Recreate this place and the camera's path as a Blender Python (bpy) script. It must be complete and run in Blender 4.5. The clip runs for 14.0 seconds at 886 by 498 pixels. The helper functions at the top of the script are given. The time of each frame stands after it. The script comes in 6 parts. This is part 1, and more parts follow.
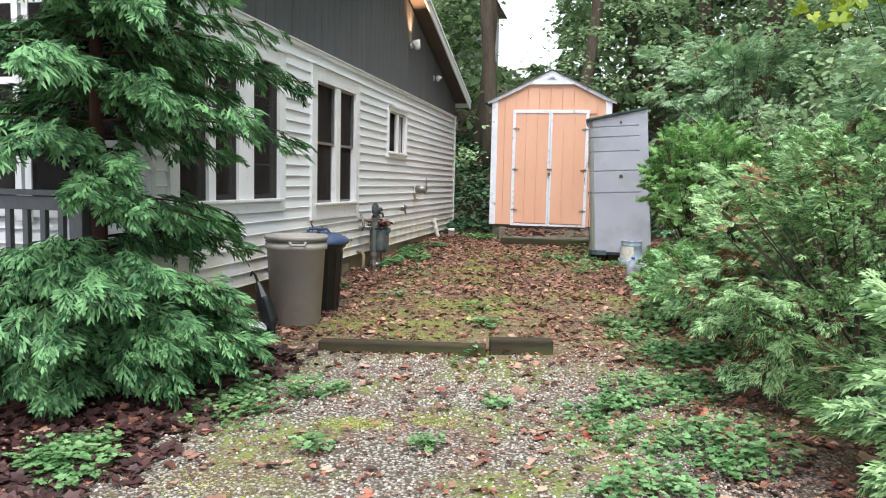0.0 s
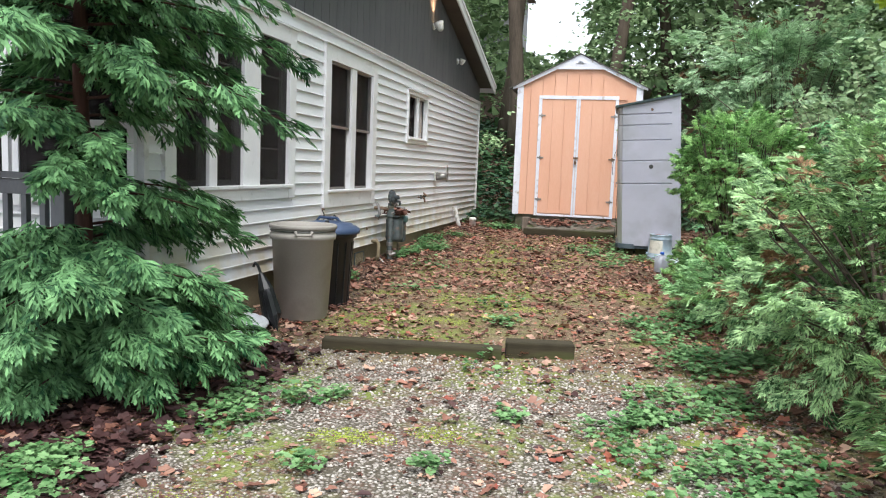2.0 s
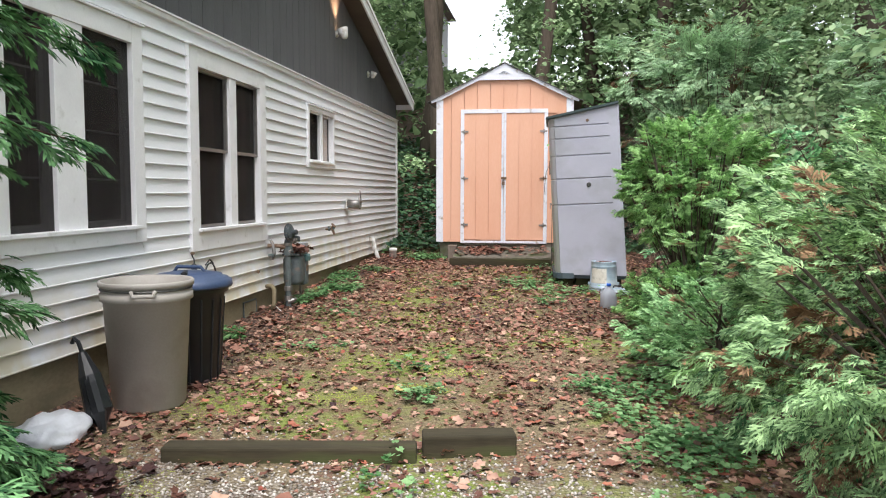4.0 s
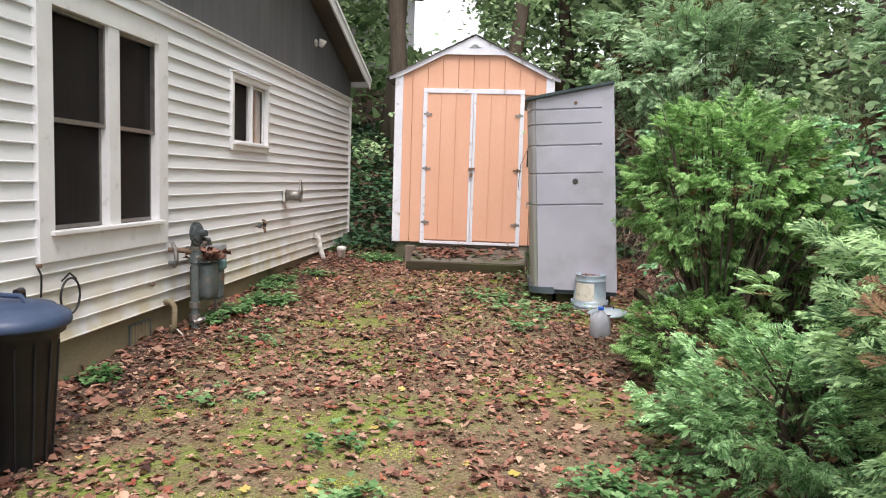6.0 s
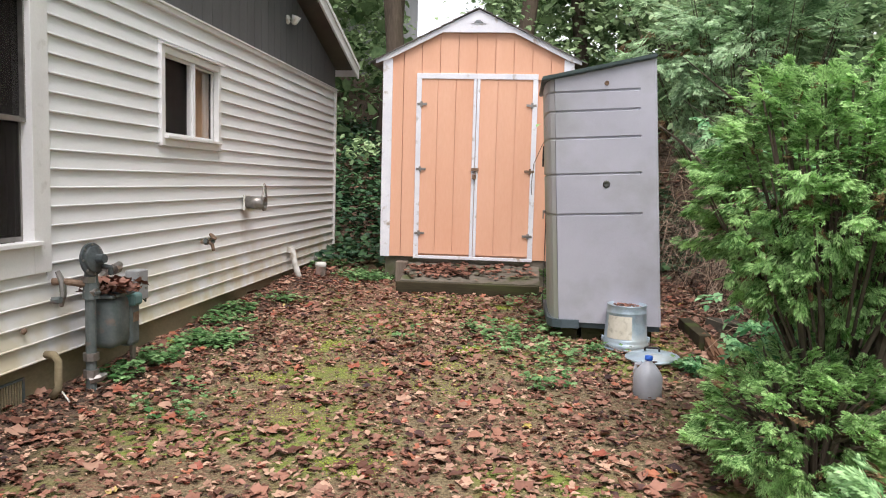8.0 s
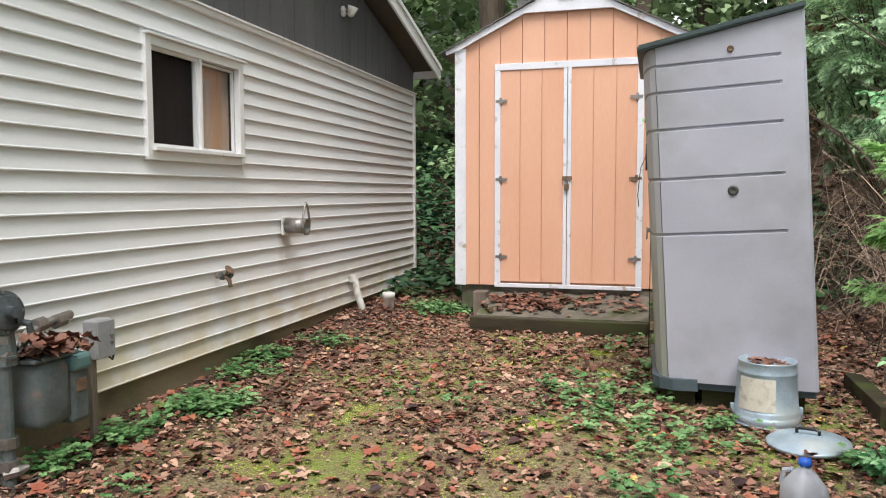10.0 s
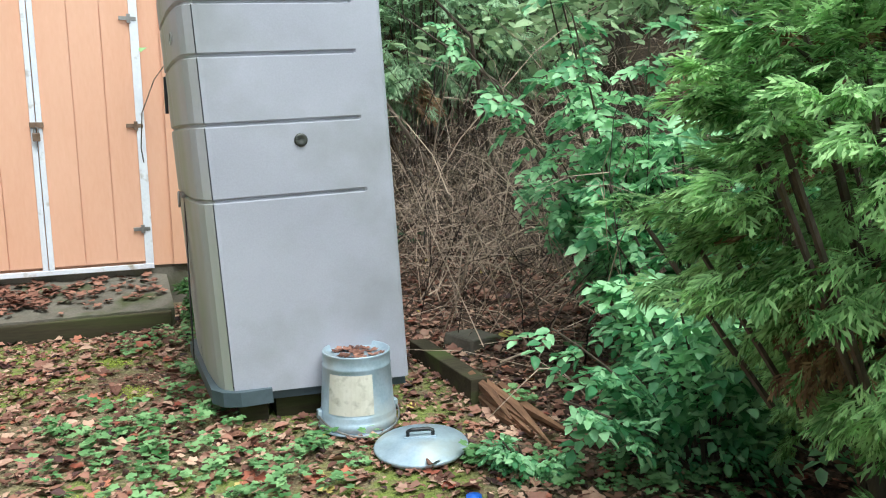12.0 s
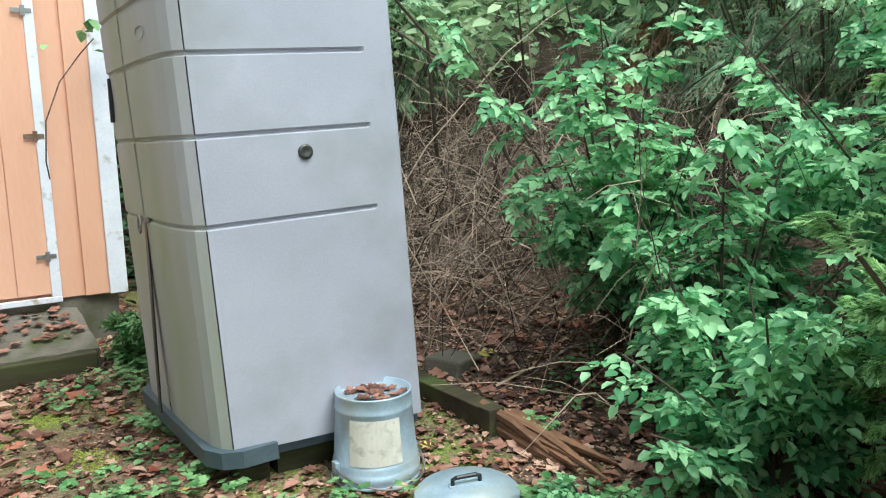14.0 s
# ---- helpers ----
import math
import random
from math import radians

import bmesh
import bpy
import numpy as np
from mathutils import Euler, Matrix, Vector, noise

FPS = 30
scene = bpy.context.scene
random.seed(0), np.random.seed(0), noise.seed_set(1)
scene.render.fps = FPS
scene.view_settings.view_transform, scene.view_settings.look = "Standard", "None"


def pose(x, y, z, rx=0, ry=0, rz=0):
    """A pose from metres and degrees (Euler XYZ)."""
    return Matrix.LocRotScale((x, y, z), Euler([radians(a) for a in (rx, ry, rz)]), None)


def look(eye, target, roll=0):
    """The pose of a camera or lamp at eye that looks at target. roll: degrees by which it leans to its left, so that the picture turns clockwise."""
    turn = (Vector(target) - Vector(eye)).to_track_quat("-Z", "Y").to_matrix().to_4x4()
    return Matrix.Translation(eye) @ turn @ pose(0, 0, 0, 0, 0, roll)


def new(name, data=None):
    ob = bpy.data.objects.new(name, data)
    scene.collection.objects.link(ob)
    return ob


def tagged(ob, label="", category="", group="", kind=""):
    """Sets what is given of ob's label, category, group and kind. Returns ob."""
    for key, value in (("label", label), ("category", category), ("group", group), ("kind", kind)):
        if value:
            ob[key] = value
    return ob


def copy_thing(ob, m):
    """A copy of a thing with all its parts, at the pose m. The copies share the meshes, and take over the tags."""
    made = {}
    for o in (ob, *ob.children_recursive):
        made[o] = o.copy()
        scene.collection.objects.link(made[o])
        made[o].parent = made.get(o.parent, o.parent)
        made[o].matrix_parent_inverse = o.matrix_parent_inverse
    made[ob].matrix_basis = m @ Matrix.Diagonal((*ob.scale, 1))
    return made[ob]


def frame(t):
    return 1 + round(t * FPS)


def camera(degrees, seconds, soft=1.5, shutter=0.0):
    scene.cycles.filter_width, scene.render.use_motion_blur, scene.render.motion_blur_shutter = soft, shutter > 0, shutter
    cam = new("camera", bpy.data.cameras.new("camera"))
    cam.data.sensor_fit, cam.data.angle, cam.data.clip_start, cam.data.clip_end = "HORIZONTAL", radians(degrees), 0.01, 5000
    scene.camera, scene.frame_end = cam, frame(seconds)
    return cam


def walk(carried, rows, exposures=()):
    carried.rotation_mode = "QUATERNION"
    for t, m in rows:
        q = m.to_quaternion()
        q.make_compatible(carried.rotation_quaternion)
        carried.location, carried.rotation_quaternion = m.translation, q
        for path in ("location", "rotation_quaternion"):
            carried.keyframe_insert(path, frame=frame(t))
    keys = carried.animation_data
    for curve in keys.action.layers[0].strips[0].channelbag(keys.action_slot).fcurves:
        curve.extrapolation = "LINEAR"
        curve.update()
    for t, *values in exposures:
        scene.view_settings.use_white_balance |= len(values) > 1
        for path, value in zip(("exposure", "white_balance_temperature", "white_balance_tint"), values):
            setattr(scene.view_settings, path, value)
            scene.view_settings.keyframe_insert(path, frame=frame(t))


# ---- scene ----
cam = camera(60.8, 14.0, 1.1)
PATH = [
    (0, (1.478, -0.139, 1.234), (1.082, 1.813, 1.059), 1.3),
    (0.5, (1.478, -0.148, 1.245), (1.12, 1.813, 1.072), 1.6),
    (1, (1.45, -0.141, 1.244), (1.086, 1.818, 1.072), 2.8),
    (1.5, (1.437, -0.008, 1.228), (1.016, 1.938, 1.034), 4.1),
    (2, (1.463, 0.288, 1.247), (1.005, 2.223, 1.035), 2.2),
    (2.5, (1.428, 0.593, 1.238), (0.982, 2.529, 1.009), 1.4),
    (3, (1.361, 0.94, 1.275), (1.021, 2.901, 1.076), 1.8),
    (3.2, (1.357, 1.096, 1.268), (1.056, 3.065, 1.088), 1.4),
    (5.3, (1.321, 2.782, 1.321), (1.019, 4.754, 1.182), -0.9),
    (5.5, (1.299, 2.933, 1.284), (1.012, 4.906, 1.132), 0.3),
    (6, (1.206, 3.372, 1.356), (1.021, 5.355, 1.173), 1.8),
    (6.5, (1.193, 3.797, 1.327), (1.015, 5.78, 1.137), 1.4),
    (7, (1.138, 4.15, 1.331), (0.916, 6.127, 1.124), 0.9),
    (7.2, (1.088, 4.366, 1.372), (0.888, 6.345, 1.17), 1.6),
    (9.3, (1.393, 5.992, 1.353), (1.094, 7.965, 1.213), 0.0),
    (9.5, (1.414, 6.193, 1.371), (1.018, 8.149, 1.238), -0.1),
    (10, (1.371, 6.539, 1.366), (0.836, 8.461, 1.221), -0.2),
    (10.5, (1.33, 6.915, 1.364), (1.012, 8.882, 1.193), 0.8),
    (11, (1.316, 7.288, 1.329), (1.406, 9.28, 1.172), 0.7),
    (11.5, (1.233, 7.56, 1.36), (1.674, 9.502, 1.175), 0.1),
    (12, (1.056, 7.767, 1.368), (1.843, 9.584, 1.084), -0.8),
    (12.5, (0.919, 7.994, 1.351), (1.871, 9.725, 1.04), 0.6),
    (13, (0.864, 8.252, 1.366), (1.89, 9.945, 1.088), 0.4),
    (13.5, (0.742, 8.37, 1.381), (1.84, 10.022, 1.121), -0.8),
    (14, (0.628, 8.4, 1.408), (1.75, 10.031, 1.122), -1.7),
]
walk(cam, [(t, look(eye, target, roll)) for t, eye, target, roll in PATH], [(0, 0.62, 6200, 11), (3.2, 0.62, 6200, 12), (5.3, 0.6, 6600, 17), (9.5, 0.5, 6600, 14), (11.2, 0.6, 6200, 6), (12.5, 0.8, 5950, 0), (14, 0.82, 5950, 0)])

# ---- world, sun, large lights ----
SUN_EL, SUN_ROT = radians(58), radians(205)
world = bpy.data.worlds.new("world")
scene.world = world
world.use_nodes = True
wn = world.node_tree.nodes
sky = wn.new("ShaderNodeTexSky")
sky.sky_type, sky.sun_disc, sky.sun_elevation, sky.sun_rotation = "NISHITA", False, SUN_EL, SUN_ROT
sky.air_density, sky.dust_density, sky.ozone_density = 1.0, 3.0, 1.0
mixw = wn.new("ShaderNodeMix")
mixw.data_type = "RGBA"
mixw.inputs["Factor"].default_value = 0.75
mixw.inputs[7].default_value = (12.0, 12.4, 12.8, 1)
world.node_tree.links.new(sky.outputs[0], mixw.inputs[6])
world.node_tree.links.new(mixw.outputs[2], wn["Background"].inputs[0])
wn["Background"].inputs[1].default_value = 0.11
sun = new("sun", bpy.data.lights.new("sun", "SUN"))
sun.data.energy, sun.data.angle, sun.data.color = 2.6, radians(30), (1.0, 0.96, 0.9)
sun.matrix_world = look((3, -4.5, 17), (0, 4, 0))

# ---- materials ----


def rgb(c):
    return (*c, 1.0)


def material(name, a, b, scale=8.0, rough=0.8, bump=0.3, fine=60.0, metal=0.0, island=0.0, obj=0.0, stain=None, stain_scale=1.2,
             stain_at=(0.52, 0.7), stretch=(1, 1, 1), spec=0.4, through_light=0.0, dist=0.004):
    m = bpy.data.materials.new(name)
    m.use_nodes = True
    nt = m.node_tree
    n, l = nt.nodes, nt.links
    bsdf = n["Principled BSDF"]
    co = n.new("ShaderNodeTexCoord")
    mp = n.new("ShaderNodeMapping")
    mp.inputs["Scale"].default_value = stretch
    l.new(co.outputs["Object"], mp.inputs[0])
    big = n.new("ShaderNodeTexNoise")
    big.inputs["Scale"].default_value, big.inputs["Detail"].default_value = scale, 6
    small = n.new("ShaderNodeTexNoise")
    small.inputs["Scale"].default_value, small.inputs["Detail"].default_value = fine, 4
    l.new(mp.outputs[0], big.inputs[0])
    l.new(mp.outputs[0], small.inputs[0])
    add = n.new("ShaderNodeMath")
    add.operation = "MULTIPLY_ADD"
    l.new(small.outputs[0], add.inputs[0])
    add.inputs[1].default_value = 0.5
    l.new(big.outputs[0], add.inputs[2])
    rng = n.new("ShaderNodeMapRange")
    rng.inputs[1].default_value, rng.inputs[2].default_value = 0.5, 1.0
    fac = add.outputs[0]
    if island or obj:
        src = n.new("ShaderNodeNewGeometry").outputs["Random Per Island"] if island else n.new("ShaderNodeObjectInfo").outputs["Random"]
        ad = n.new("ShaderNodeMath")
        ad.operation = "MULTIPLY_ADD"
        l.new(src, ad.inputs[0])
        ad.inputs[1].default_value = island or obj
        l.new(fac, ad.inputs[2])
        sb = n.new("ShaderNodeMath")
        sb.operation = "SUBTRACT"
        l.new(ad.outputs[0], sb.inputs[0])
        sb.inputs[1].default_value = (island or obj) * 0.5
        fac = sb.outputs[0]
    l.new(fac, rng.inputs[0])
    mx = n.new("ShaderNodeMix")
    mx.data_type = "RGBA"
    mx.inputs[6].default_value, mx.inputs[7].default_value = rgb(a), rgb(b)
    l.new(rng.outputs[0], mx.inputs["Factor"])
    col = mx.outputs[2]
    if stain:
        st = n.new("ShaderNodeTexNoise")
        st.inputs["Scale"].default_value, st.inputs["Detail"].default_value = stain_scale, 5
        l.new(mp.outputs[0], st.inputs[0])
        sr = n.new("ShaderNodeMapRange")
        sr.inputs[1].default_value, sr.inputs[2].default_value = stain_at
        l.new(st.outputs[0], sr.inputs[0])
        m2 = n.new("ShaderNodeMix")
        m2.data_type = "RGBA"
        m2.inputs[7].default_value = rgb(stain)
        l.new(sr.outputs[0], m2.inputs["Factor"])
        l.new(col, m2.inputs[6])
        col = m2.outputs[2]
    l.new(col, bsdf.inputs["Base Color"])
    bsdf.inputs["Roughness"].default_value = rough
    bsdf.inputs["Metallic"].default_value = metal
    bsdf.inputs["Specular IOR Level"].default_value = spec
    if bump:
        bp = n.new("ShaderNodeBump")
        bp.inputs["Strength"].default_value, bp.inputs["Distance"].default_value = bump, dist
        l.new(add.outputs[0], bp.inputs["Height"])
        l.new(bp.outputs[0], bsdf.inputs["Normal"])
    if through_light:
        tr = n.new("ShaderNodeBsdfTranslucent")
        l.new(col, tr.inputs[0])
        ms = n.new("ShaderNodeMixShader")
        ms.inputs[0].default_value = through_light
        l.new(bsdf.outputs[0], ms.inputs[1])
        l.new(tr.outputs[0], ms.inputs[2])
        l.new(ms.outputs[0], n["Material Output"].inputs[0])
    return m


M_SIDING = material("white_vinyl", (0.74, 0.75, 0.77), (0.82, 0.83, 0.85), 2.0, 0.5, 0.1, 90, stain=(0.62, 0.55, 0.45), stain_scale=1.6, stain_at=(0.55, 0.95), stretch=(1, 0.3, 1.5))
M_TRIM = material("white_trim", (0.74, 0.74, 0.75), (0.84, 0.84, 0.85), 4.0, 0.5, 0.15, 70, stain=(0.45, 0.44, 0.42), stain_scale=9, stain_at=(0.62, 0.85))
M_GABLE = material("grey_gable", (0.085, 0.087, 0.092), (0.12, 0.12, 0.125), 3.0, 0.8, 0.3, 80, stretch=(1, 1, 0.3), obj=0.1)
M_SOFFIT = material("brown_soffit", (0.10, 0.085, 0.075), (0.14, 0.12, 0.10), 3.0, 0.8, 0.2)
M_FOUND = material("foundation_block", (0.2, 0.165, 0.1), (0.32, 0.265, 0.17), 3.0, 0.9, 0.6, 60, stain=(0.10, 0.10, 0.06), stain_scale=2.2, stretch=(1, 0.5, 1))
M_CONC = material("old_concrete", (0.1, 0.09, 0.07), (0.19, 0.17, 0.14), 5.0, 0.95, 0.8, 70, stain=(0.08, 0.09, 0.04), stain_scale=4)
M_ROOF = material("shingles", (0.11, 0.11, 0.10), (0.2, 0.19, 0.18), 9.0, 0.95, 0.9, 140, island=0.4)
M_PEACH = material("peach_paint", (0.71, 0.385, 0.255), (0.77, 0.455, 0.32), 2.5, 0.7, 0.35, 60, stain=(0.68, 0.37, 0.23), stain_scale=2.0, stain_at=(0.55, 0.9), stretch=(1.0, 1, 0.25), obj=0.12)
M_SHEDTRIM = material("shed_trim", (0.66, 0.68, 0.76), (0.80, 0.82, 0.87), 4.0, 0.65, 0.3, 70, stain=(0.38, 0.33, 0.27), stain_scale=11, stain_at=(0.60, 0.75))
M_LOCKER = material("grey_resin", (0.355, 0.36, 0.42), (0.44, 0.445, 0.515), 2.0, 0.5, 0.12, 150, stain=(0.27, 0.28, 0.285), stain_scale=2.3, stain_at=(0.46, 0.74))
M_LOCKDOOR = material("grey_resin_algae", (0.38, 0.38, 0.40), (0.44, 0.44, 0.45), 2.2, 0.6, 0.12, 150, stain=(0.29, 0.33, 0.2), stain_scale=1.8, stain_at=(0.40, 0.66), stretch=(1, 1, 0.35))
M_DKGREEN = material("dark_green_resin", (0.03, 0.05, 0.05), (0.06, 0.09, 0.09), 5.0, 0.5, 0.2)
M_BASE = material("slate_resin", (0.055, 0.08, 0.095), (0.085, 0.115, 0.135), 5.0, 0.5, 0.1)
M_GALV = material("galvanised", (0.31, 0.4, 0.48), (0.46, 0.56, 0.64), 12.0, 0.38, 0.15, 90, metal=0.35, stain=(0.42, 0.44, 0.43), stain_scale=5, stain_at=(0.5, 0.7))
M_LABEL = material("faded_label", (0.55, 0.52, 0.44), (0.66, 0.63, 0.56), 14.0, 0.8, 0.3, stain=(0.38, 0.36, 0.3), stain_scale=22)
M_RUST = material("rusted_metal", (0.12, 0.07, 0.04), (0.28, 0.2, 0.15), 20.0, 0.7, 0.4, metal=0.3)
M_METAL = material("dull_steel", (0.22, 0.21, 0.2), (0.36, 0.34, 0.32), 20.0, 0.45, 0.2, metal=0.8)
M_METER = material("meter_grey", (0.06, 0.08, 0.08), (0.13, 0.15, 0.15), 9.0, 0.6, 0.3, stain=(0.2, 0.13, 0.1), stain_scale=14, stain_at=(0.6, 0.8))
M_REG = material("regulator_grey", (0.035, 0.045, 0.05), (0.085, 0.10, 0.105), 14.0, 0.55, 0.3, stain=(0.16, 0.15, 0.13), stain_scale=18, stain_at=(0.6, 0.8))
M_RIM = material("tarnished_steel", (0.05, 0.055, 0.05), (0.13, 0.13, 0.12), 20.0, 0.4, 0.2, metal=0.6)
M_TEAL = material("faded_teal", (0.08, 0.17, 0.17), (0.13, 0.23, 0.23), 9.0, 0.6, 0.2)
M_PALEBOX = material("pale_grey_metal", (0.26, 0.27, 0.28), (0.34, 0.35, 0.36), 9.0, 0.6, 0.2, stain=(0.16, 0.12, 0.09), stain_scale=9, stain_at=(0.6, 0.8))
M_BINGREY = material("bin_grey", (0.31, 0.29, 0.26), (0.38, 0.355, 0.32), 3.0, 0.6, 0.15, 90, stain=(0.16, 0.14, 0.11), stain_scale=3.0, stain_at=(0.52, 0.85))
M_BLACK = material("black_plastic", (0.008, 0.009, 0.010), (0.018, 0.019, 0.022), 6.0, 0.4, 0.1)
M_BLUE = material("blue_plastic", (0.03, 0.05, 0.10), (0.055, 0.085, 0.16), 6.0, 0.42, 0.1)
M_PVC = material("white_pvc", (0.65, 0.65, 0.62), (0.78, 0.78, 0.75), 9.0, 0.4, 0.1, stain=(0.4, 0.36, 0.28), stain_scale=12)
M_JUG = material("cloudy_plastic", (0.62, 0.65, 0.72), (0.72, 0.75, 0.8), 6.0, 0.3, 0.1, through_light=0.35)
M_CAP = material("blue_cap", (0.02, 0.12, 0.6), (0.03, 0.16, 0.7), 6.0, 0.4, 0.0)
M_BAG = material("white_bag", (0.62, 0.63, 0.66), (0.75, 0.76, 0.8), 9.0, 0.4, 0.5, dist=0.01)
M_TIMBER = material("treated_timber", (0.022, 0.018, 0.009), (0.068, 0.056, 0.03), 7.0, 0.9, 0.8, 90, stretch=(0.12, 1, 1), stain=(0.06, 0.08, 0.02), stain_scale=6)
M_STAKE = material("weathered_stake", (0.13, 0.10, 0.08), (0.24, 0.2, 0.16), 9.0, 0.9, 0.6, 90, stretch=(1, 1, 0.15))
M_ROT = material("rotten_wood", (0.10, 0.05, 0.03), (0.30, 0.16, 0.09), 10.0, 0.95, 1.0, 90, stretch=(1, 0.1, 1))
M_DECK = material("deck_paint", (0.10, 0.105, 0.115), (0.15, 0.155, 0.165), 5.0, 0.7, 0.3, stretch=(1, 1, 0.3))
M_BARK = material("bark", (0.045, 0.035, 0.025), (0.13, 0.10, 0.075), 6.0, 0.95, 1.0, 40, stretch=(1, 1, 0.15), dist=0.03)
M_BARKRED = material("cedar_bark", (0.028, 0.013, 0.009), (0.085, 0.038, 0.027), 9.0, 0.95, 1.0, 70, stretch=(1, 1, 0.15), dist=0.01)
M_TWIG = material("twigs", (0.03, 0.02, 0.016), (0.50, 0.38, 0.29), 4.0, 0.95, 0.0, island=1.0)
M_CEDAR = material("cedar_foliage", (0.012, 0.06, 0.022), (0.24, 0.48, 0.20), 5.0, 0.6, 0.0, 25, island=0.4, through_light=0.15, spec=0.2)
M_HEDGE = material("hedge_foliage", (0.028, 0.09, 0.030), (0.54, 0.80, 0.38), 6.5, 0.6, 0.0, 25, island=0.45, through_light=0.22, spec=0.2)
M_BANK = material("bank_foliage", (0.14, 0.26, 0.13), (0.64, 0.86, 0.54), 2.5, 0.6, 0.0, 25, island=0.4, through_light=0.35, spec=0.2)
M_GLOBE = material("globe_foliage", (0.07, 0.20, 0.045), (0.60, 0.90, 0.40), 7.0, 0.6, 0.0, 25, island=0.45, through_light=0.42, spec=0.2)
M_YOUNG = material("young_foliage", (0.08, 0.22, 0.07), (0.56, 0.86, 0.44), 7.0, 0.6, 0.0, 25, island=0.45, through_light=0.3, spec=0.2)
M_DRY = material("dry_foliage", (0.13, 0.07, 0.035), (0.32, 0.2, 0.1), 4.0, 0.8, 0.0, 25, island=0.5)
M_LEAF = material("broad_leaves", (0.10, 0.30, 0.13), (0.48, 0.80, 0.44), 3.0, 0.45, 0.0, 25, island=0.8, through_light=0.4, spec=0.3)
M_WOODLEAF = material("wood_leaves", (0.17, 0.28, 0.13), (0.54, 0.70, 0.40), 0.8, 0.6, 0.0, 9, island=0.45, through_light=0.35, spec=0.1)
# Darker copy of the wood leaves: canopy shade put into the colour.
M_FARLEAF_SHADED = material("far_leaves_shaded", (0.06, 0.115, 0.05), (0.30, 0.42, 0.21), 0.6, 0.7, 0.0, 9, island=0.4, through_light=0.3, spec=0.1)
M_YELLOWLEAF = material("yellow_leaves", (0.22, 0.34, 0.03), (0.42, 0.5, 0.06), 2.0, 0.55, 0.0, 9, island=0.4, through_light=0.4)
M_IVY = material("ivy_leaves", (0.024, 0.068, 0.038), (0.088, 0.186, 0.080), 2.0, 0.4, 0.0, 20, island=0.5, through_light=0.15)
M_WEED = material("weed_leaves", (0.06, 0.18, 0.05), (0.30, 0.50, 0.22), 3.0, 0.55, 0.0, 20, island=0.45, through_light=0.25)
M_LITTER = [
    material("litter_brown", (0.11, 0.045, 0.030), (0.34, 0.165, 0.115), 3.0, 0.6, 0.0, 20, island=0.7),
    material("litter_tan", (0.27, 0.14, 0.10), (0.54, 0.35, 0.25), 3.0, 0.6, 0.0, 20, island=0.6),
    material("litter_red", (0.27, 0.07, 0.045), (0.45, 0.17, 0.10), 3.0, 0.6, 0.0, 20, island=0.6),
    material("litter_dark", (0.035, 0.016, 0.016), (0.085, 0.04, 0.036), 3.0, 0.55, 0.0, 20, island=0.6),
    material("litter_yellow", (0.42, 0.34, 0.08), (0.55, 0.42, 0.16), 3.0, 0.6, 0.0, 20, island=0.5),
]
M_MOSS = material("moss_blades", (0.18, 0.25, 0.025), (0.50, 0.58, 0.11), 6.0, 0.8, 0.0, 60, island=0.4, through_light=0.2, spec=0.1)
M_STONE = material("gravel_stones", (0.22, 0.195, 0.165), (0.60, 0.55, 0.49), 5.0, 0.7, 0.2, 60, island=0.8)
# Brown cloth taken near black, so the windows look dim inside.
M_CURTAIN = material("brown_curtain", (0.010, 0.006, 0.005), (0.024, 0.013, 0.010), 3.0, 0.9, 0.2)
M_CURTAINTAN = material("tan_blind", (0.36, 0.22, 0.13), (0.45, 0.29, 0.18), 3.0, 0.9, 0.2)
# Near-black room surfaces: the shade of unlit rooms is put into the colour.
M_ROOMSHADE = material("room_shade", (0.03, 0.027, 0.025), (0.05, 0.045, 0.04), 3.0, 0.9, 0.0)
M_FARWALL = material("far_siding", (0.27, 0.28, 0.29), (0.33, 0.34, 0.35), 1.0, 0.7, 0.0)


def glass_material():
    m = bpy.data.materials.new("window_glass")
    m.use_nodes = True
    b = m.node_tree.nodes["Principled BSDF"]
    b.inputs["Base Color"].default_value = (0.9, 0.93, 0.93, 1)
    b.inputs["Roughness"].default_value = 0.03
    b.inputs["Transmission Weight"].default_value = 1.0
    b.inputs["IOR"].default_value = 1.45
    return m


def screen_material():
    """Woven insect mesh: half open, half dark grey. Also used to dim panes."""
    m = bpy.data.materials.new("insect_mesh")
    m.use_nodes = True
    b = m.node_tree.nodes["Principled BSDF"]
    b.inputs["Base Color"].default_value = (0.028, 0.024, 0.023, 1)
    b.inputs["Roughness"].default_value = 0.8
    b.inputs["Specular IOR Level"].default_value = 0.15
    b.inputs["Alpha"].default_value = 0.6
    return m


def glow_material(name, color, strength):
    m = bpy.data.materials.new(name)
    m.use_nodes = True
    b = m.node_tree.nodes["Principled BSDF"]
    b.inputs["Emission Color"].default_value = rgb(color)
    b.inputs["Emission Strength"].default_value = strength
    return m


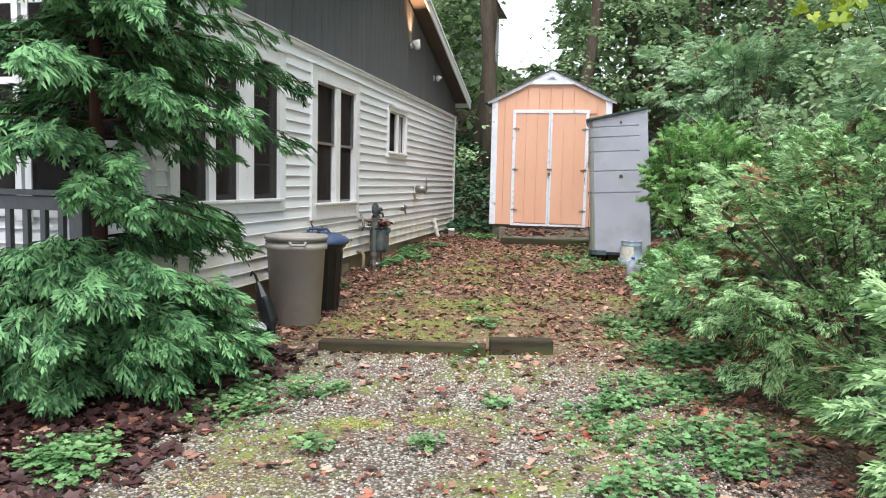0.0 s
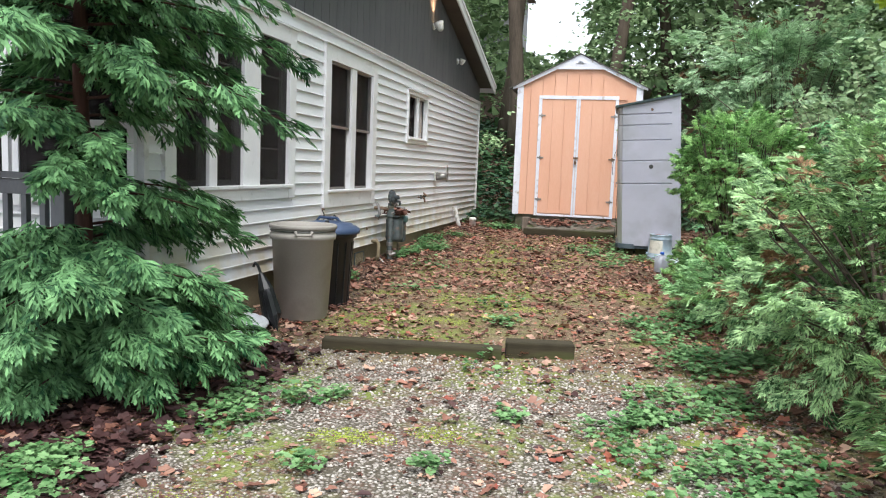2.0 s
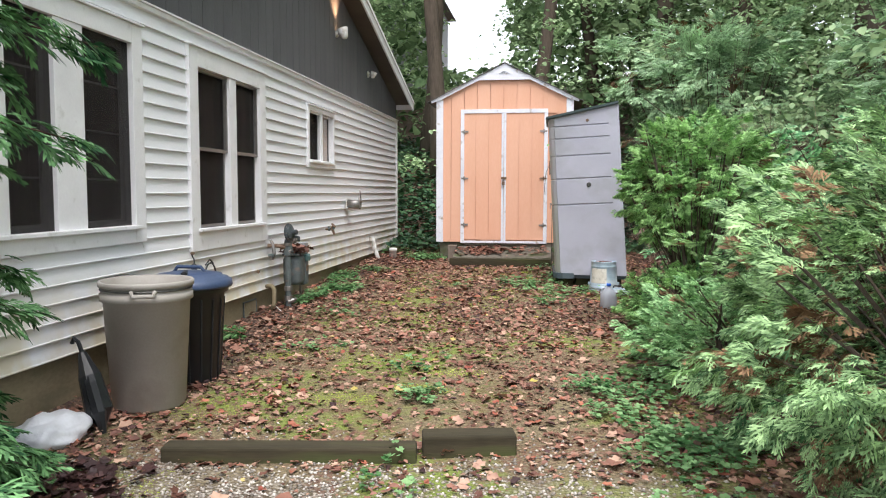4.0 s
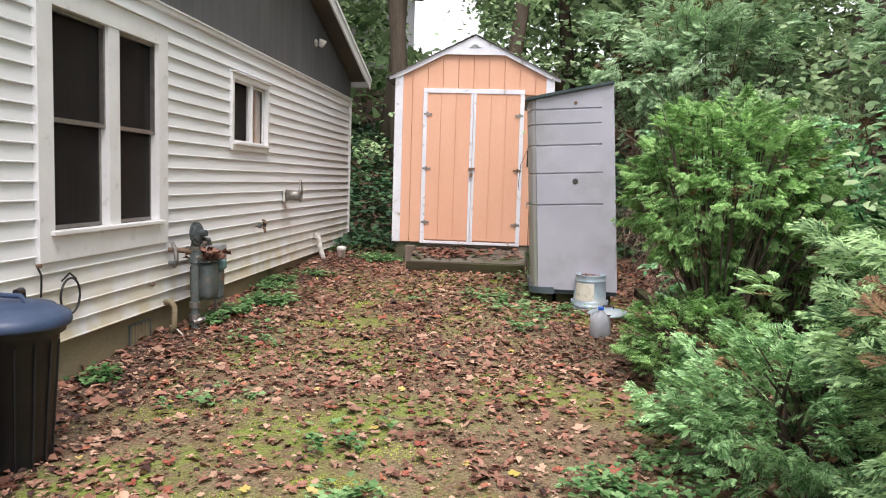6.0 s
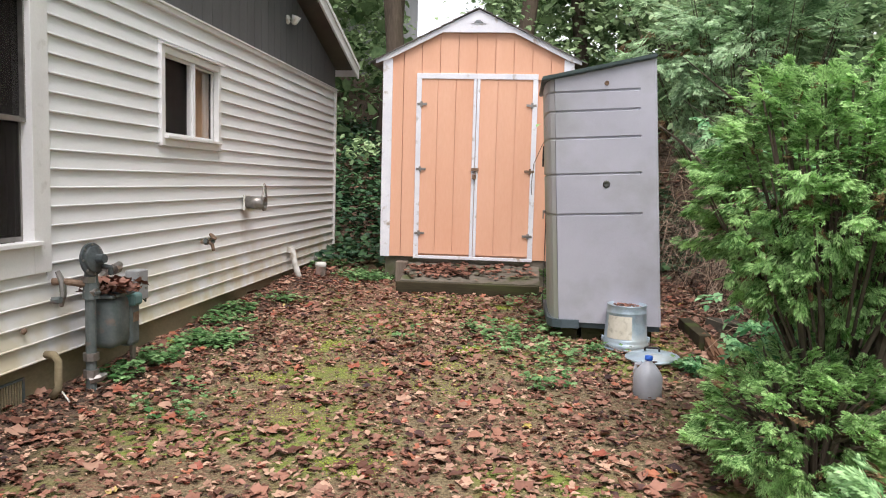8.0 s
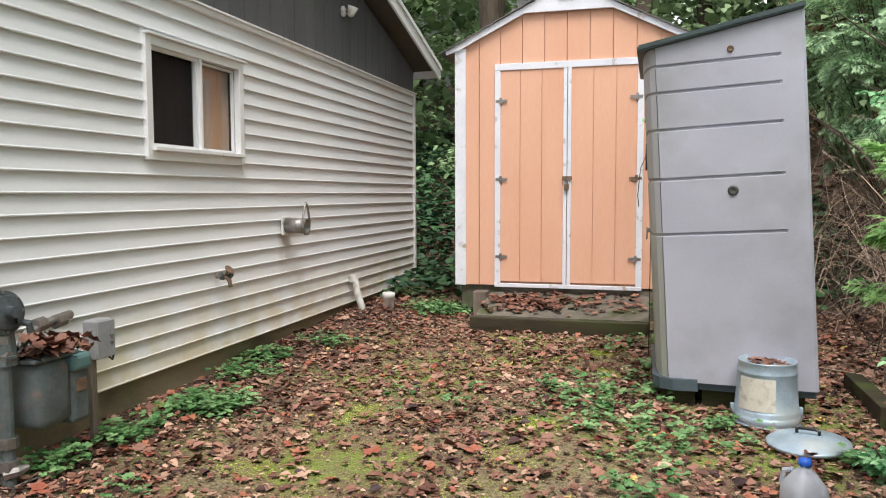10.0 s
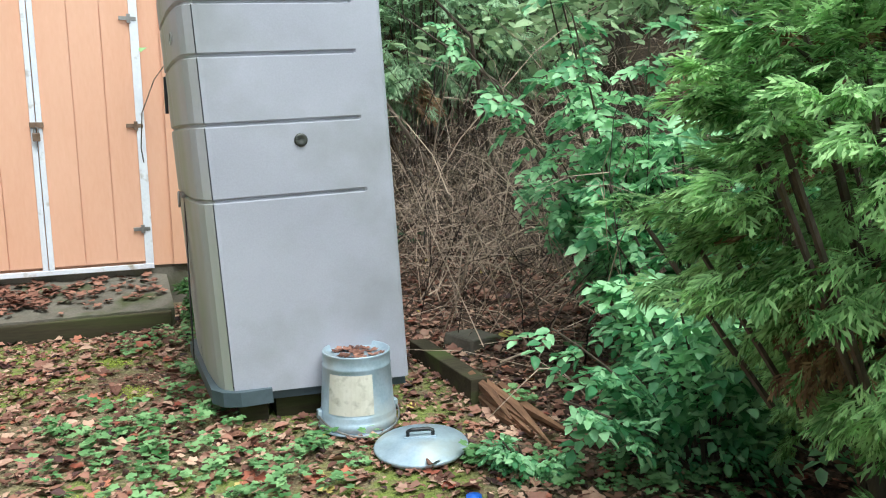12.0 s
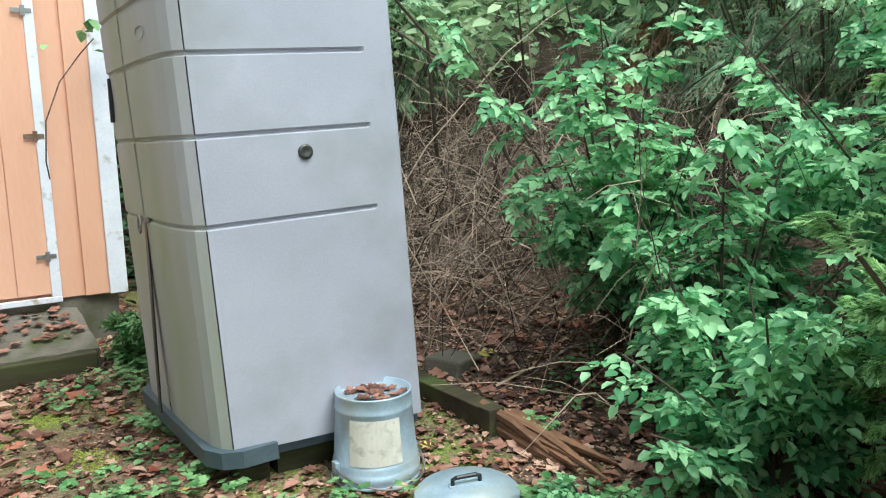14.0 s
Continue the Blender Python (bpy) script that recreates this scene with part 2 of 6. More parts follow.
def ground_material():
    m = bpy.data.materials.new("ground_soil")
    m.use_nodes = True
    n, l = m.node_tree.nodes, m.node_tree.links
    bsdf = n["Principled BSDF"]
    co = n.new("ShaderNodeTexCoord")
    sep = n.new("ShaderNodeSeparateXYZ")
    l.new(co.outputs["Object"], sep.inputs[0])

    def noise_tex(scale, detail=6):
        t = n.new("ShaderNodeTexNoise")
        t.inputs["Scale"].default_value, t.inputs["Detail"].default_value = scale, detail
        l.new(co.outputs["Object"], t.inputs[0])
        return t.outputs[0]

    def ramp(src, lo, hi):
        r = n.new("ShaderNodeMapRange")
        r.inputs[1].default_value, r.inputs[2].default_value = lo, hi
        l.new(src, r.inputs[0])
        return r.outputs[0]

    def mix(f, a, b):
        x = n.new("ShaderNodeMix")
        x.data_type = "RGBA"
        for sock, v in ((x.inputs["Factor"], f), (x.inputs[6], a), (x.inputs[7], b)):
            if isinstance(v, tuple):
                sock.default_value = rgb(v)
            else:
                l.new(v, sock)
        return x.outputs[2]

    def math_(op, a, b):
        x = n.new("ShaderNodeMath")
        x.operation = op
        for sock, v in ((x.inputs[0], a), (x.inputs[1], b)):
            if isinstance(v, (int, float)):
                sock.default_value = v
            else:
                l.new(v, sock)
        return x.outputs[0]

    fine = noise_tex(70)
    soil = mix(ramp(fine, 0.35, 0.7), (0.13, 0.10, 0.055), (0.33, 0.26, 0.15))
    vor = n.new("ShaderNodeTexVoronoi")
    vor.inputs["Scale"].default_value = 55
    l.new(co.outputs["Object"], vor.inputs[0])
    sepc = n.new("ShaderNodeSeparateColor")
    l.new(vor.outputs["Color"], sepc.inputs[0])
    grit = mix(sepc.outputs[0], (0.2, 0.175, 0.145), (0.62, 0.57, 0.51))
    grit = mix(ramp(vor.outputs["Distance"], 0.35, 0.6), grit, (0.10, 0.085, 0.06))
    front = ramp(math_("ADD", sep.outputs[1], math_("MULTIPLY", noise_tex(1.5), 1.6)), 6.1, 5.5)
    base = mix(front, soil, grit)
    moss = math_("MULTIPLY", ramp(noise_tex(1.1), 0.47, 0.58), ramp(noise_tex(12), 0.38, 0.56))
    crumbs = math_("MULTIPLY", ramp(noise_tex(2.3), 0.42, 0.58), ramp(noise_tex(45), 0.42, 0.55))
    base = mix(math_("MULTIPLY", crumbs, 0.75), base, (0.17, 0.075, 0.05))
    base = mix(moss, base, (0.20, 0.25, 0.05))
    woods = ramp(sep.outputs[1], 14.6, 16.2)
    side = ramp(sep.outputs[0], 2.2, 2.9)
    dark = math_("MAXIMUM", woods, side)
    dark = math_("MAXIMUM", dark, ramp(sep.outputs[0], -0.65, -1.2))
    leafy = mix(ramp(noise_tex(30), 0.4, 0.62), (0.06, 0.038, 0.027), (0.19, 0.12, 0.08))
    base = mix(dark, base, leafy)
    l.new(base, bsdf.inputs["Base Color"])
    bsdf.inputs["Roughness"].default_value = 0.9
    bp = n.new("ShaderNodeBump")
    bp.inputs["Strength"].default_value, bp.inputs["Distance"].default_value = 0.9, 0.02
    l.new(math_("ADD", fine, math_("MULTIPLY", vor.outputs["Distance"], -0.8)), bp.inputs["Height"])
    l.new(bp.outputs[0], bsdf.inputs["Normal"])
    return m


def grime(m):
    """Yellowish splash dirt on the lowest courses and a brown run under the vent pipe, by place on the wall."""
    n, l = m.node_tree.nodes, m.node_tree.links
    bsdf = n["Principled BSDF"]
    src = bsdf.inputs["Base Color"].links[0].from_socket
    geo, sep, tex = n.new("ShaderNodeNewGeometry"), n.new("ShaderNodeSeparateXYZ"), n.new("ShaderNodeTexNoise")
    tex.inputs["Scale"].default_value, tex.inputs["Detail"].default_value = 4.0, 5
    l.new(geo.outputs["Position"], sep.inputs[0])
    l.new(geo.outputs["Position"], tex.inputs[0])

    def ramp(sock, lo, hi):
        r = n.new("ShaderNodeMapRange")
        r.inputs[1].default_value, r.inputs[2].default_value = lo, hi
        l.new(sock, r.inputs[0])
        return r.outputs[0]

    def mul(a, b):
        x = n.new("ShaderNodeMath")
        x.operation = "MULTIPLY"
        l.new(a, x.inputs[0])
        if isinstance(b, float):
            x.inputs[1].default_value = b
        else:
            l.new(b, x.inputs[1])
        return x.outputs[0]

    def over(fac, col, base):
        x = n.new("ShaderNodeMix")
        x.data_type = "RGBA"
        x.inputs[7].default_value = rgb(col)
        l.new(fac, x.inputs["Factor"])
        l.new(base, x.inputs[6])
        return x.outputs[2]

    splash = mul(mul(ramp(sep.outputs[2], 0.85, 0.35), ramp(tex.outputs[0], 0.35, 0.6)), 0.8)
    src = over(splash, (0.62, 0.54, 0.36), src)
    run = mul(mul(ramp(sep.outputs[1], 11.98, 12.05), ramp(sep.outputs[1], 12.22, 12.13)), mul(ramp(sep.outputs[2], 0.55, 0.95), ramp(sep.outputs[2], 1.12, 1.07)))
    src = over(mul(mul(run, ramp(tex.outputs[0], 0.3, 0.6)), 0.7), (0.33, 0.27, 0.2), src)
    l.new(src, bsdf.inputs["Base Color"])


grime(M_SIDING)
M_GLASS = glass_material()
M_SCREEN = screen_material()
M_BULB = glow_material("lamp_glow", (1.0, 0.62, 0.32), 6.0)
M_GROUND = ground_material()

# ---- mesh tools ----
RNG = np.random.default_rng(7)


def ground_z(x, y):
    """Height of the ground; works on arrays."""
    x, y = np.asarray(x, float), np.asarray(y, float)
    z = 0.03 * (np.clip(y, -20, 14) - 6.2) + 0.012 * np.sin(2.1 * x + 0.7) * np.cos(1.7 * y) + 0.008 * np.sin(5.3 * x) * np.sin(4.1 * y)
    back = np.clip(y - 13.9, 0, None)
    z = z + 0.05 * np.clip(back, 0, 2) * (1 - np.clip(x - 1, 0, 1) * 0.3)
    hill = np.clip(y - 15.7, 0, 45)
    z = z + 0.31 * hill - 0.0024 * hill * hill
    right = np.clip(x - 3.1, 0, 30)
    z = z + 0.30 * right * np.clip((y + 3) / 6, 0, 1) * (1 - 0.012 * right) * np.clip(1 - hill / 40, 0, 1)
    return z


def part(name, bm, mat, parent=None, label="", smooth=False):
    me = bpy.data.meshes.new(name)
    bm.normal_update()
    if smooth:
        for f in bm.faces:
            f.smooth = True
    bm.to_mesh(me)
    bm.free()
    me.materials.append(mat)
    ob = new(name, me)
    if parent is not None:
        ob.parent = parent
    return tagged(ob, label)


def thing(name, at, label, category, group="", kind=""):
    e = new(name)
    e.empty_display_size = 0.1
    e.matrix_world = at if isinstance(at, Matrix) else Matrix.Translation(at)
    return tagged(e, label, category, group, kind)


def box(bm, x0, x1, y0, y1, z0, z1, bevel=0.0):
    m = Matrix.Translation(((x0 + x1) / 2, (y0 + y1) / 2, (z0 + z1) / 2)) @ Matrix.Diagonal((abs(x1 - x0), abs(y1 - y0), abs(z1 - z0), 1))
    made = bmesh.ops.create_cube(bm, size=1, matrix=m)
    if bevel:
        edges = {e for v in made["verts"] for e in v.link_edges}
        bmesh.ops.bevel(bm, geom=list(edges), offset=bevel, segments=2, affect="EDGES", profile=0.5)
    return bm


def boxes(*list_, bevel=0.0):
    bm = bmesh.new()
    for b in list_:
        box(bm, *b, bevel=bevel)
    return bm


def lathe(profile, seg=32, bm=None):
    bm = bm or bmesh.new()
    rings = []
    for r, z in profile:
        ring = []
        for i in range(seg):
            a = 2 * math.pi * i / seg
            ring.append(bm.verts.new((r * math.cos(a), r * math.sin(a), z)))
        rings.append(ring)
    for a, b in zip(rings, rings[1:]):
        for i in range(seg):
            bm.faces.new((a[i], a[(i + 1) % seg], b[(i + 1) % seg], b[i]))
    if profile[0][0] > 1e-4:
        bm.faces.new(list(reversed(rings[0])))
    if profile[-1][0] > 1e-4:
        bm.faces.new(rings[-1])
    return bm


def tube(points, radii, seg=8, bm=None):
    bm = bm or bmesh.new()
    pts = [Vector(p) for p in points]
    if isinstance(radii, (int, float)):
        radii = [radii] * len(pts)
    rings = []
    for i, p in enumerate(pts):
        d = (pts[min(i + 1, len(pts) - 1)] - pts[max(i - 1, 0)]).normalized()
        u = d.orthogonal().normalized() if i == 0 else (u - d * u.dot(d)).normalized()
        w = d.cross(u)
        rings.append([bm.verts.new(p + (u * math.cos(2 * math.pi * k / seg) + w * math.sin(2 * math.pi * k / seg)) * radii[i]) for k in range(seg)])
    for a, b in zip(rings, rings[1:]):
        for k in range(seg):
            bm.faces.new((a[k], a[(k + 1) % seg], b[(k + 1) % seg], b[k]))
    bm.faces.new(list(reversed(rings[0])))
    bm.faces.new(rings[-1])
    return bm


def mesh_from(name, verts, faces, mats, mat_index=None, smooth=False):
    """A mesh from arrays: verts N x 3, faces M x k."""
    me = bpy.data.meshes.new(name)
    k = faces.shape[1]
    me.vertices.add(len(verts))
    me.vertices.foreach_set("co", np.ascontiguousarray(verts, dtype=np.float32).ravel())
    me.loops.add(faces.size)
    me.loops.foreach_set("vertex_index", np.ascontiguousarray(faces, dtype=np.int32).ravel())
    me.polygons.add(len(faces))
    me.polygons.foreach_set("loop_start", np.arange(0, faces.size, k, dtype=np.int32))
    me.polygons.foreach_set("loop_total", np.full(len(faces), k, dtype=np.int32))
    for m in mats:
        me.materials.append(m)
    if mat_index is not None:
        me.polygons.foreach_set("material_index", mat_index.astype(np.int32))
    me.update(calc_edges=True)
    return me


def rotations(yaw, pitch, roll):
    """N x 3 x 3: local x is turned to yaw and lifted by pitch, rolled about itself."""
    cy, sy, cp, sp, cr, sr = np.cos(yaw), np.sin(yaw), np.cos(pitch), np.sin(pitch), np.cos(roll), np.sin(roll)
    z, o = np.zeros_like(cy), np.ones_like(cy)
    rz = np.stack([np.stack([cy, -sy, z], -1), np.stack([sy, cy, z], -1), np.stack([z, z, o], -1)], -2)
    ry = np.stack([np.stack([cp, z, -sp], -1), np.stack([z, o, z], -1), np.stack([sp, z, cp], -1)], -2)
    rx = np.stack([np.stack([o, z, z], -1), np.stack([z, cr, -sr], -1), np.stack([z, sr, cr], -1)], -2)
    return rz @ ry @ rx


def scatter(tv, tf, pos, rot, size):
    """Copies of the template (tv, tf) as one pair of arrays."""
    n = len(pos)
    v = np.einsum("nij,vj->nvi", rot, tv) * np.asarray(size).reshape(-1, 1, 1) + pos[:, None, :]
    f = tf[None] + (np.arange(n) * len(tv))[:, None, None]
    return v.reshape(-1, 3), f.reshape(-1, tf.shape[1])


def join(pairs):
    vs, fs, off = [], [], 0
    for v, f in pairs:
        vs.append(v)
        fs.append(f + off)
        off += len(v)
    return np.concatenate(vs), np.concatenate(fs)


def tuft(rng, wide=0.4):
    """A short flat conifer spray of unit length along x: few broad lobes, each forked once."""
    v, f = [], []

    def lobe(x, y, ang, length, w):
        c, s_ = math.cos(ang), math.sin(ang)
        i = len(v)
        for a, b in ((0, -0.3), (length * 0.6, -1.0), (length, 0.0), (length * 0.55, 1.0)):
            px, py = x + c * a - s_ * b * w, y + s_ * a + c * b * w
            v.append((px, py, -0.25 * px * px - 0.3 * abs(py) * math.hypot(px, py) + rng.uniform(-0.02, 0.02)))
        f.append((i, i + 1, i + 2, i + 3))

    lobe(0, 0, 0, 0.95, 0.055)
    for t in (0.18, 0.42, 0.66):
        for s in (1, -1):
            ln = wide * (1.1 - t) * rng.uniform(0.8, 1.2) + 0.14
            a = s * rng.uniform(0.55, 0.85)
            x0 = t + 0.05 * s
            lobe(x0, 0, a, ln, 0.055)
            lobe(x0 + math.cos(a) * ln * 0.4, math.sin(a) * ln * 0.4, a - s * 0.7, ln * 0.66, 0.05)
    return np.array(v), np.array(f)


def leaf_shape(wide=0.34, fold=0.12):
    """A pointed leaf of unit length along x, folded along its rib: two quads."""
    v = np.array([(0, 0, 0), (0.35, wide, fold), (0.75, wide * 0.7, fold * 0.5), (1, 0, -0.08), (0.75, -wide * 0.7, fold * 0.5), (0.35, -wide, fold)])
    return v, np.array([(0, 1, 2, 3), (0, 3, 4, 5)])


def lobed_leaf(curl=0.1):
    """A maple-like leaf of unit length along x with five lobes, as quads round its middle."""
    tips = [(1.0, 0.0), (0.72, 0.5), (0.2, 0.55), (0.2, -0.55), (0.72, -0.5)]
    v, f = [(0.35, 0, 0)], []
    for x, y in tips:
        dx, dy = x - 0.35, y
        r = math.hypot(dx, dy)
        dx, dy = dx / r, dy / r
        i = len(v)
        v += [(0.35 + dx * r * 0.5 - dy * 0.3, dy * r * 0.5 + dx * 0.3, curl * 0.5), (x, y, curl * (1.5 if abs(y) > 0.1 else -1)), (0.35 + dx * r * 0.5 + dy * 0.3, dy * r * 0.5 - dx * 0.3, curl * 0.5)]
        f.append((0, i + 2, i + 1, i))
    return np.array(v), np.array(f)


def stem_leaves(rng, count=7, leaf=0.3):
    """A twig with alternate leaves, unit length."""
    lv, lf = leaf_shape(0.3)
    pos = np.array([(0.1 + 0.85 * i / count, 0, -0.15 * (i / count) ** 2) for i in range(count)])
    yaw = np.array([(0.9 if i % 2 else -0.9) * (1 - 0.5 * i / count) for i in range(count)]) + rng.uniform(-0.2, 0.2, count)
    return scatter(lv, lf, pos, rotations(yaw, rng.uniform(-0.4, 0.3, count), rng.uniform(-0.5, 0.5, count)), rng.uniform(0.8, 1.2, count) * leaf)


def mass(name, mat, parent, parts_, label="", kind=""):
    v, f = join(parts_)
    ob = new(name, mesh_from(name, v, f, [mat]))
    if parent is not None:
        ob.parent = parent
    return tagged(ob, label, kind=kind)

# ---- ground ----
WALL_X, CORNER_Y, FRONT_Y = -1.5, 15.57, 4.5


MOSS = [(-0.02, 9.75, 0.34, 0.42), (0.72, 10.05, 0.22, 0.16), (-0.2, 10.45, 0.16, 0.22), (0.8, 10.5, 0.16, 0.1), (0.75, 9.62, 0.26, 0.16), (-0.42, 9.6, 0.2, 0.14), (-0.08, 8.95, 0.3, 0.22), (0.42, 8.3, 0.2, 0.12),
        (-0.36, 7.4, 0.34, 0.16), (-0.74, 7.25, 0.2, 0.12), (0.15, 7.2, 0.3, 0.2), (0.68, 6.9, 0.24, 0.12), (0.5, 6.5, 0.22, 0.1), (0.05, 6.25, 0.26, 0.13), (-0.7, 5.9, 0.3, 0.22), (-0.45, 4.6, 0.2, 0.4),
        (-0.05, 2.8, 0.34, 0.22), (0.25, 3.65, 0.2, 0.1), (0.64, 3.8, 0.14, 0.1), (1.05, 11.62, 0.14, 0.12), (1.0, 12.2, 0.12, 0.1)]


def mossy(x, y):
    """How deep a place lies in a moss patch, 0 to 1, with ragged edges."""
    m = np.zeros_like(x)
    for a, b, u, v in MOSS:
        m = np.maximum(m, 1.25 - np.sqrt(((x - a) / u) ** 2 + ((y - b) / v) ** 2))
    return np.clip(m + 0.22 * np.sin(31 * x + 3 * np.sin(17 * y)) * np.cos(27 * y), 0, 1)


def build_ground():
    xs = np.concatenate([np.linspace(-160, -12, 22), np.linspace(-11, -3, 17), np.arange(-2.6, 4.4, 0.11), np.linspace(4.6, 14, 22), np.linspace(16, 160, 20)])
    ys = np.concatenate([np.linspace(-120, -3, 18), np.linspace(-2, 1.5, 12), np.arange(1.6, 18, 0.11), np.linspace(18.4, 62, 60), np.linspace(66, 200, 14)])
    gx, gy = np.meshgrid(xs, ys)
    z = ground_z(gx, gy)
    v = np.stack([gx, gy, z], -1).reshape(-1, 3)
    nx, ny = len(xs), len(ys)
    i = (np.arange(ny - 1)[:, None] * nx + np.arange(nx - 1)[None]).ravel()
    f = np.stack([i, i + 1, i + nx + 1, i + nx], -1)
    me = mesh_from("ground", v, f, [M_GROUND])
    me.polygons.foreach_set("use_smooth", np.ones(len(f), dtype=bool))
    tagged(new("ground", me), "leaf-strewn soil with moss and pale gravel", "ground", kind="structure")


build_ground()

# ---- house ----
house = thing("house", (0, 0, 0), "single-storey house with white lap siding and a grey boarded gable", "house")
WINDOWS = [("window", 4.72, 6.74, 0.93, 2.42), ("window", 7.43, 9.04, 0.80, 2.44), ("window", 10.37, 11.46, 1.575, 2.305)]
SID_LO, SID_HI, LAPS = 0.30, 2.56, 21


def siding_pieces(z0, z1):
    """The stretches of one course that no window cuts: y from, y to, z from, z to."""
    out, y = [], FRONT_Y + 0.06
    for _, a, b, lo, hi in WINDOWS:
        if z1 > lo + 0.002 and z0 < hi - 0.002:
            out.append((y, a, z0, z1))
            if z0 < lo - 0.006:
                out.append((a, b, z0, lo))
            if z1 > hi + 0.006:
                out.append((a, b, hi, z1))
            y = b
    out.append((y, CORNER_Y - 0.05, z0, z1))
    return out


def house_walls():
    bm = bmesh.new()
    back = WALL_X - 0.03
    ys = [FRONT_Y + 0.02]
    for _, a, b, lo, hi in WINDOWS:
        a, b, lo, hi = a + 0.06, b - 0.06, lo + 0.06, hi - 0.06
        box(bm, back - 0.14, back, ys[-1], a, 0.30, 2.58)
        box(bm, back - 0.14, back, a, b, 0.30, lo)
        box(bm, back - 0.14, back, a, b, hi, 2.58)
        ys.append(b)
    box(bm, back - 0.14, back, ys[-1], CORNER_Y - 0.02, 0.30, 2.58)
    box(bm, -8.0, back - 0.14, CORNER_Y - 0.16, CORNER_Y - 0.02, 0.30, 2.58)
    box(bm, -8.14, -8.0, FRONT_Y + 0.02, CORNER_Y - 0.02, 0.30, 2.58)
    part("wall", bm, M_ROOMSHADE, house, "backing of the outer walls, room shade put into its colour")
    part("floor_slab", boxes((-8.0, back - 0.14, FRONT_Y + 0.2, CORNER_Y - 0.2, 0.2, 0.3)), M_ROOMSHADE, house)
    part("inner_ceiling", boxes((-8.0, back - 0.16, FRONT_Y + 0.02, CORNER_Y - 0.18, 2.58, 2.62)), M_ROOMSHADE, house)
    part("foundation", boxes((-8.1, WALL_X - 0.055, FRONT_Y + 0.06, CORNER_Y - 0.06, -0.4, 0.295)), M_FOUND, house, "damp olive-brown concrete foundation")


def lap_mesh(length, lap):
    """One course of siding, seen from +x, from y = 0: a sloping face, a butt edge and a rounded lower lip."""
    bm = bmesh.new()
    prof = [(-0.028, lap + 0.012), (-0.026, lap + 0.012), (-0.006, 0.012), (0.0, 0.006), (-0.001, 0.0), (-0.012, -0.001), (-0.028, 0.002)]
    a = [bm.verts.new((x, 0, z)) for x, z in prof]
    b = [bm.verts.new((x, length, z)) for x, z in prof]
    for i in range(len(prof)):
        j = (i + 1) % len(prof)
        bm.faces.new((a[j], a[i], b[i], b[j]))
    bm.faces.new(a)
    bm.faces.new(list(reversed(b)))
    return bm


def house_siding():
    wall = thing("siding", (0, 0, 0), "", "")
    wall.parent = house
    lap = (SID_HI - SID_LO) / LAPS
    for k in range(LAPS):
        z = SID_LO + k * lap
        for a, b, lo, hi in siding_pieces(z, z + lap):
            c = part("siding_course", lap_mesh(b - a, hi - lo), M_SIDING, wall)
            c.location = (WALL_X, a, lo)
    for y in (FRONT_Y, CORNER_Y - 0.055):
        part("corner_post", boxes((WALL_X - 0.04, WALL_X + 0.012, y, y + 0.055, 0.28, SID_HI), bevel=0.004), M_TRIM, house)
    part("frieze_board", boxes((WALL_X - 0.03, WALL_X + 0.014, FRONT_Y, CORNER_Y, SID_HI, SID_HI + 0.035), (WALL_X - 0.03, WALL_X + 0.03, FRONT_Y, CORNER_Y, SID_HI + 0.035, SID_HI + 0.05), bevel=0.003), M_TRIM, house, "white strip under the gable")
    front = thing("front_siding", (0, 0, 0), "", "")
    front.parent = house
    for k in range(LAPS):
        z = SID_LO + k * lap
        if 0.95 < z < 2.35:
            segs = [(3.0, 6.4)]
        else:
            segs = [(0.0, 6.4)]
        for a, b in segs:
            c = part("siding_course", lap_mesh(b - a, lap), M_SIDING, front)
            c.matrix_basis = pose(-1.54 - a, FRONT_Y, z, 0, 0, 90) @ Matrix.Diagonal((-1, 1, 1, 1))


ridge_y, ridge_z = 10.1, 4.43
EAVE = 0.28


def gable():
    bm = bmesh.new()
    x1, x0 = WALL_X - 0.005, WALL_X - 0.05
    pts = [(FRONT_Y + 0.02, SID_HI + 0.03), (CORNER_Y - 0.02, SID_HI + 0.03), (CORNER_Y - 0.02, ridge_z - 0.03 - (CORNER_Y - ridge_y) * EAVE), (ridge_y, ridge_z - 0.02), (FRONT_Y + 0.02, ridge_z - 0.03 - (ridge_y - FRONT_Y) * EAVE)]
    a = [bm.verts.new((x0, y, z)) for y, z in pts]
    b = [bm.verts.new((x1 - 0.02, y, z)) for y, z in pts]
    bm.faces.new(list(reversed(a)))
    bm.faces.new(b)
    for i in range(len(pts)):
        j = (i + 1) % len(pts)
        bm.faces.new((a[i], a[j], b[j], b[i]))
    g = part("gable", bm, M_GABLE, house, "grey-painted grooved plywood gable")
    w = 0.2
    n = int((CORNER_Y - FRONT_Y) / w)
    for k in range(n):
        y0 = FRONT_Y + 0.03 + k * w
        y1 = min(y0 + w - 0.008, CORNER_Y - 0.03)
        top = [ridge_z - 0.03 - abs(y - ridge_y) * EAVE for y in (y0, y1)]
        bb = bmesh.new()
        q = [(y0, SID_HI + 0.05), (y1, SID_HI + 0.05), (y1, top[1]), (y0, top[0])]
        a = [bb.verts.new((x1 - 0.02, y, z)) for y, z in q]
        b = [bb.verts.new((x1, y, z)) for y, z in q]
        bb.faces.new(list(reversed(a)))
        bb.faces.new(b)
        for i in range(4):
            bb.faces.new((a[i], a[(i + 1) % 4], b[(i + 1) % 4], b[i]))
        part("board", bb, M_GABLE, g)


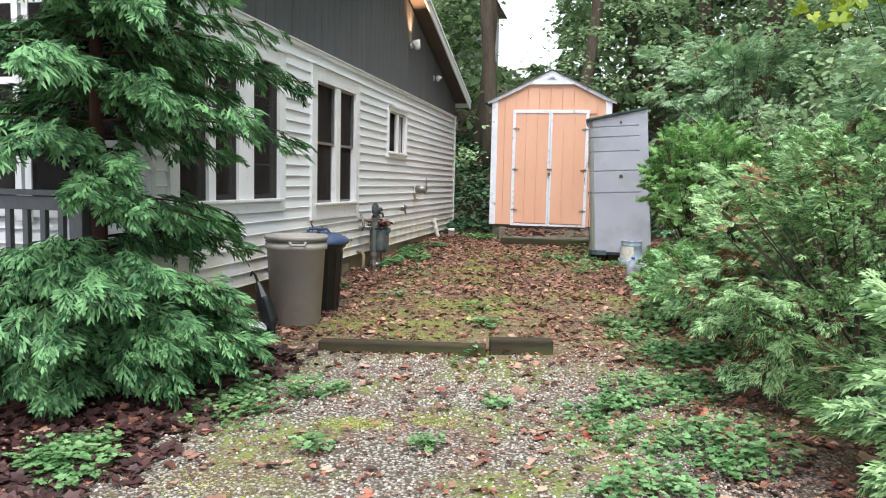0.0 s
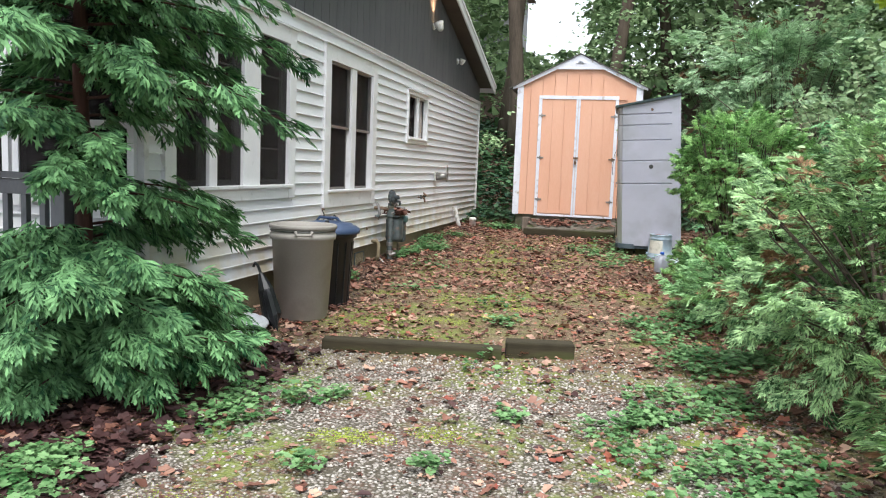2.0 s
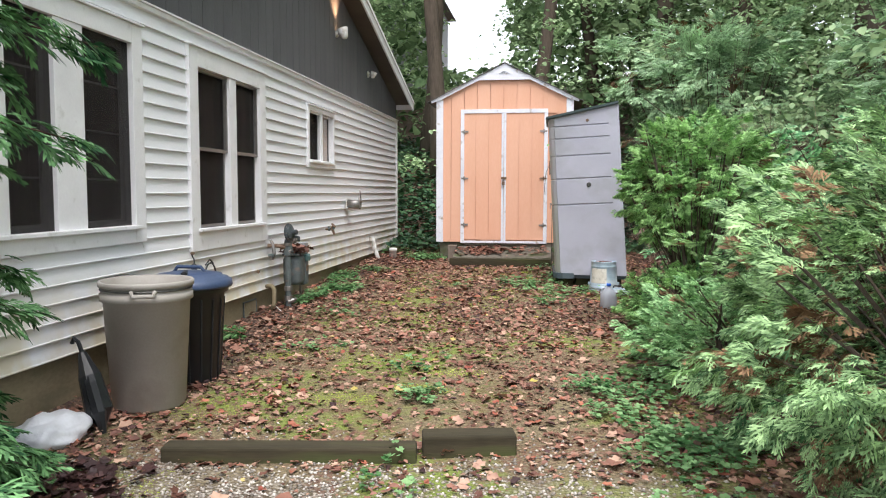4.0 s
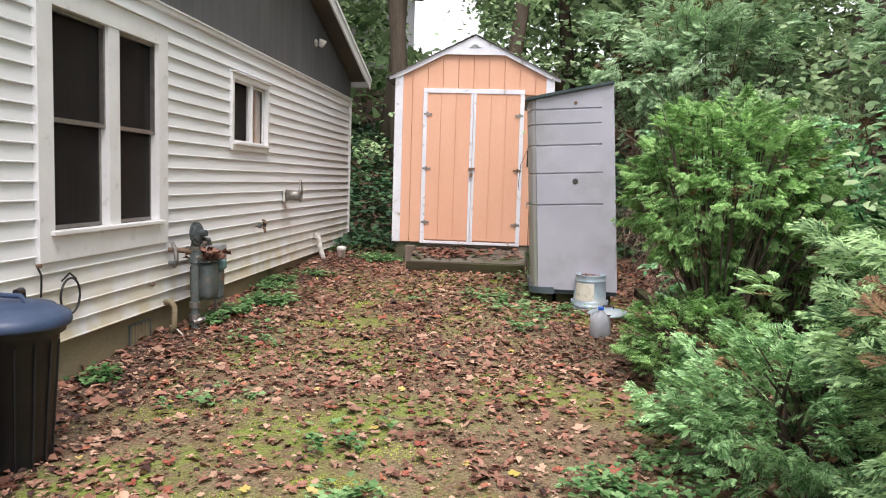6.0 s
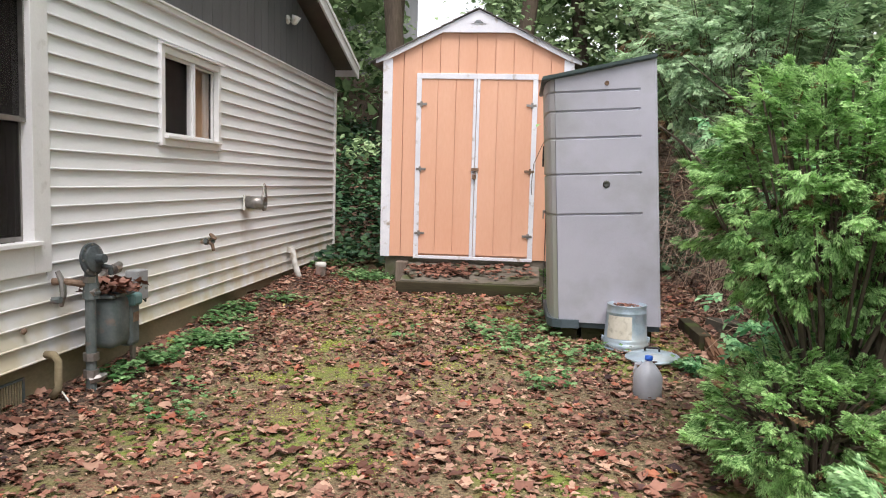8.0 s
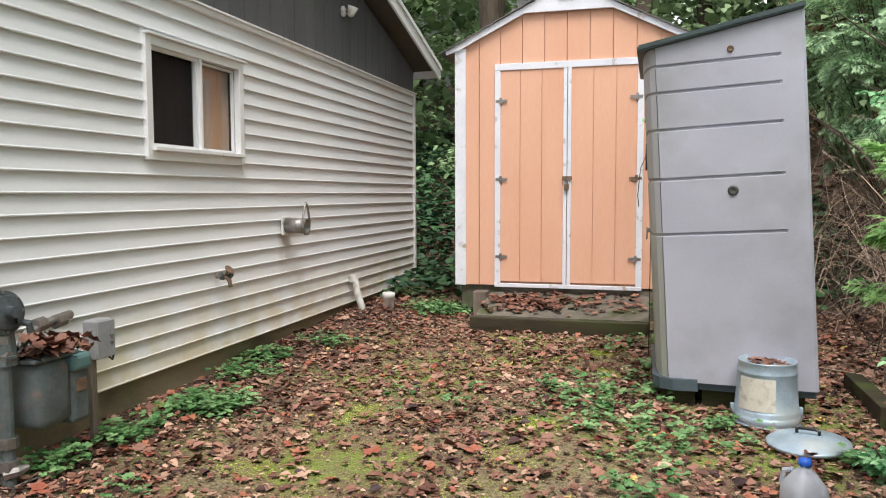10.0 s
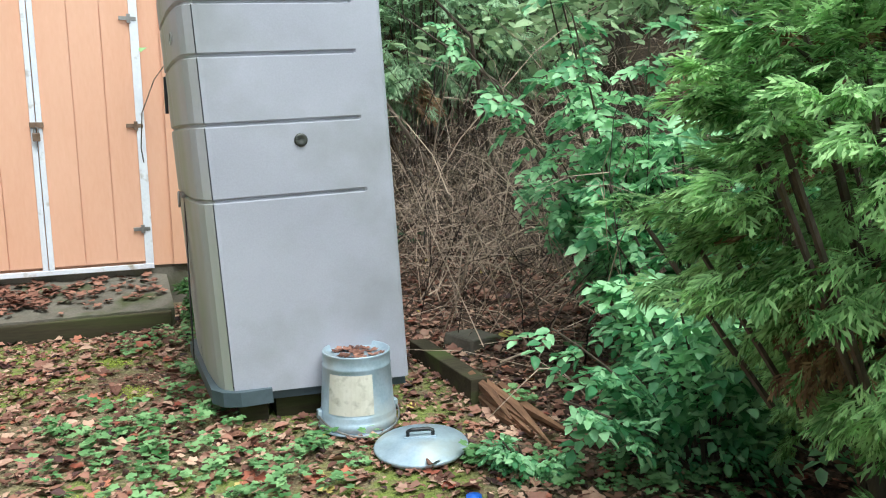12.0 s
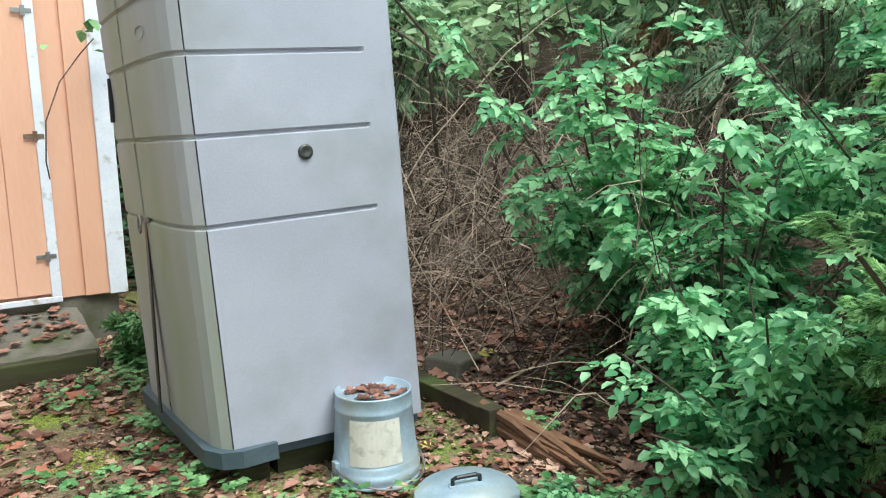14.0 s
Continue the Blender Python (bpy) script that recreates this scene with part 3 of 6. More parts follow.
def slab(name, p0, p1, x0, x1, thick, mat, label="", up=0.0):
    """A sloping board along y from p0 to p1 (y, z of its top), between x0 and x1."""
    bm = bmesh.new()
    vs = []
    for x in (x0, x1):
        for (y, z), s in ((p0, 0), (p1, 0), (p1, thick), (p0, thick)):
            vs.append(bm.verts.new((x, y, z - s + up)))
    for q in ((0, 1, 2, 3), (7, 6, 5, 4), (0, 4, 5, 1), (1, 5, 6, 2), (2, 6, 7, 3), (3, 7, 4, 0)):
        bm.faces.new([vs[i] for i in q])
    bmesh.ops.recalc_face_normals(bm, faces=bm.faces[:])
    return part(name, bm, mat, house, label)


def roof():
    over = WALL_X + 0.27
    for s in (1, -1):
        end = (ridge_y + s * 5.68, ridge_z + 0.08 - 5.68 * EAVE)
        top = (ridge_y, ridge_z + 0.08)
        slab("roof", top, end, -8.3, over, 0.02, M_ROOF, "weathered grey shingle roof", up=0.045)
        slab("soffit", top, end, -8.3, over - 0.025, 0.03, M_SOFFIT, "brown underside of the eaves", up=0.02)
        slab("rake_board", top, end, over - 0.022, over + 0.003, 0.15, M_TRIM, "pale grey rake board", up=0.022)
        slab("rake_trim", top, end, over + 0.004, over + 0.02, 0.05, M_TRIM, "", up=0.04)
    part("fascia", boxes((-8.3, over, ridge_y + 5.68, ridge_y + 5.70, 2.82, 2.97)), M_TRIM, house)


def sash(bm, y0, y1, z0, z1, x, w=0.04, t=0.03):
    box(bm, x - t, x, y0, y0 + w, z0, z1)
    box(bm, x - t, x, y1 - w, y1, z0, z1)
    box(bm, x - t, x, y0 + w, y1 - w, z0, z0 + w)
    box(bm, x - t, x, y0 + w, y1 - w, z1 - w, z1)


def wall_window(y0, y1, z0, z1, lights, rail, label, cover, wide=0.1, low=0.1, muntins=0, screened=False):
    win = thing("window", (WALL_X, 0, 0), label, "")
    win.parent = house
    win.matrix_world = Matrix.Translation((WALL_X, 0, 0))
    X = 0.016
    for name, q in (("side_casing", (-0.10, X, y0, y0 + wide, z0, z1)), ("side_casing", (-0.10, X, y1 - wide, y1, z0, z1)), ("head_casing", (-0.10, X, y0 + wide, y1 - wide, z1 - wide, z1)),
                    ("apron", (-0.10, X - 0.002, y0 + wide, y1 - wide, z0, z0 + low))):
        part(name, boxes(q, bevel=0.003), M_TRIM, win)
    part("sill", boxes((-0.03, X + 0.03, y0 + wide * 0.7, y1 - wide * 0.7, z0 + low - 0.004, z0 + low + 0.022), bevel=0.004), M_TRIM, win)
    part("head_drip", boxes((0.0, X + 0.022, y0 - 0.01, y1 + 0.01, z1 + 0.001, z1 + 0.014), bevel=0.003), M_TRIM, win)
    for k, (a, b) in enumerate(lights):
        if k:
            part("mullion", boxes((-0.075, 0.008, lights[k - 1][1], a, z0 + low + 0.02, z1 - wide), bevel=0.003), M_TRIM, win)
        bm = bmesh.new()
        lo, hi = z0 + low + 0.022, z1 - wide
        if rail:
            mid = lo + (hi - lo) * 0.5
            sash(bm, a, b, lo, mid + 0.02, -0.05, 0.025)
            sash(bm, a, b, mid - 0.012, hi, -0.018, 0.022)
        else:
            sash(bm, a, b, lo, hi, -0.06 if screened else -0.03 if k else -0.012, 0.04 if screened else 0.02, 0.02)
        for j in range(muntins):
            z = lo + (hi - lo) * (j + 1) / (muntins + 1)
            box(bm, -0.08, -0.07, a + 0.04, b - 0.04, z - 0.006, z + 0.006)
        part("sash", bm, M_METAL if rail else M_TRIM, win)
        # Unscreened windows get this mesh too, added to dim reflections in the glass.
        if screened or rail or not k:
            sx = -0.02 if screened else -0.054
            part("insect_screen", boxes((sx - 0.002, sx, a + 0.002, b - 0.002, lo - (0.02 if screened else 0), hi)), M_SCREEN, win, "dark insect screen, on some windows added to dim reflections")
        part("pane", boxes((-0.088 if screened else -0.062, -0.084 if screened else -0.058, a + 0.01, b - 0.01, lo + 0.01, hi - 0.01)), M_GLASS, win, "dark reflecting window glass").visible_shadow = False
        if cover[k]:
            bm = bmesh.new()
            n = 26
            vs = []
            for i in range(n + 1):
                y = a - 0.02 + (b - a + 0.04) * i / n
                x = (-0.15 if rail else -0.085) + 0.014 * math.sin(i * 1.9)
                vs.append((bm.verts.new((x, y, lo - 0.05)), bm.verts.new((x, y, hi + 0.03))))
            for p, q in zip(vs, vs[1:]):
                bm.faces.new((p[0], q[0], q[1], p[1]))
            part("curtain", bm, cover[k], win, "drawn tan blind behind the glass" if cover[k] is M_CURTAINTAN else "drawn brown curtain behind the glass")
    return win


def porch_front():
    """The front wall beside the tree: glazed bays over low siding, and a railed deck before it."""
    w = thing("porch_window", (0, 0, 0), "white-framed porch windows with dark screens", "")
    w.parent = house
    y = FRONT_Y
    bm = bmesh.new()
    for x in (-1.54, -2.4, -2.48, -3.2, -3.95, -4.7):
        box(bm, x - 0.05, x, y - 0.03, y + 0.04, 0.9, 2.5)
    for z in (0.93, 1.42, 1.85, 2.4):
        box(bm, -4.7, -1.54, y - 0.02, y + 0.03, z, z + 0.05)
    part("frame", bm, M_TRIM, w)
    for a, b in ((-2.4, -1.60), (-3.2, -2.54), (-3.95, -3.26), (-4.7, -4.01)):
        part("pane", boxes((a, b, y + 0.005, y + 0.009, 0.95, 2.4)), M_GLASS, w).visible_shadow = False
    for a, b in ((-2.4, -1.60), (-3.2, -2.54), (-3.95, -3.26), (-4.7, -4.01)):
        part("insect_screen", boxes((a, b, y - 0.018, y - 0.016, 0.98, 2.4)), M_SCREEN, w)
    part("front_wall", boxes((-8.0, -4.7, y + 0.04, y + 0.16, 0.2, 2.6), (-4.7, -1.56, y + 0.04, y + 0.16, 0.2, 0.95), (-4.7, -1.56, y + 0.04, y + 0.16, 2.5, 2.6)), M_GABLE, house)


house_walls()
house_siding()
gable()
roof()
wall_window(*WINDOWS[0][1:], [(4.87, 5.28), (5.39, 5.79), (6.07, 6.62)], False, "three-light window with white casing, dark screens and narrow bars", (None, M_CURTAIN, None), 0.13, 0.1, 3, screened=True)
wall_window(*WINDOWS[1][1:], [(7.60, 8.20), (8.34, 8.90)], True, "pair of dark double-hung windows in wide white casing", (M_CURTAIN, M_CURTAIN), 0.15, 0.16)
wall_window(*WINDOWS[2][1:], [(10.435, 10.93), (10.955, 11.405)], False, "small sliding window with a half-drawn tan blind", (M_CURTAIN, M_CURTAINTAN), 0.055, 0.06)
porch_front()


def deck():
    d = thing("deck", (-3.6, 4.67, -0.02), "grey-painted raised wooden deck with a baluster railing", "deck")
    x0, x1 = -2.6, 1.95
    for k in range(4):
        part("plank", boxes((x0, x1, -0.75 + k * 0.145, -0.612 + k * 0.145, 0.3, 0.335)), M_DECK, d)
    part("rim_joist", boxes((x0, x1, -0.79, -0.755, 0.1, 0.33)), M_DECK, d)
    rail = thing("railing", (0, 0, 0), "dark grey baluster railing", "")
    rail.parent = d
    part("top_rail", boxes((x0, x1, -0.77, -0.68, 1.12, 1.155), (x0, x1, -0.745, -0.705, 1.03, 1.115), bevel=0.004), M_DECK, rail)
    part("bottom_rail", boxes((x0, x1, -0.745, -0.705, 0.42, 0.5), bevel=0.004), M_DECK, rail)
    n = 0
    x = x0 + 0.06
    while x < x1 - 0.05:
        part("baluster", boxes((x, x + 0.038, -0.744, -0.706, 0.5, 1.03), bevel=0.003), M_DECK, rail)
        x += 0.125
        n += 1
    for x in (x0, -0.4, x1 - 0.0):
        part("post", boxes((x, x + 0.09, -0.79, -0.66, -0.1, 1.2), bevel=0.005), M_DECK, rail)


deck()

# ---- things on the wall ----


def floodlight(y, z, lit):
    t = thing("flood_lamp", (WALL_X, y, z), "small outdoor flood lamp on the gable, " + ("lit warm and aimed up" if lit else "unlit"), "outdoor lamp")
    part("mount", lathe([(0.05, 0), (0.05, 0.015), (0.03, 0.03)], 20), M_PVC, t).matrix_basis = pose(0, 0, 0, 0, 90, 0)
    part("arm", tube([(0.02, 0, 0), (0.06, 0, -0.01), (0.09, 0, 0.0)], 0.012), M_METAL, t)
    tilt = pose(0.1, 0.0, 0.0, 0, -18, 0) if lit else pose(0.09, 0, -0.01, 0, 20, 0)
    s = 1.0 if lit else 0.7
    part("shade", lathe([(0.02 * s, -0.07 * s), (0.045 * s, -0.05 * s), (0.075 * s, 0.07 * s), (0.07 * s, 0.07 * s), (0.04 * s, -0.04 * s), (0.01, -0.05 * s)], 24), M_PVC, t, "white lamp hood", smooth=True).matrix_basis = tilt
    if lit:
        part("bulb", lathe([(0.001, -0.03), (0.03, -0.02), (0.055, 0.05), (0.04, 0.064), (0.001, 0.068)], 20), M_BULB, t, "glowing warm bulb", smooth=True).matrix_basis = tilt
        lamp = new("lamp_light", bpy.data.lights.new("lamp_light", "SPOT"))
        lamp.data.energy, lamp.data.color, lamp.data.spot_size, lamp.data.spot_blend, lamp.data.shadow_soft_size = 70, (1.0, 0.55, 0.28), radians(82), 1.0, 0.04
        lamp.matrix_world = look((WALL_X + 0.12, y, z + 0.085), (WALL_X + 0.01, y - 0.12, z + 0.8))
    return t


floodlight(11.62, 3.37, True)
floodlight(13.33, 3.10, False)


def exhaust():
    t = thing("vent_pipe", (WALL_X, 12.08, 1.12), "rusted vent pipe stub with a loose wire loop", "pipe")
    part("flange", boxes((0, 0.02, -0.07, 0.07, -0.08, 0.07), bevel=0.006), M_PVC, t)
    b = bmesh.new()
    lathe([(0.06, 0.0), (0.062, 0.2), (0.054, 0.2), (0.054, 0.02)], 24, b)
    part("stub", b, M_METAL, t, "dull grey-brown pipe stub", smooth=True).matrix_basis = pose(0.0, 0, 0, 0, 92, 0)
    # Black disc set into the stub, standing in for the shade inside.
    part("mouth_shadow", lathe([(0.0, 0.15), (0.053, 0.15)], 24), M_BLACK, t, "black disc for the shade inside the pipe").matrix_basis = pose(0.0, 0, 0, 0, 92, 0)
    part("wire_loop", tube([(0.19, y, z) for y, z in ((-0.06, -0.02), (-0.055, 0.06), (-0.025, 0.15), (0.0, 0.18), (0.03, 0.15), (0.06, 0.05), (0.06, -0.03), (0.03, -0.07), (-0.03, -0.07), (-0.06, -0.02))], 0.009), M_METAL, t, "bent strap round the mouth")


def spigot():
    t = thing("hose_tap", (WALL_X, 11.07, 0.81), "corroded garden tap on the siding", "tap")
    part("pipe", tube([(0, 0, 0), (0.07, 0, 0), (0.1, 0, -0.02), (0.11, 0, -0.07)], [0.013, 0.014, 0.016, 0.013]), M_RUST, t)
    part("stem", tube([(0.06, 0, 0), (0.1, 0.0, 0.045)], 0.01), M_RUST, t)
    part("collar", tube([(0.035, 0, 0), (0.06, 0, 0.0)], 0.024, 6), M_METER, t)
    part("vacuum_breaker", tube([(0.09, 0.0, -0.01), (0.09, 0.045, 0.012)], 0.018, 8), M_METER, t)
    part("side_knob", tube([(0.06, -0.055, 0.02), (0.07, -0.02, 0.01)], [0.022, 0.012], 8), M_METER, t)
    w = part("handwheel", lathe([(0.012, 0), (0.035, 0.0), (0.038, 0.006), (0.035, 0.012), (0.012, 0.012)], 12), M_RUST, t)
    w.matrix_basis = pose(0.1, 0, 0.045, 0, 45, 0)


def meter():
    X = WALL_X
    t = thing("gas_meter", (X + 0.2, 9.25, 0.08), "weathered grey gas meter with regulator and leaf-filled top", "gas meter")
    part("body", boxes((-0.10, 0.09, -0.05, 0.16, 0.24, 0.55), bevel=0.045), M_METER, t, "dark green-grey meter body", smooth=True)
    part("face_plate", boxes((-0.07, 0.09, 0.145, 0.265, 0.22, 0.50), bevel=0.025), M_METER, t, "grey front casting")
    part("register", boxes((-0.01, 0.115, 0.14, 0.255, 0.47, 0.55), bevel=0.02), M_TEAL, t, "faded teal register cover")
    part("register_glass", boxes((0.088, 0.094, 0.17, 0.235, 0.37, 0.43), bevel=0.002), M_RUST, t)
    part("shelf", boxes((-0.09, 0.09, -0.07, 0.2, 0.548, 0.568), bevel=0.006), M_METER, t)
    r = part("regulator", lathe([(0.0, -0.04), (0.03, -0.04), (0.05, -0.028), (0.072, -0.022), (0.076, -0.010), (0.094, -0.008), (0.094, 0.008), (0.076, 0.010), (0.072, 0.024), (0.045, 0.034), (0.028, 0.04), (0.026, 0.085), (0.0, 0.088)], 32), M_REG, t, "round dark grey pressure regulator", smooth=False)
    r.matrix_basis = pose(0.02, -0.15, 0.79, 0, 84, -8)
    for k in range(8):
        q = k * math.pi / 4
        part("bolt", lathe([(0.007, -0.014), (0.007, 0.014), (0.0, 0.015)], 6), M_METAL, r).matrix_basis = pose(0.084 * math.cos(q), 0.084 * math.sin(q), 0)
    part("vent_spout", tube([(0.07, -0.13, 0.75), (0.10, -0.10, 0.74), (0.10, -0.09, 0.70)], 0.016, 8), M_REG, t)
    part("shutoff", tube([(-0.02, -0.15, 0.60), (0.045, -0.15, 0.60)], 0.024, 6), M_METAL, t)
    part("shutoff_lever", boxes((0.045, 0.055, -0.18, -0.12, 0.59, 0.605), bevel=0.002), M_METER, t)
    part("wall_valve", tube([(-0.16, -0.2, 0.72), (-0.13, -0.2, 0.66), (-0.12, -0.21, 0.58), (-0.14, -0.2, 0.52)], [0.014, 0.02, 0.018, 0.012], 8), M_METAL, t, "pale weathered valve on the wall")
    part("valve_cap", tube([(-0.16, -0.25, 0.56), (-0.11, -0.25, 0.565)], 0.02, 6), M_METER, t)
    part("union_nut", tube([(0.0, -0.14, 0.655), (0.0, -0.14, 0.69)], 0.04, 6), M_METAL, t)
    part("regulator_neck", tube([(0, -0.13, 0.56), (0, -0.13, 0.72)], [0.05, 0.035], 12), M_METER, t)
    part("riser", tube([(0, -0.14, -0.1), (0, -0.14, 0.35), (0.0, -0.14, 0.62)], 0.03, 12), M_METER, t, "blue-grey riser pipe")
    for z in (0.2, 0.1):
        part("union", tube([(0, -0.14, z), (0, -0.14, z + 0.045)], 0.045, 8), M_METAL, t)
    part("valve", tube([(0.0, -0.16, 0.09), (0.05, -0.13, 0.1), (0.07, -0.1, 0.11)], [0.03, 0.025, 0.012], 8), M_METAL, t)
    part("outlet", tube([(-0.05, -0.02, 0.57), (-0.06, 0.05, 0.66), (-0.07, 0.2, 0.69), (-0.1, 0.36, 0.70)], 0.022, 10), M_METAL, t, "dull pipe along the wall")
    for y in (0.1, 0.22):
        part("coupling", tube([(-0.065, y, 0.685), (-0.07, y + 0.06, 0.69)], 0.034, 8), M_METAL, t)
    part("inlet_elbow", tube([(-0.19, -0.2, 0.66), (-0.1, -0.19, 0.66), (0.0, -0.14, 0.64)], 0.02, 10), M_RUST, t)
    part("drain_elbow", tube([(-0.17, -0.3, 0.26), (-0.11, -0.32, 0.265), (-0.08, -0.33, 0.235), (-0.08, -0.33, 0.08), (-0.12, -0.33, 0.03)], 0.022, 10), M_FOUND, t, "pale plastic drain elbow", smooth=True)
    part("tie_wire", tube([(0.03, -0.14, 0.03), (0.05, -0.05, 0.035), (0.05, 0.04, 0.02)], 0.004, 6), M_PVC, t)
    part("cable", tube([(-0.06, -0.33, 0.06), (0, -0.36, 0.02), (0.03, -0.38, -0.05), (0.02, -0.36, -0.1)], 0.005, 6), M_PVC, t)
    rng = np.random.default_rng(5)
    lv, lf = lobed_leaf()
    n = 70
    p = np.stack([rng.uniform(-0.08, 0.1, n), rng.uniform(-0.06, 0.3, n), rng.uniform(0.57, 0.635, n)], -1)
    mass("leaf_clump", M_LITTER[0], t, [scatter(lv, lf, p, rotations(rng.uniform(0, 6.3, n), rng.uniform(-0.7, 0.7, n), rng.uniform(-0.6, 0.6, n)), rng.uniform(0.05, 0.09, n))], "dead leaves caught on the meter")
    u = thing("utility_box", (X + 0.12, 9.75, 0.08), "pale grey utility box on a thin wooden stake", "utility box")
    part("box", boxes((-0.04, 0.045, -0.04, 0.09, 0.45, 0.65), bevel=0.008), M_PALEBOX, u, "pale grey metal box")
    part("lid", boxes((0.045, 0.054, -0.038, 0.088, 0.455, 0.645), bevel=0.003), M_PALEBOX, u)
    for z in (0.52, 0.56):
        part("screw", boxes((0.054, 0.059, 0.05, 0.07, z, z + 0.012)), M_METAL, u)
    part("conduit", tube([(-0.06, -0.1, 0.58), (-0.06, -0.2, 0.59)], 0.025, 8), M_METAL, u)
    part("post", boxes((-0.012, 0.012, -0.045, -0.005, -0.14, 0.46), bevel=0.003), M_STAKE, u, "grey-brown wooden stake")
    part("hanging_wire", tube([(0.03, 0.05, 0.46), (0.04, 0.08, 0.43), (0.03, 0.1, 0.45)], 0.005, 6), M_BLACK, u)


VENT_Y = 8.54


def foundation_vent():
    t = thing("foundation_vent", (WALL_X - 0.05, VENT_Y, 0.07), "grey louvred crawl-space vent", "vent")
    part("frame", boxes((0, 0.012, 0, 0.015, 0, 0.16), (0, 0.012, 0.305, 0.32, 0, 0.16), (0, 0.012, 0.015, 0.305, 0, 0.012), (0, 0.012, 0.015, 0.305, 0.148, 0.16)), M_METER, t)
    # Black plate stands in for the shaded hollow behind the slats.
    part("backing", boxes((0, 0.003, 0.015, 0.305, 0.012, 0.148)), M_BLACK, t)
    for k in range(13):
        part("slat", boxes((0.003, 0.01, 0.022 + k * 0.022, 0.032 + k * 0.022, 0.012, 0.148)), M_FOUND, t)


def pvc_bits():
    t = thing("drain_pipe", (-1.36, 13.42, 0.21), "white plastic drain elbow by the foundation", "pipe")
    part("bend", tube([(-0.10, 0, 0.35), (-0.085, 0, 0.33), (-0.06, 0, 0.2), (-0.03, 0, 0.1), (0.02, 0.0, -0.05)], 0.034, 12), M_PVC, t, smooth=True)
    part("collar", tube([(-0.098, 0, 0.30), (-0.104, 0, 0.37)], 0.046, 12), M_PVC, t, "white pipe collar")
    c = thing("cleanout_cap", (-1.16, 13.6, 0.235), "white plastic cleanout with a lip", "pipe")
    part("barrel", lathe([(0.055, -0.12), (0.055, 0.1), (0.065, 0.1), (0.065, 0.15), (0.05, 0.158), (0.0, 0.16)], 24), M_PVC, c, smooth=True)


def wall_cable():
    t = thing("coiled_cable", (WALL_X + 0.02, 7.69, 0.58), "black cable loosely coiled on the siding", "cable")
    part("loop", tube([(0.015, 0.1 * math.sin(a), 0.11 * math.cos(a)) for a in np.linspace(0, 6.9, 26)], 0.007, 6), M_BLACK, t)
    part("tail", tube([(0.015, 0.06, 0.1), (0.012, 0.0, 0.14), (0.01, -0.08, 0.1)], 0.006, 6), M_BLACK, t)
    s = thing("wall_hook", (WALL_X + 0.008, 7.41, 0.77), "short black wire hanging from the siding", "wire")
    part("wire", tube([(0, 0, 0.02), (0.02, 0.01, -0.03), (0.012, 0.02, -0.1), (0.015, 0.01, -0.16)], 0.006, 6), M_BLACK, s)
    part("anchor", tube([(0, 0, 0.02), (0.025, 0, 0.025)], 0.012, 8), M_RUST, s)
    r = thing("rusty_fitting", (WALL_X, 8.8, 0.5), "small rusted screw fitting on the siding", "fitting")
    part("plate", lathe([(0.018, 0), (0.018, 0.008), (0.006, 0.02)], 10), M_RUST, r).matrix_basis = pose(0, 0, 0, 0, 90, 0)


exhaust()
spigot()
meter()
foundation_vent()
pvc_bits()
wall_cable()

# ---- shed ----


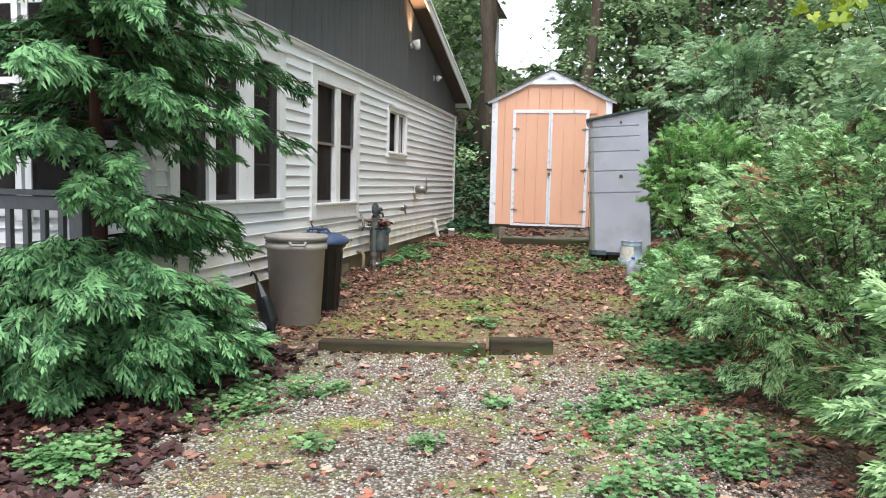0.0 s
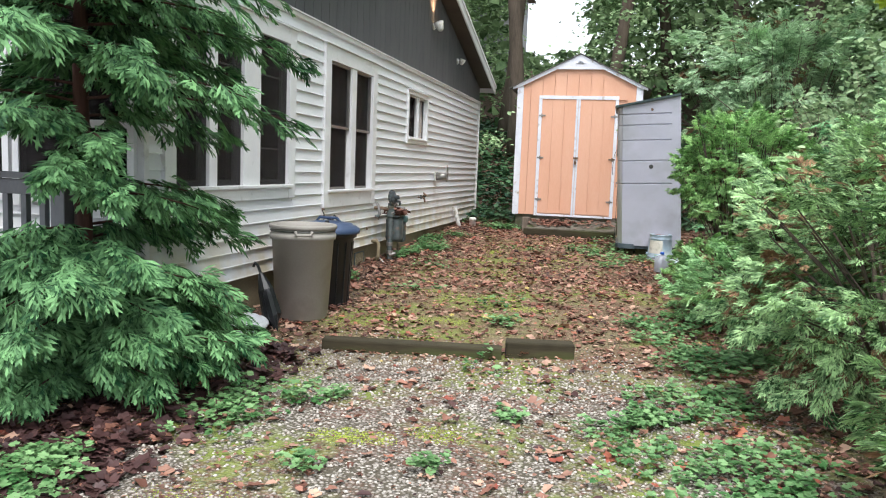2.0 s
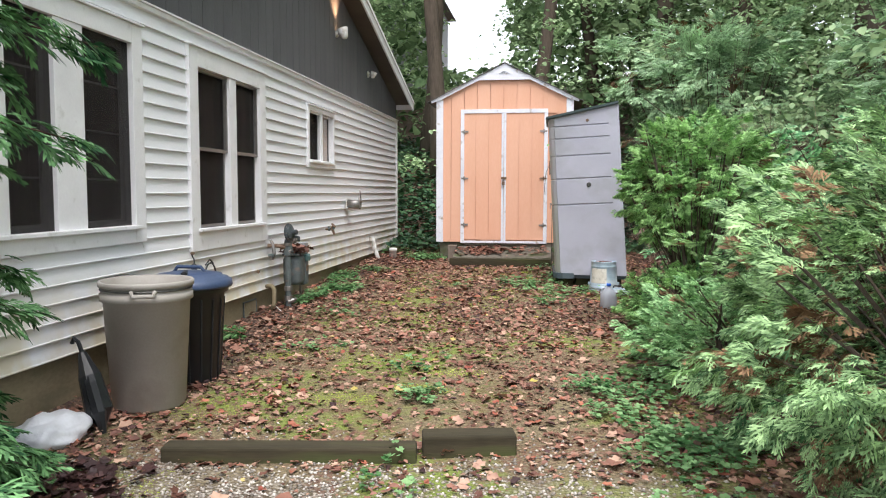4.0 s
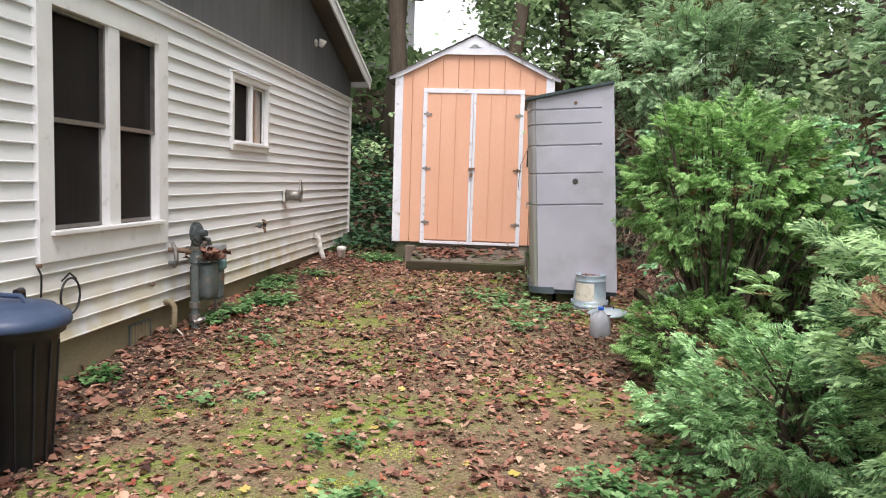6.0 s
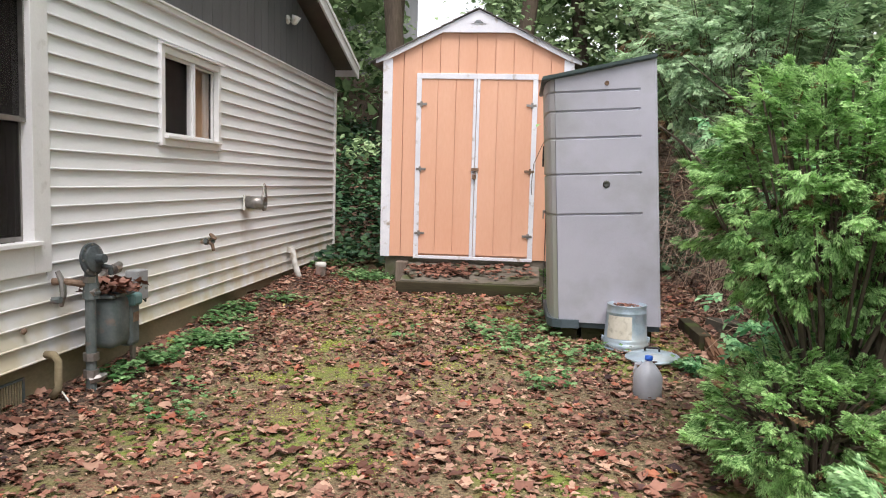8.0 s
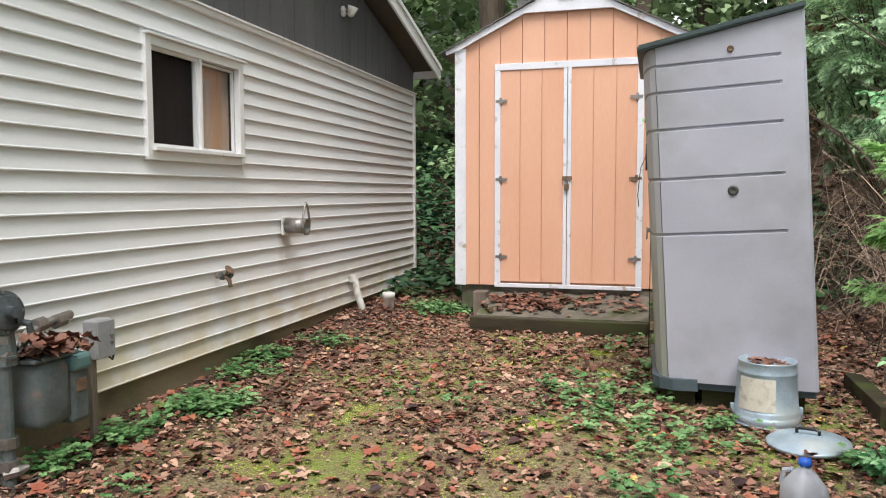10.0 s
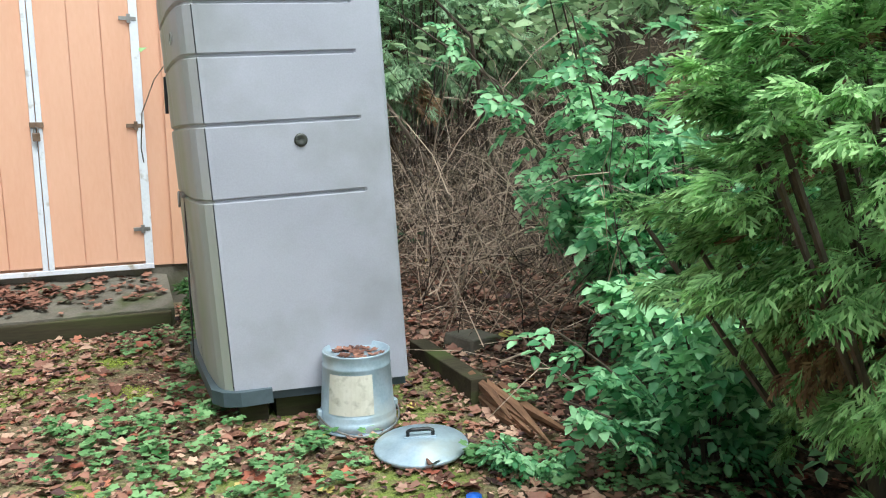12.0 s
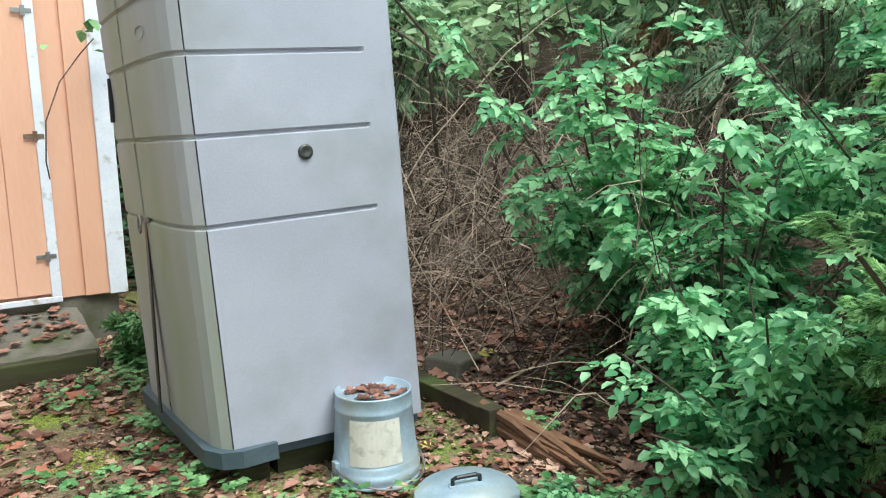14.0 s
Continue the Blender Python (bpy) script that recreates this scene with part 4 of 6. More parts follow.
def shed():
    s = thing("garden_shed", (0.61, 13.5, 0.2), "peach-painted wooden garden shed with white trim and double doors", "shed")
    W, D, Z0, ZE, ZA = 1.02, 2.4, 0.31, 2.52, 3.03
    part("foundation", boxes((-W + 0.02, W - 0.02, 0.04, D, -0.3, Z0)), M_CONC, s, "stained concrete shed base")
    bm = bmesh.new()
    pts = [(-W, Z0), (W, Z0), (W, ZE), (0, ZA), (-W, ZE)]
    for y0, y1 in ((0.025, 0.06), (D - 0.06, D - 0.02)):
        a = [bm.verts.new((x, y0, z)) for x, z in pts]
        b = [bm.verts.new((x, y1, z)) for x, z in pts]
        bm.faces.new(list(a))
        bm.faces.new(list(reversed(b)))
        for i in range(5):
            bm.faces.new((a[i], b[i], b[(i + 1) % 5], a[(i + 1) % 5]))
    for sx in (-1, 1):
        box(bm, sx * W, sx * (W - 0.05), 0.06, D - 0.06, Z0, ZE)
    bmesh.ops.recalc_face_normals(bm, faces=bm.faces[:])
    wall = part("wall", bm, M_PEACH, s, "peach grooved plywood walls")

    def roofline(x):
        return ZA - abs(x) * (ZA - ZE) / W
    x = -W
    step = 0.203
    while x < W - 0.01:
        x1 = min(x + step - 0.007, W)
        bb = bmesh.new()
        cuts = [(x, x1)] if not x < 0 < x1 else [(x, 0), (0, x1)]
        for a_, b_ in cuts:
            lo = Z0 if abs((a_ + b_) / 2) > 0.71 else 2.3
            q = [(a_, lo), (b_, lo), (b_, roofline(b_) - 0.01), (a_, roofline(a_) - 0.01)]
            f0 = [bb.verts.new((px, 0.0, pz)) for px, pz in q]
            f1 = [bb.verts.new((px, 0.026, pz)) for px, pz in q]
            bb.faces.new(f0)
            for i in range(4):
                bb.faces.new((f0[i], f1[i], f1[(i + 1) % 4], f0[(i + 1) % 4]))
        bmesh.ops.recalc_face_normals(bb, faces=bb.faces[:])
        part("board", bb, M_PEACH, wall)
        x += step
    for sx in (-1, 1):
        y = 0.06
        while y < D - 0.1:
            part("board", boxes((sx * W, sx * (W + 0.014), y, y + 0.195, Z0, ZE - 0.03)), M_PEACH, wall)
            y += 0.203
        part("corner_trim", boxes((sx * (W - 0.075), sx * (W + 0.03), -0.022, 0.0, Z0 - 0.005, ZE - 0.005), (sx * (W + 0.016), sx * (W + 0.036), 0.0, 0.08, Z0 - 0.005, ZE - 0.03), bevel=0.003), M_SHEDTRIM, s, "chipped white corner board")
    # doors
    for sx in (-1, 1):
        door = thing("door", (0, 0, 0), "peach grooved shed door with white edging", "")
        door.parent = s
        n = 3
        w = 0.60 / n
        for k in range(n):
            a_ = 0.035 + k * w
            part("panel", boxes((sx * a_, sx * (a_ + w - 0.006), -0.008, 0.02, 0.35, 2.3)), M_PEACH, door)
        part("back_panel", boxes((sx * 0.035, sx * 0.63, 0.006, 0.024, 0.35, 2.3)), M_PEACH, door)
        for z in (0.58, 1.3, 2.02):
            h = part("hinge", boxes((sx * 0.55, sx * 0.66, -0.024, -0.02, z - 0.013, z + 0.013), (sx * 0.60, sx * 0.625, -0.028, -0.02, z - 0.03, z + 0.03), bevel=0.001), M_METAL if z != 1.3 or sx < 0 else M_RUST, door, "small steel strap hinge")
    part("door_frame", boxes((-0.67, -0.615, -0.02, 0.0, 0.33, 2.30), (0.615, 0.67, -0.02, 0.0, 0.33, 2.30), (-0.67, 0.67, -0.02, 0.0, 2.30, 2.36), bevel=0.003), M_SHEDTRIM, s, "white door surround")
    part("centre_trim", boxes((-0.036, -0.003, -0.02, -0.002, 0.33, 2.3), (0.003, 0.036, -0.024, -0.002, 0.33, 2.3), bevel=0.003), M_SHEDTRIM, s)
    part("threshold", boxes((-0.67, 0.67, -0.028, 0.0, 0.295, 0.33), bevel=0.004), M_SHEDTRIM, s, "peeling white threshold board")
    lock = thing("latch", (0, -0.03, 1.28), "", "")
    lock.parent = s
    part("hasp", boxes((-0.04, 0.045, -0.008, 0.006, 0.01, 0.045), bevel=0.002), M_RUST, lock)
    part("padlock", boxes((-0.025, 0.02, -0.025, -0.004, -0.08, -0.025), bevel=0.005), M_RUST, lock, "old brass padlock")
    part("shackle", tube([(-0.016, -0.014, -0.03), (-0.016, -0.014, 0.0), (-0.003, -0.014, 0.015), (0.011, -0.014, 0.0), (0.011, -0.014, -0.03)], 0.004, 6), M_METAL, lock)
    # gable trim
    for sx in (-1, 1):
        bm = bmesh.new()
        q = [(0, ZA + 0.015), (sx * 1.13, ZE + 0.02 - 0.04), (sx * 1.13, ZE - 0.06), (sx * 0.99, ZE - 0.015), (sx * 0.39, 2.80), (0, 2.80)]
        a = [bm.verts.new((x, -0.045, z)) for x, z in q]
        b = [bm.verts.new((x, -0.022, z)) for x, z in q]
        bm.faces.new(a)
        bm.faces.new(list(reversed(b)))
        for i in range(len(q)):
            bm.faces.new((a[i], b[i], b[(i + 1) % len(q)], a[(i + 1) % len(q)]))
        bmesh.ops.recalc_face_normals(bm, faces=bm.faces[:])
        part("gable_board", bm, M_SHEDTRIM, s, "white gable fascia")
        bm = bmesh.new()
        L = math.hypot(1.14, 0.56)
        slope = (ZA - ZE) / W
        rows = 9
        for k in range(rows):
            x0_, x1_ = 1.17 * k / rows, 1.17 * (k + 1) / rows + 0.02
            for j in range(12):
                y0_, y1_ = -0.07 + j * (D + 0.12) / 12, -0.07 + (j + 1) * (D + 0.12) / 12 - 0.004
                zz = lambda x_: ZA + 0.03 - slope * x_
                vs = [bm.verts.new(c) for c in ((sx * x0_, y0_, zz(x0_) + 0.004), (sx * x1_, y0_, zz(x1_) + 0.012), (sx * x1_, y1_, zz(x1_) + 0.012), (sx * x0_, y1_, zz(x0_) + 0.004),
                                               (sx * x0_, y0_, zz(x0_) - 0.004), (sx * x1_, y0_, zz(x1_) + 0.002), (sx * x1_, y1_, zz(x1_) + 0.002), (sx * x0_, y1_, zz(x0_) - 0.004))]
                for qd in ((0, 1, 2, 3), (7, 6, 5, 4), (0, 4, 5, 1), (1, 5, 6, 2), (2, 6, 7, 3), (3, 7, 4, 0)):
                    bm.faces.new([vs[i] for i in qd])
        bmesh.ops.recalc_face_normals(bm, faces=bm.faces[:])
        part("roof", bm, M_ROOF, s, "dark weathered shingles")
    v = thing("gable_vent", (0, -0.047, 2.895), "", "")
    v.parent = s
    bm = bmesh.new()
    arc = [(0.085 * math.cos(a), 0.045 * math.sin(a)) for a in np.linspace(0, math.pi, 13)]
    a = [bm.verts.new((x, -0.008, z)) for x, z in arc]
    b = [bm.verts.new((x, 0.0, z)) for x, z in arc]
    bm.faces.new(list(reversed(a)))
    for i in range(len(arc)):
        j = (i + 1) % len(arc)
        bm.faces.new((a[i], a[j], b[j], b[i]))
    part("louvre", bm, M_SHEDTRIM, v)
    # Raised dark bars draw the shade of the louvre slots.
    for k in range(3):
        part("slot", boxes((-0.05 + 0.012 * k, 0.05 - 0.012 * k, -0.011, -0.007, 0.006 + 0.011 * k, 0.011 + 0.011 * k)), M_METER, v)


shed()


def step():
    s = thing("shed_step", (0.62, 13.0, 0.19), "low concrete step with a timber edge, covered in fallen leaves", "step")
    bm = bmesh.new()
    nx, ny = 14, 7
    top = [[bm.verts.new((-0.72 + 1.46 * i / nx, -0.13 + 0.66 * j / ny, 0.13 + 0.125 * j / ny + 0.008 * math.sin(3.1 * i + 1.7 * j))) for i in range(nx + 1)] for j in range(ny + 1)]
    for j in range(ny):
        for i in range(nx):
            bm.faces.new((top[j][i], top[j][i + 1], top[j + 1][i + 1], top[j + 1][i]))
    rim = top[0] + [row[-1] for row in top[1:]] + top[-1][-2::-1] + [row[0] for row in top[-2:0:-1]]
    low = [bm.verts.new((v.co.x, v.co.y, -0.14)) for v in rim]
    for i in range(len(rim)):
        k = (i + 1) % len(rim)
        bm.faces.new((rim[k], rim[i], low[i], low[k]))
    part("slab", bm, M_CONC, s, "damp uneven concrete slab sloping to the yard")
    part("edge_timber", boxes((-0.76, 0.72, -0.185, -0.135, -0.1, 0.12), bevel=0.008), M_TIMBER, s, "dark timber edging")
    part("corner_block", boxes((-0.86, -0.735, 0.36, 0.50, -0.1, 0.27), bevel=0.01), M_STAKE, s, "mossy block at the shed's corner")


step()

# ---- resin locker ----


def locker():
    t = thing("storage_locker", (0, 0, 0), "tall grey resin storage locker leaning slightly, dark lid and slate base", "storage locker")
    Y0, Y1, ZB = 11.0, 12.05, 0.29

    def lean(x, z):
        """Sides taper and the whole locker leans towards the house."""
        k = (z - ZB) / 2.0
        return x * (1 - 0.03 * k) + 1.833 - 0.125 * k

    def prism(name, outline, zs, mat, label="", bevel=0.0):
        bm = bmesh.new()
        rings = []
        for z in zs:
            ring = []
            for i, (x, y) in enumerate(outline):
                zz = z(x) if callable(z) else z
                ring.append(bm.verts.new((lean(x, zz), y, zz)))
            rings.append(ring)
        n = len(outline)
        for a, b in zip(rings, rings[1:]):
            for i in range(n):
                bm.faces.new((a[i], a[(i + 1) % n], b[(i + 1) % n], b[i]))
        bm.faces.new(list(reversed(rings[0])))
        bm.faces.new(rings[-1])
        bmesh.ops.recalc_face_normals(bm, faces=bm.faces[:])
        if bevel:
            bmesh.ops.bevel(bm, geom=bm.edges[:], offset=bevel, segments=2, affect="EDGES")
        return part(name, bm, mat, t, label)

    top = lambda x: 2.24 + 0.2 * x
    grooves = (1.13, 1.44, 1.715, 1.92, 2.065)
    # side panel facing the yard, in bands between the grooves
    bm = bmesh.new()
    levels = [ZB] + [g for g in grooves for _ in (0,)] + [None]

    def quad(pts):
        bm.faces.new([bm.verts.new(p) for p in pts])

    XL, XR, GR = -0.36, 0.42, 0.285
    zz = [ZB]
    for g in grooves:
        zz += [g - 0.011, g - 0.004, g + 0.004, g + 0.011]
    depth = [0.0]
    for g in grooves:
        depth += [0.0, 0.013, 0.013, 0.0]
    tilt = lambda x: 0.05 * (x - XL)
    xs = [XL, XL + 0.02, GR, GR + 0.012, XR - 0.015, XR]
    rows = []
    for z, d in zip(zz, depth):
        row = []
        for i, x in enumerate(xs):
            dy = d if 1 <= i <= 2 else 0.0
            if i in (0,):
                dy = d
            if i == 5:
                dy = 0.012
            z2 = z + (tilt(x) if z > 0.5 else -0.0)
            row.append(bm.verts.new((lean(x, z2), Y0 + dy, z2)))
        rows.append(row)
    rows.append([bm.verts.new((lean(x, top(x)), Y0 + (0.012 if i == 5 else 0), top(x) - 0.0)) for i, x in enumerate(xs)])
    for a, b in zip(rows, rows[1:]):
        for i in range(len(xs) - 1):
            bm.faces.new((a[i], a[i + 1], b[i + 1], b[i]))
    part("side_panel", bm, M_LOCKER, t, "smooth grey panel with five pressed grooves")
    # chamfered front corner and doors (facing the house)
    CH = [(XL - 0.004, Y0 + 0.004), (XL - 0.035, Y0 + 0.035), (XL - 0.055, Y0 + 0.09), (XL - 0.065, Y0 + 0.2)]

    def band(name, line, mat, gr, label, y_hi=None):
        bm2 = bmesh.new()
        prev = None
        zs = [(ZB + 0.012, 0.0)]
        for g in gr:
            zs += [(g - 0.011, 0), (g - 0.004, 0.011), (g + 0.004, 0.011), (g + 0.011, 0)]
        zs.append((None, 0))
        for z, d in zs:
            row = []
            for x, y in line:
                z2 = z if z is not None else top(x) - 0.0
                row.append(bm2.verts.new((lean(x + d, z2), y + d * 0.3, z2)))
            if prev:
                for i in range(len(line) - 1):
                    bm2.faces.new((prev[i + 1], prev[i], row[i], row[i + 1]))
            prev = row
        # return edge, to give thickness
        return part(name, bm2, mat, t, label, smooth=False)

    d1 = CH + [(XL - 0.072, Y0 + 0.35), (XL - 0.072, Y0 + 0.555)]
    # Solid black strip fills the gap and stands in for its shade.
    part("door_gap", boxes((lean(XL - 0.062, 1.3), lean(XL - 0.056, 1.3), Y0 + 0.545, Y0 + 0.58, ZB + 0.03, 1.125)), M_BLACK, t, "black strip for the shade between the doors").matrix_basis = pose(0, 0, 0)
    d2 = [(XL - 0.072, Y0 + 0.567), (XL - 0.072, Y0 + 0.75), (XL - 0.065, Y0 + 0.92), (XL - 0.02, Y0 + 1.05)]
    band("door", d1, M_LOCKDOOR, grooves, "grey locker door streaked with green algae")
    band("door", d2, M_LOCKDOOR, grooves, "grey locker door")
    prism("shell", [(XL + 0.005, Y0 + 0.02), (XR - 0.005, Y0 + 0.015), (XR, Y1), (XL, Y1), (XL - 0.05, Y0 + 0.95), (XL - 0.05, Y0 + 0.2)], [ZB + 0.03, lambda x: top(x) - 0.01], M_LOCKER, "grey inner shell and back")
    prism("base", [(XL + 0.155, Y0 - 0.02), (XL + 0.02, Y0 - 0.035), (XL - 0.05, Y0 - 0.005), (XL - 0.09, Y0 + 0.07), (XL - 0.1, Y0 + 0.95), (XL - 0.03, Y1 + 0.02), (XR - 0.01, Y1 + 0.02), (XR - 0.01, Y0 + 0.03), (XL + 0.155, Y0 + 0.03)],
          [0.245, 0.26, 0.31], M_BASE, "slate-blue plastic base lip")
    prism("lid", [(XL - 0.10, Y0 - 0.03), (XR + 0.0, Y0 - 0.03), (XR + 0.02, Y1 + 0.02), (XL - 0.10, Y1 + 0.02)], [lambda x: top(x) + 0.002, lambda x: top(x) + 0.035], M_DKGREEN, "dark green sloping lid", bevel=0.008)
    # blocks beneath
    part("support_block", boxes((1.50, 1.62, 11.06, 11.25, 0.08, 0.245)), M_TIMBER, t)
    part("support_block", boxes((1.66, 2.2, 11.08, 11.98, 0.06, 0.29)), M_TIMBER, t, "dark timber sleepers under the locker")
    # fittings
    for z, r in ((1.38, 0.028), (2.14, 0.018)):
        x = lean(0.025 if r > 0.02 else 0.04, z)
        k = part("lock_knob" if r > 0.02 else "vent_plug", lathe([(r, 0), (r, 0.006), (r * 0.75, 0.012), (r * 0.5, 0.008), (0.0, 0.008)], 24), M_RIM if r > 0.02 else M_RUST, t, "round dark steel lock cylinder" if r > 0.02 else "", smooth=True)
        k.matrix_basis = pose(x, Y0 - 0.0, z, 90, 0, 0)
    slot = lean(XL - 0.072, 1.61)
    part("handle_recess", boxes((slot - 0.012, slot + 0.004, Y0 + 0.84, Y0 + 0.86, 1.52, 1.70), bevel=0.003), M_BLACK, t, "black door handle slot")
    hx = lean(XL - 0.072, 1.13)
    part("hasp", boxes((hx - 0.014, hx + 0.004, Y0 + 0.50, Y0 + 0.62, 1.12, 1.145), bevel=0.003), M_METAL, t)
    part("hasp_ring", tube([(hx - 0.02, Y0 + 0.57 + 0.022 * math.cos(a), 1.11 + 0.035 * math.sin(a)) for a in np.linspace(0, 6.28, 13)], 0.005, 6), M_METAL, t)
    part("maker_badge", tube([(lean(XL - 0.068, 1.81) - 0.004, Y0 + 0.27 + 0.055 * math.cos(a), 1.81 + 0.024 * math.sin(a)) for a in np.linspace(0, 6.28, 17)], 0.0025, 5), M_LOCKDOOR, t)

    for ob in t.children:
        settle(ob, XL, Y0)


def settle(ob, x_left, y_front):
    """The yard-side panel stands askew to the back and the locker tips slightly towards the yard."""
    inv = ob.matrix_basis.inverted()
    for v in ob.data.vertices:
        p = ob.matrix_basis @ v.co
        if p.z > 0.2:
            w = max(0.0, 1 - max(0.0, p.y - y_front) / 1.05)
            p.y -= 0.085 * max(0.0, p.x - 1.833 - x_left) * w + 0.03 * (p.z - 0.3) - 0.01
            v.co = inv @ p


locker()

# ---- loose things ----


def grey_bin():
    t = thing("grey_bin", Matrix.Translation((-1.045, 5.95, -0.012)) @ Matrix.Scale(1.05, 4), "large open grey plastic rubbish bin stained at its foot", "rubbish bin")
    part("bucket", lathe([(0.0, 0.005), (0.185, 0.005), (0.2, 0.02), (0.235, 0.62), (0.252, 0.625), (0.252, 0.665), (0.243, 0.668), (0.243, 0.70), (0.258, 0.705), (0.26, 0.728), (0.252, 0.735), (0.236, 0.73), (0.228, 0.62), (0.19, 0.03), (0.0, 0.03)], 48), M_BINGREY, t, smooth=True)
    for k in (-1, 1):
        part("handle", tube([(-0.06, k * 0.25, 0.69), (-0.05, k * 0.285, 0.67), (0.05, k * 0.285, 0.67), (0.06, k * 0.25, 0.69)], 0.012), M_BINGREY, t).matrix_basis = pose(0, 0, 0, 0, 0, 25)
    arch = [(-0.3, 0.02), (-0.29, 0.12), (-0.24, 0.145), (0.0, 0.152), (0.24, 0.145), (0.29, 0.12), (0.3, 0.02)]
    bulge = part("base_panel", tube([((0.189 + 0.058 * z) * math.cos(a), (0.189 + 0.058 * z) * math.sin(a), z) for a, z in arch], 0.0055, 8), M_BINGREY, t, "moulded arch round the hand-hold at the foot", smooth=True)
    bulge.matrix_basis = pose(0, 0, 0, 0, 0, -31)
    # Dark ring laid round the bin draws the groove's shade as colour.
    part("rim_bead", tube([(0.247 * math.cos(a), 0.247 * math.sin(a), 0.688) for a in np.linspace(0, 2 * math.pi, 41)], 0.005, 6), M_RIM, t, "dark ring for the shade in the groove under the rim")
    part("floor_dirt", lathe([(0.0, 0.034), (0.18, 0.034), (0.18, 0.05), (0.0, 0.055)], 24), M_LITTER[3], t, "dark debris in the bottom")
    return t


def black_bin():
    t = thing("black_bin", Matrix.Translation((-1.06, 6.52, -0.025)) @ Matrix.Scale(1.05, 4), "ribbed black plastic bin with a blue lid and black clips", "rubbish bin")
    b = lathe([(0.0, 0.005), (0.165, 0.005), (0.175, 0.02), (0.215, 0.6), (0.24, 0.61), (0.245, 0.66), (0.235, 0.665), (0.0, 0.66)], 48)
    part("bucket", b, M_BLACK, t, smooth=True)
    for k in range(16):
        a = 2 * math.pi * k / 16
        part("rib", tube([(0.178 * math.cos(a), 0.178 * math.sin(a), 0.04), (0.213 * math.cos(a), 0.213 * math.sin(a), 0.57)], 0.006, 6), M_BLACK, t)
    part("lid", lathe([(0.262, 0.64), (0.268, 0.65), (0.262, 0.685), (0.245, 0.69), (0.24, 0.70), (0.21, 0.705), (0.2, 0.722), (0.1, 0.738), (0.0, 0.742)], 48), M_BLUE, t, "blue domed lid", smooth=True)
    part("lid_handle", tube([(-0.11, 0, 0.725), (-0.08, 0, 0.765), (0.08, 0, 0.765), (0.11, 0, 0.725)], 0.012), M_BLUE, t)
    for s in (-1, 1):
        part("clip", tube([(s * 0.25, 0, 0.62), (s * 0.285, 0, 0.67), (s * 0.26, 0, 0.745), (s * 0.18, 0, 0.75)], [0.018, 0.02, 0.02, 0.014]), M_BLACK, t, "black lid clip").matrix_basis = pose(0, 0, 0, 0, 0, -70)


def pail():
    t = thing("metal_pail", (1.975, 10.86, 0.135), "upturned galvanised pail with faded label and leaves on top", "pail")
    part("bucket", lathe([(0.168, 0.0), (0.17, 0.05), (0.165, 0.052), (0.168, 0.062), (0.163, 0.066), (0.166, 0.076), (0.161, 0.08), (0.148, 0.275), (0.151, 0.28), (0.148, 0.285), (0.146, 0.33), (0.149, 0.335), (0.146, 0.34), (0.14, 0.338), (0.138, 0.322), (0.0, 0.322)], 40), M_GALV, t, smooth=True)
    bm = bmesh.new()
    ang = np.linspace(-2.72, -1.42, 12)
    lo = [bm.verts.new((0.1625 * math.cos(a), 0.1625 * math.sin(a), 0.09)) for a in ang]
    hi = [bm.verts.new((0.1505 * math.cos(a), 0.1505 * math.sin(a), 0.262)) for a in ang]
    for i in range(11):
        bm.faces.new((lo[i], lo[i + 1], hi[i + 1], hi[i]))
    part("label", bm, M_LABEL, t, "faded and scuffed paper label")
    part("rim_wire", tube([(0.17 * math.cos(a), 0.17 * math.sin(a), 0.006) for a in np.linspace(0, 6.283, 33)], 0.006, 6), M_GALV, t)
    part("bail", tube([(0.178 * math.cos(a), 0.178 * math.sin(a) - 0.03 * abs(math.sin(a)), 0.07 - 0.055 * abs(math.sin(a))) for a in np.linspace(-3.1, -0.04, 20)], 0.004, 6), M_METAL, t, "thin wire carrying handle")
    for s in (-1, 1):
        part("ear", boxes((s * 0.163, s * 0.182, -0.018, 0.018, 0.05, 0.09), bevel=0.004), M_GALV, t)
    rng = np.random.default_rng(3)
    lv, lf = lobed_leaf()
    n = 22
    r, a = 0.11 * np.sqrt(rng.random(n)), rng.uniform(0, 6.3, n)
    p = np.stack([r * np.cos(a), r * np.sin(a), np.full(n, 0.327)], -1)
    mass("leaf_debris", M_LITTER[0], t, [scatter(lv, lf, p, rotations(rng.uniform(0, 6.3, n), rng.uniform(-0.12, 0.12, n), rng.uniform(-0.12, 0.12, n)), rng.uniform(0.03, 0.06, n))], "wet leaf scraps on the upturned base")


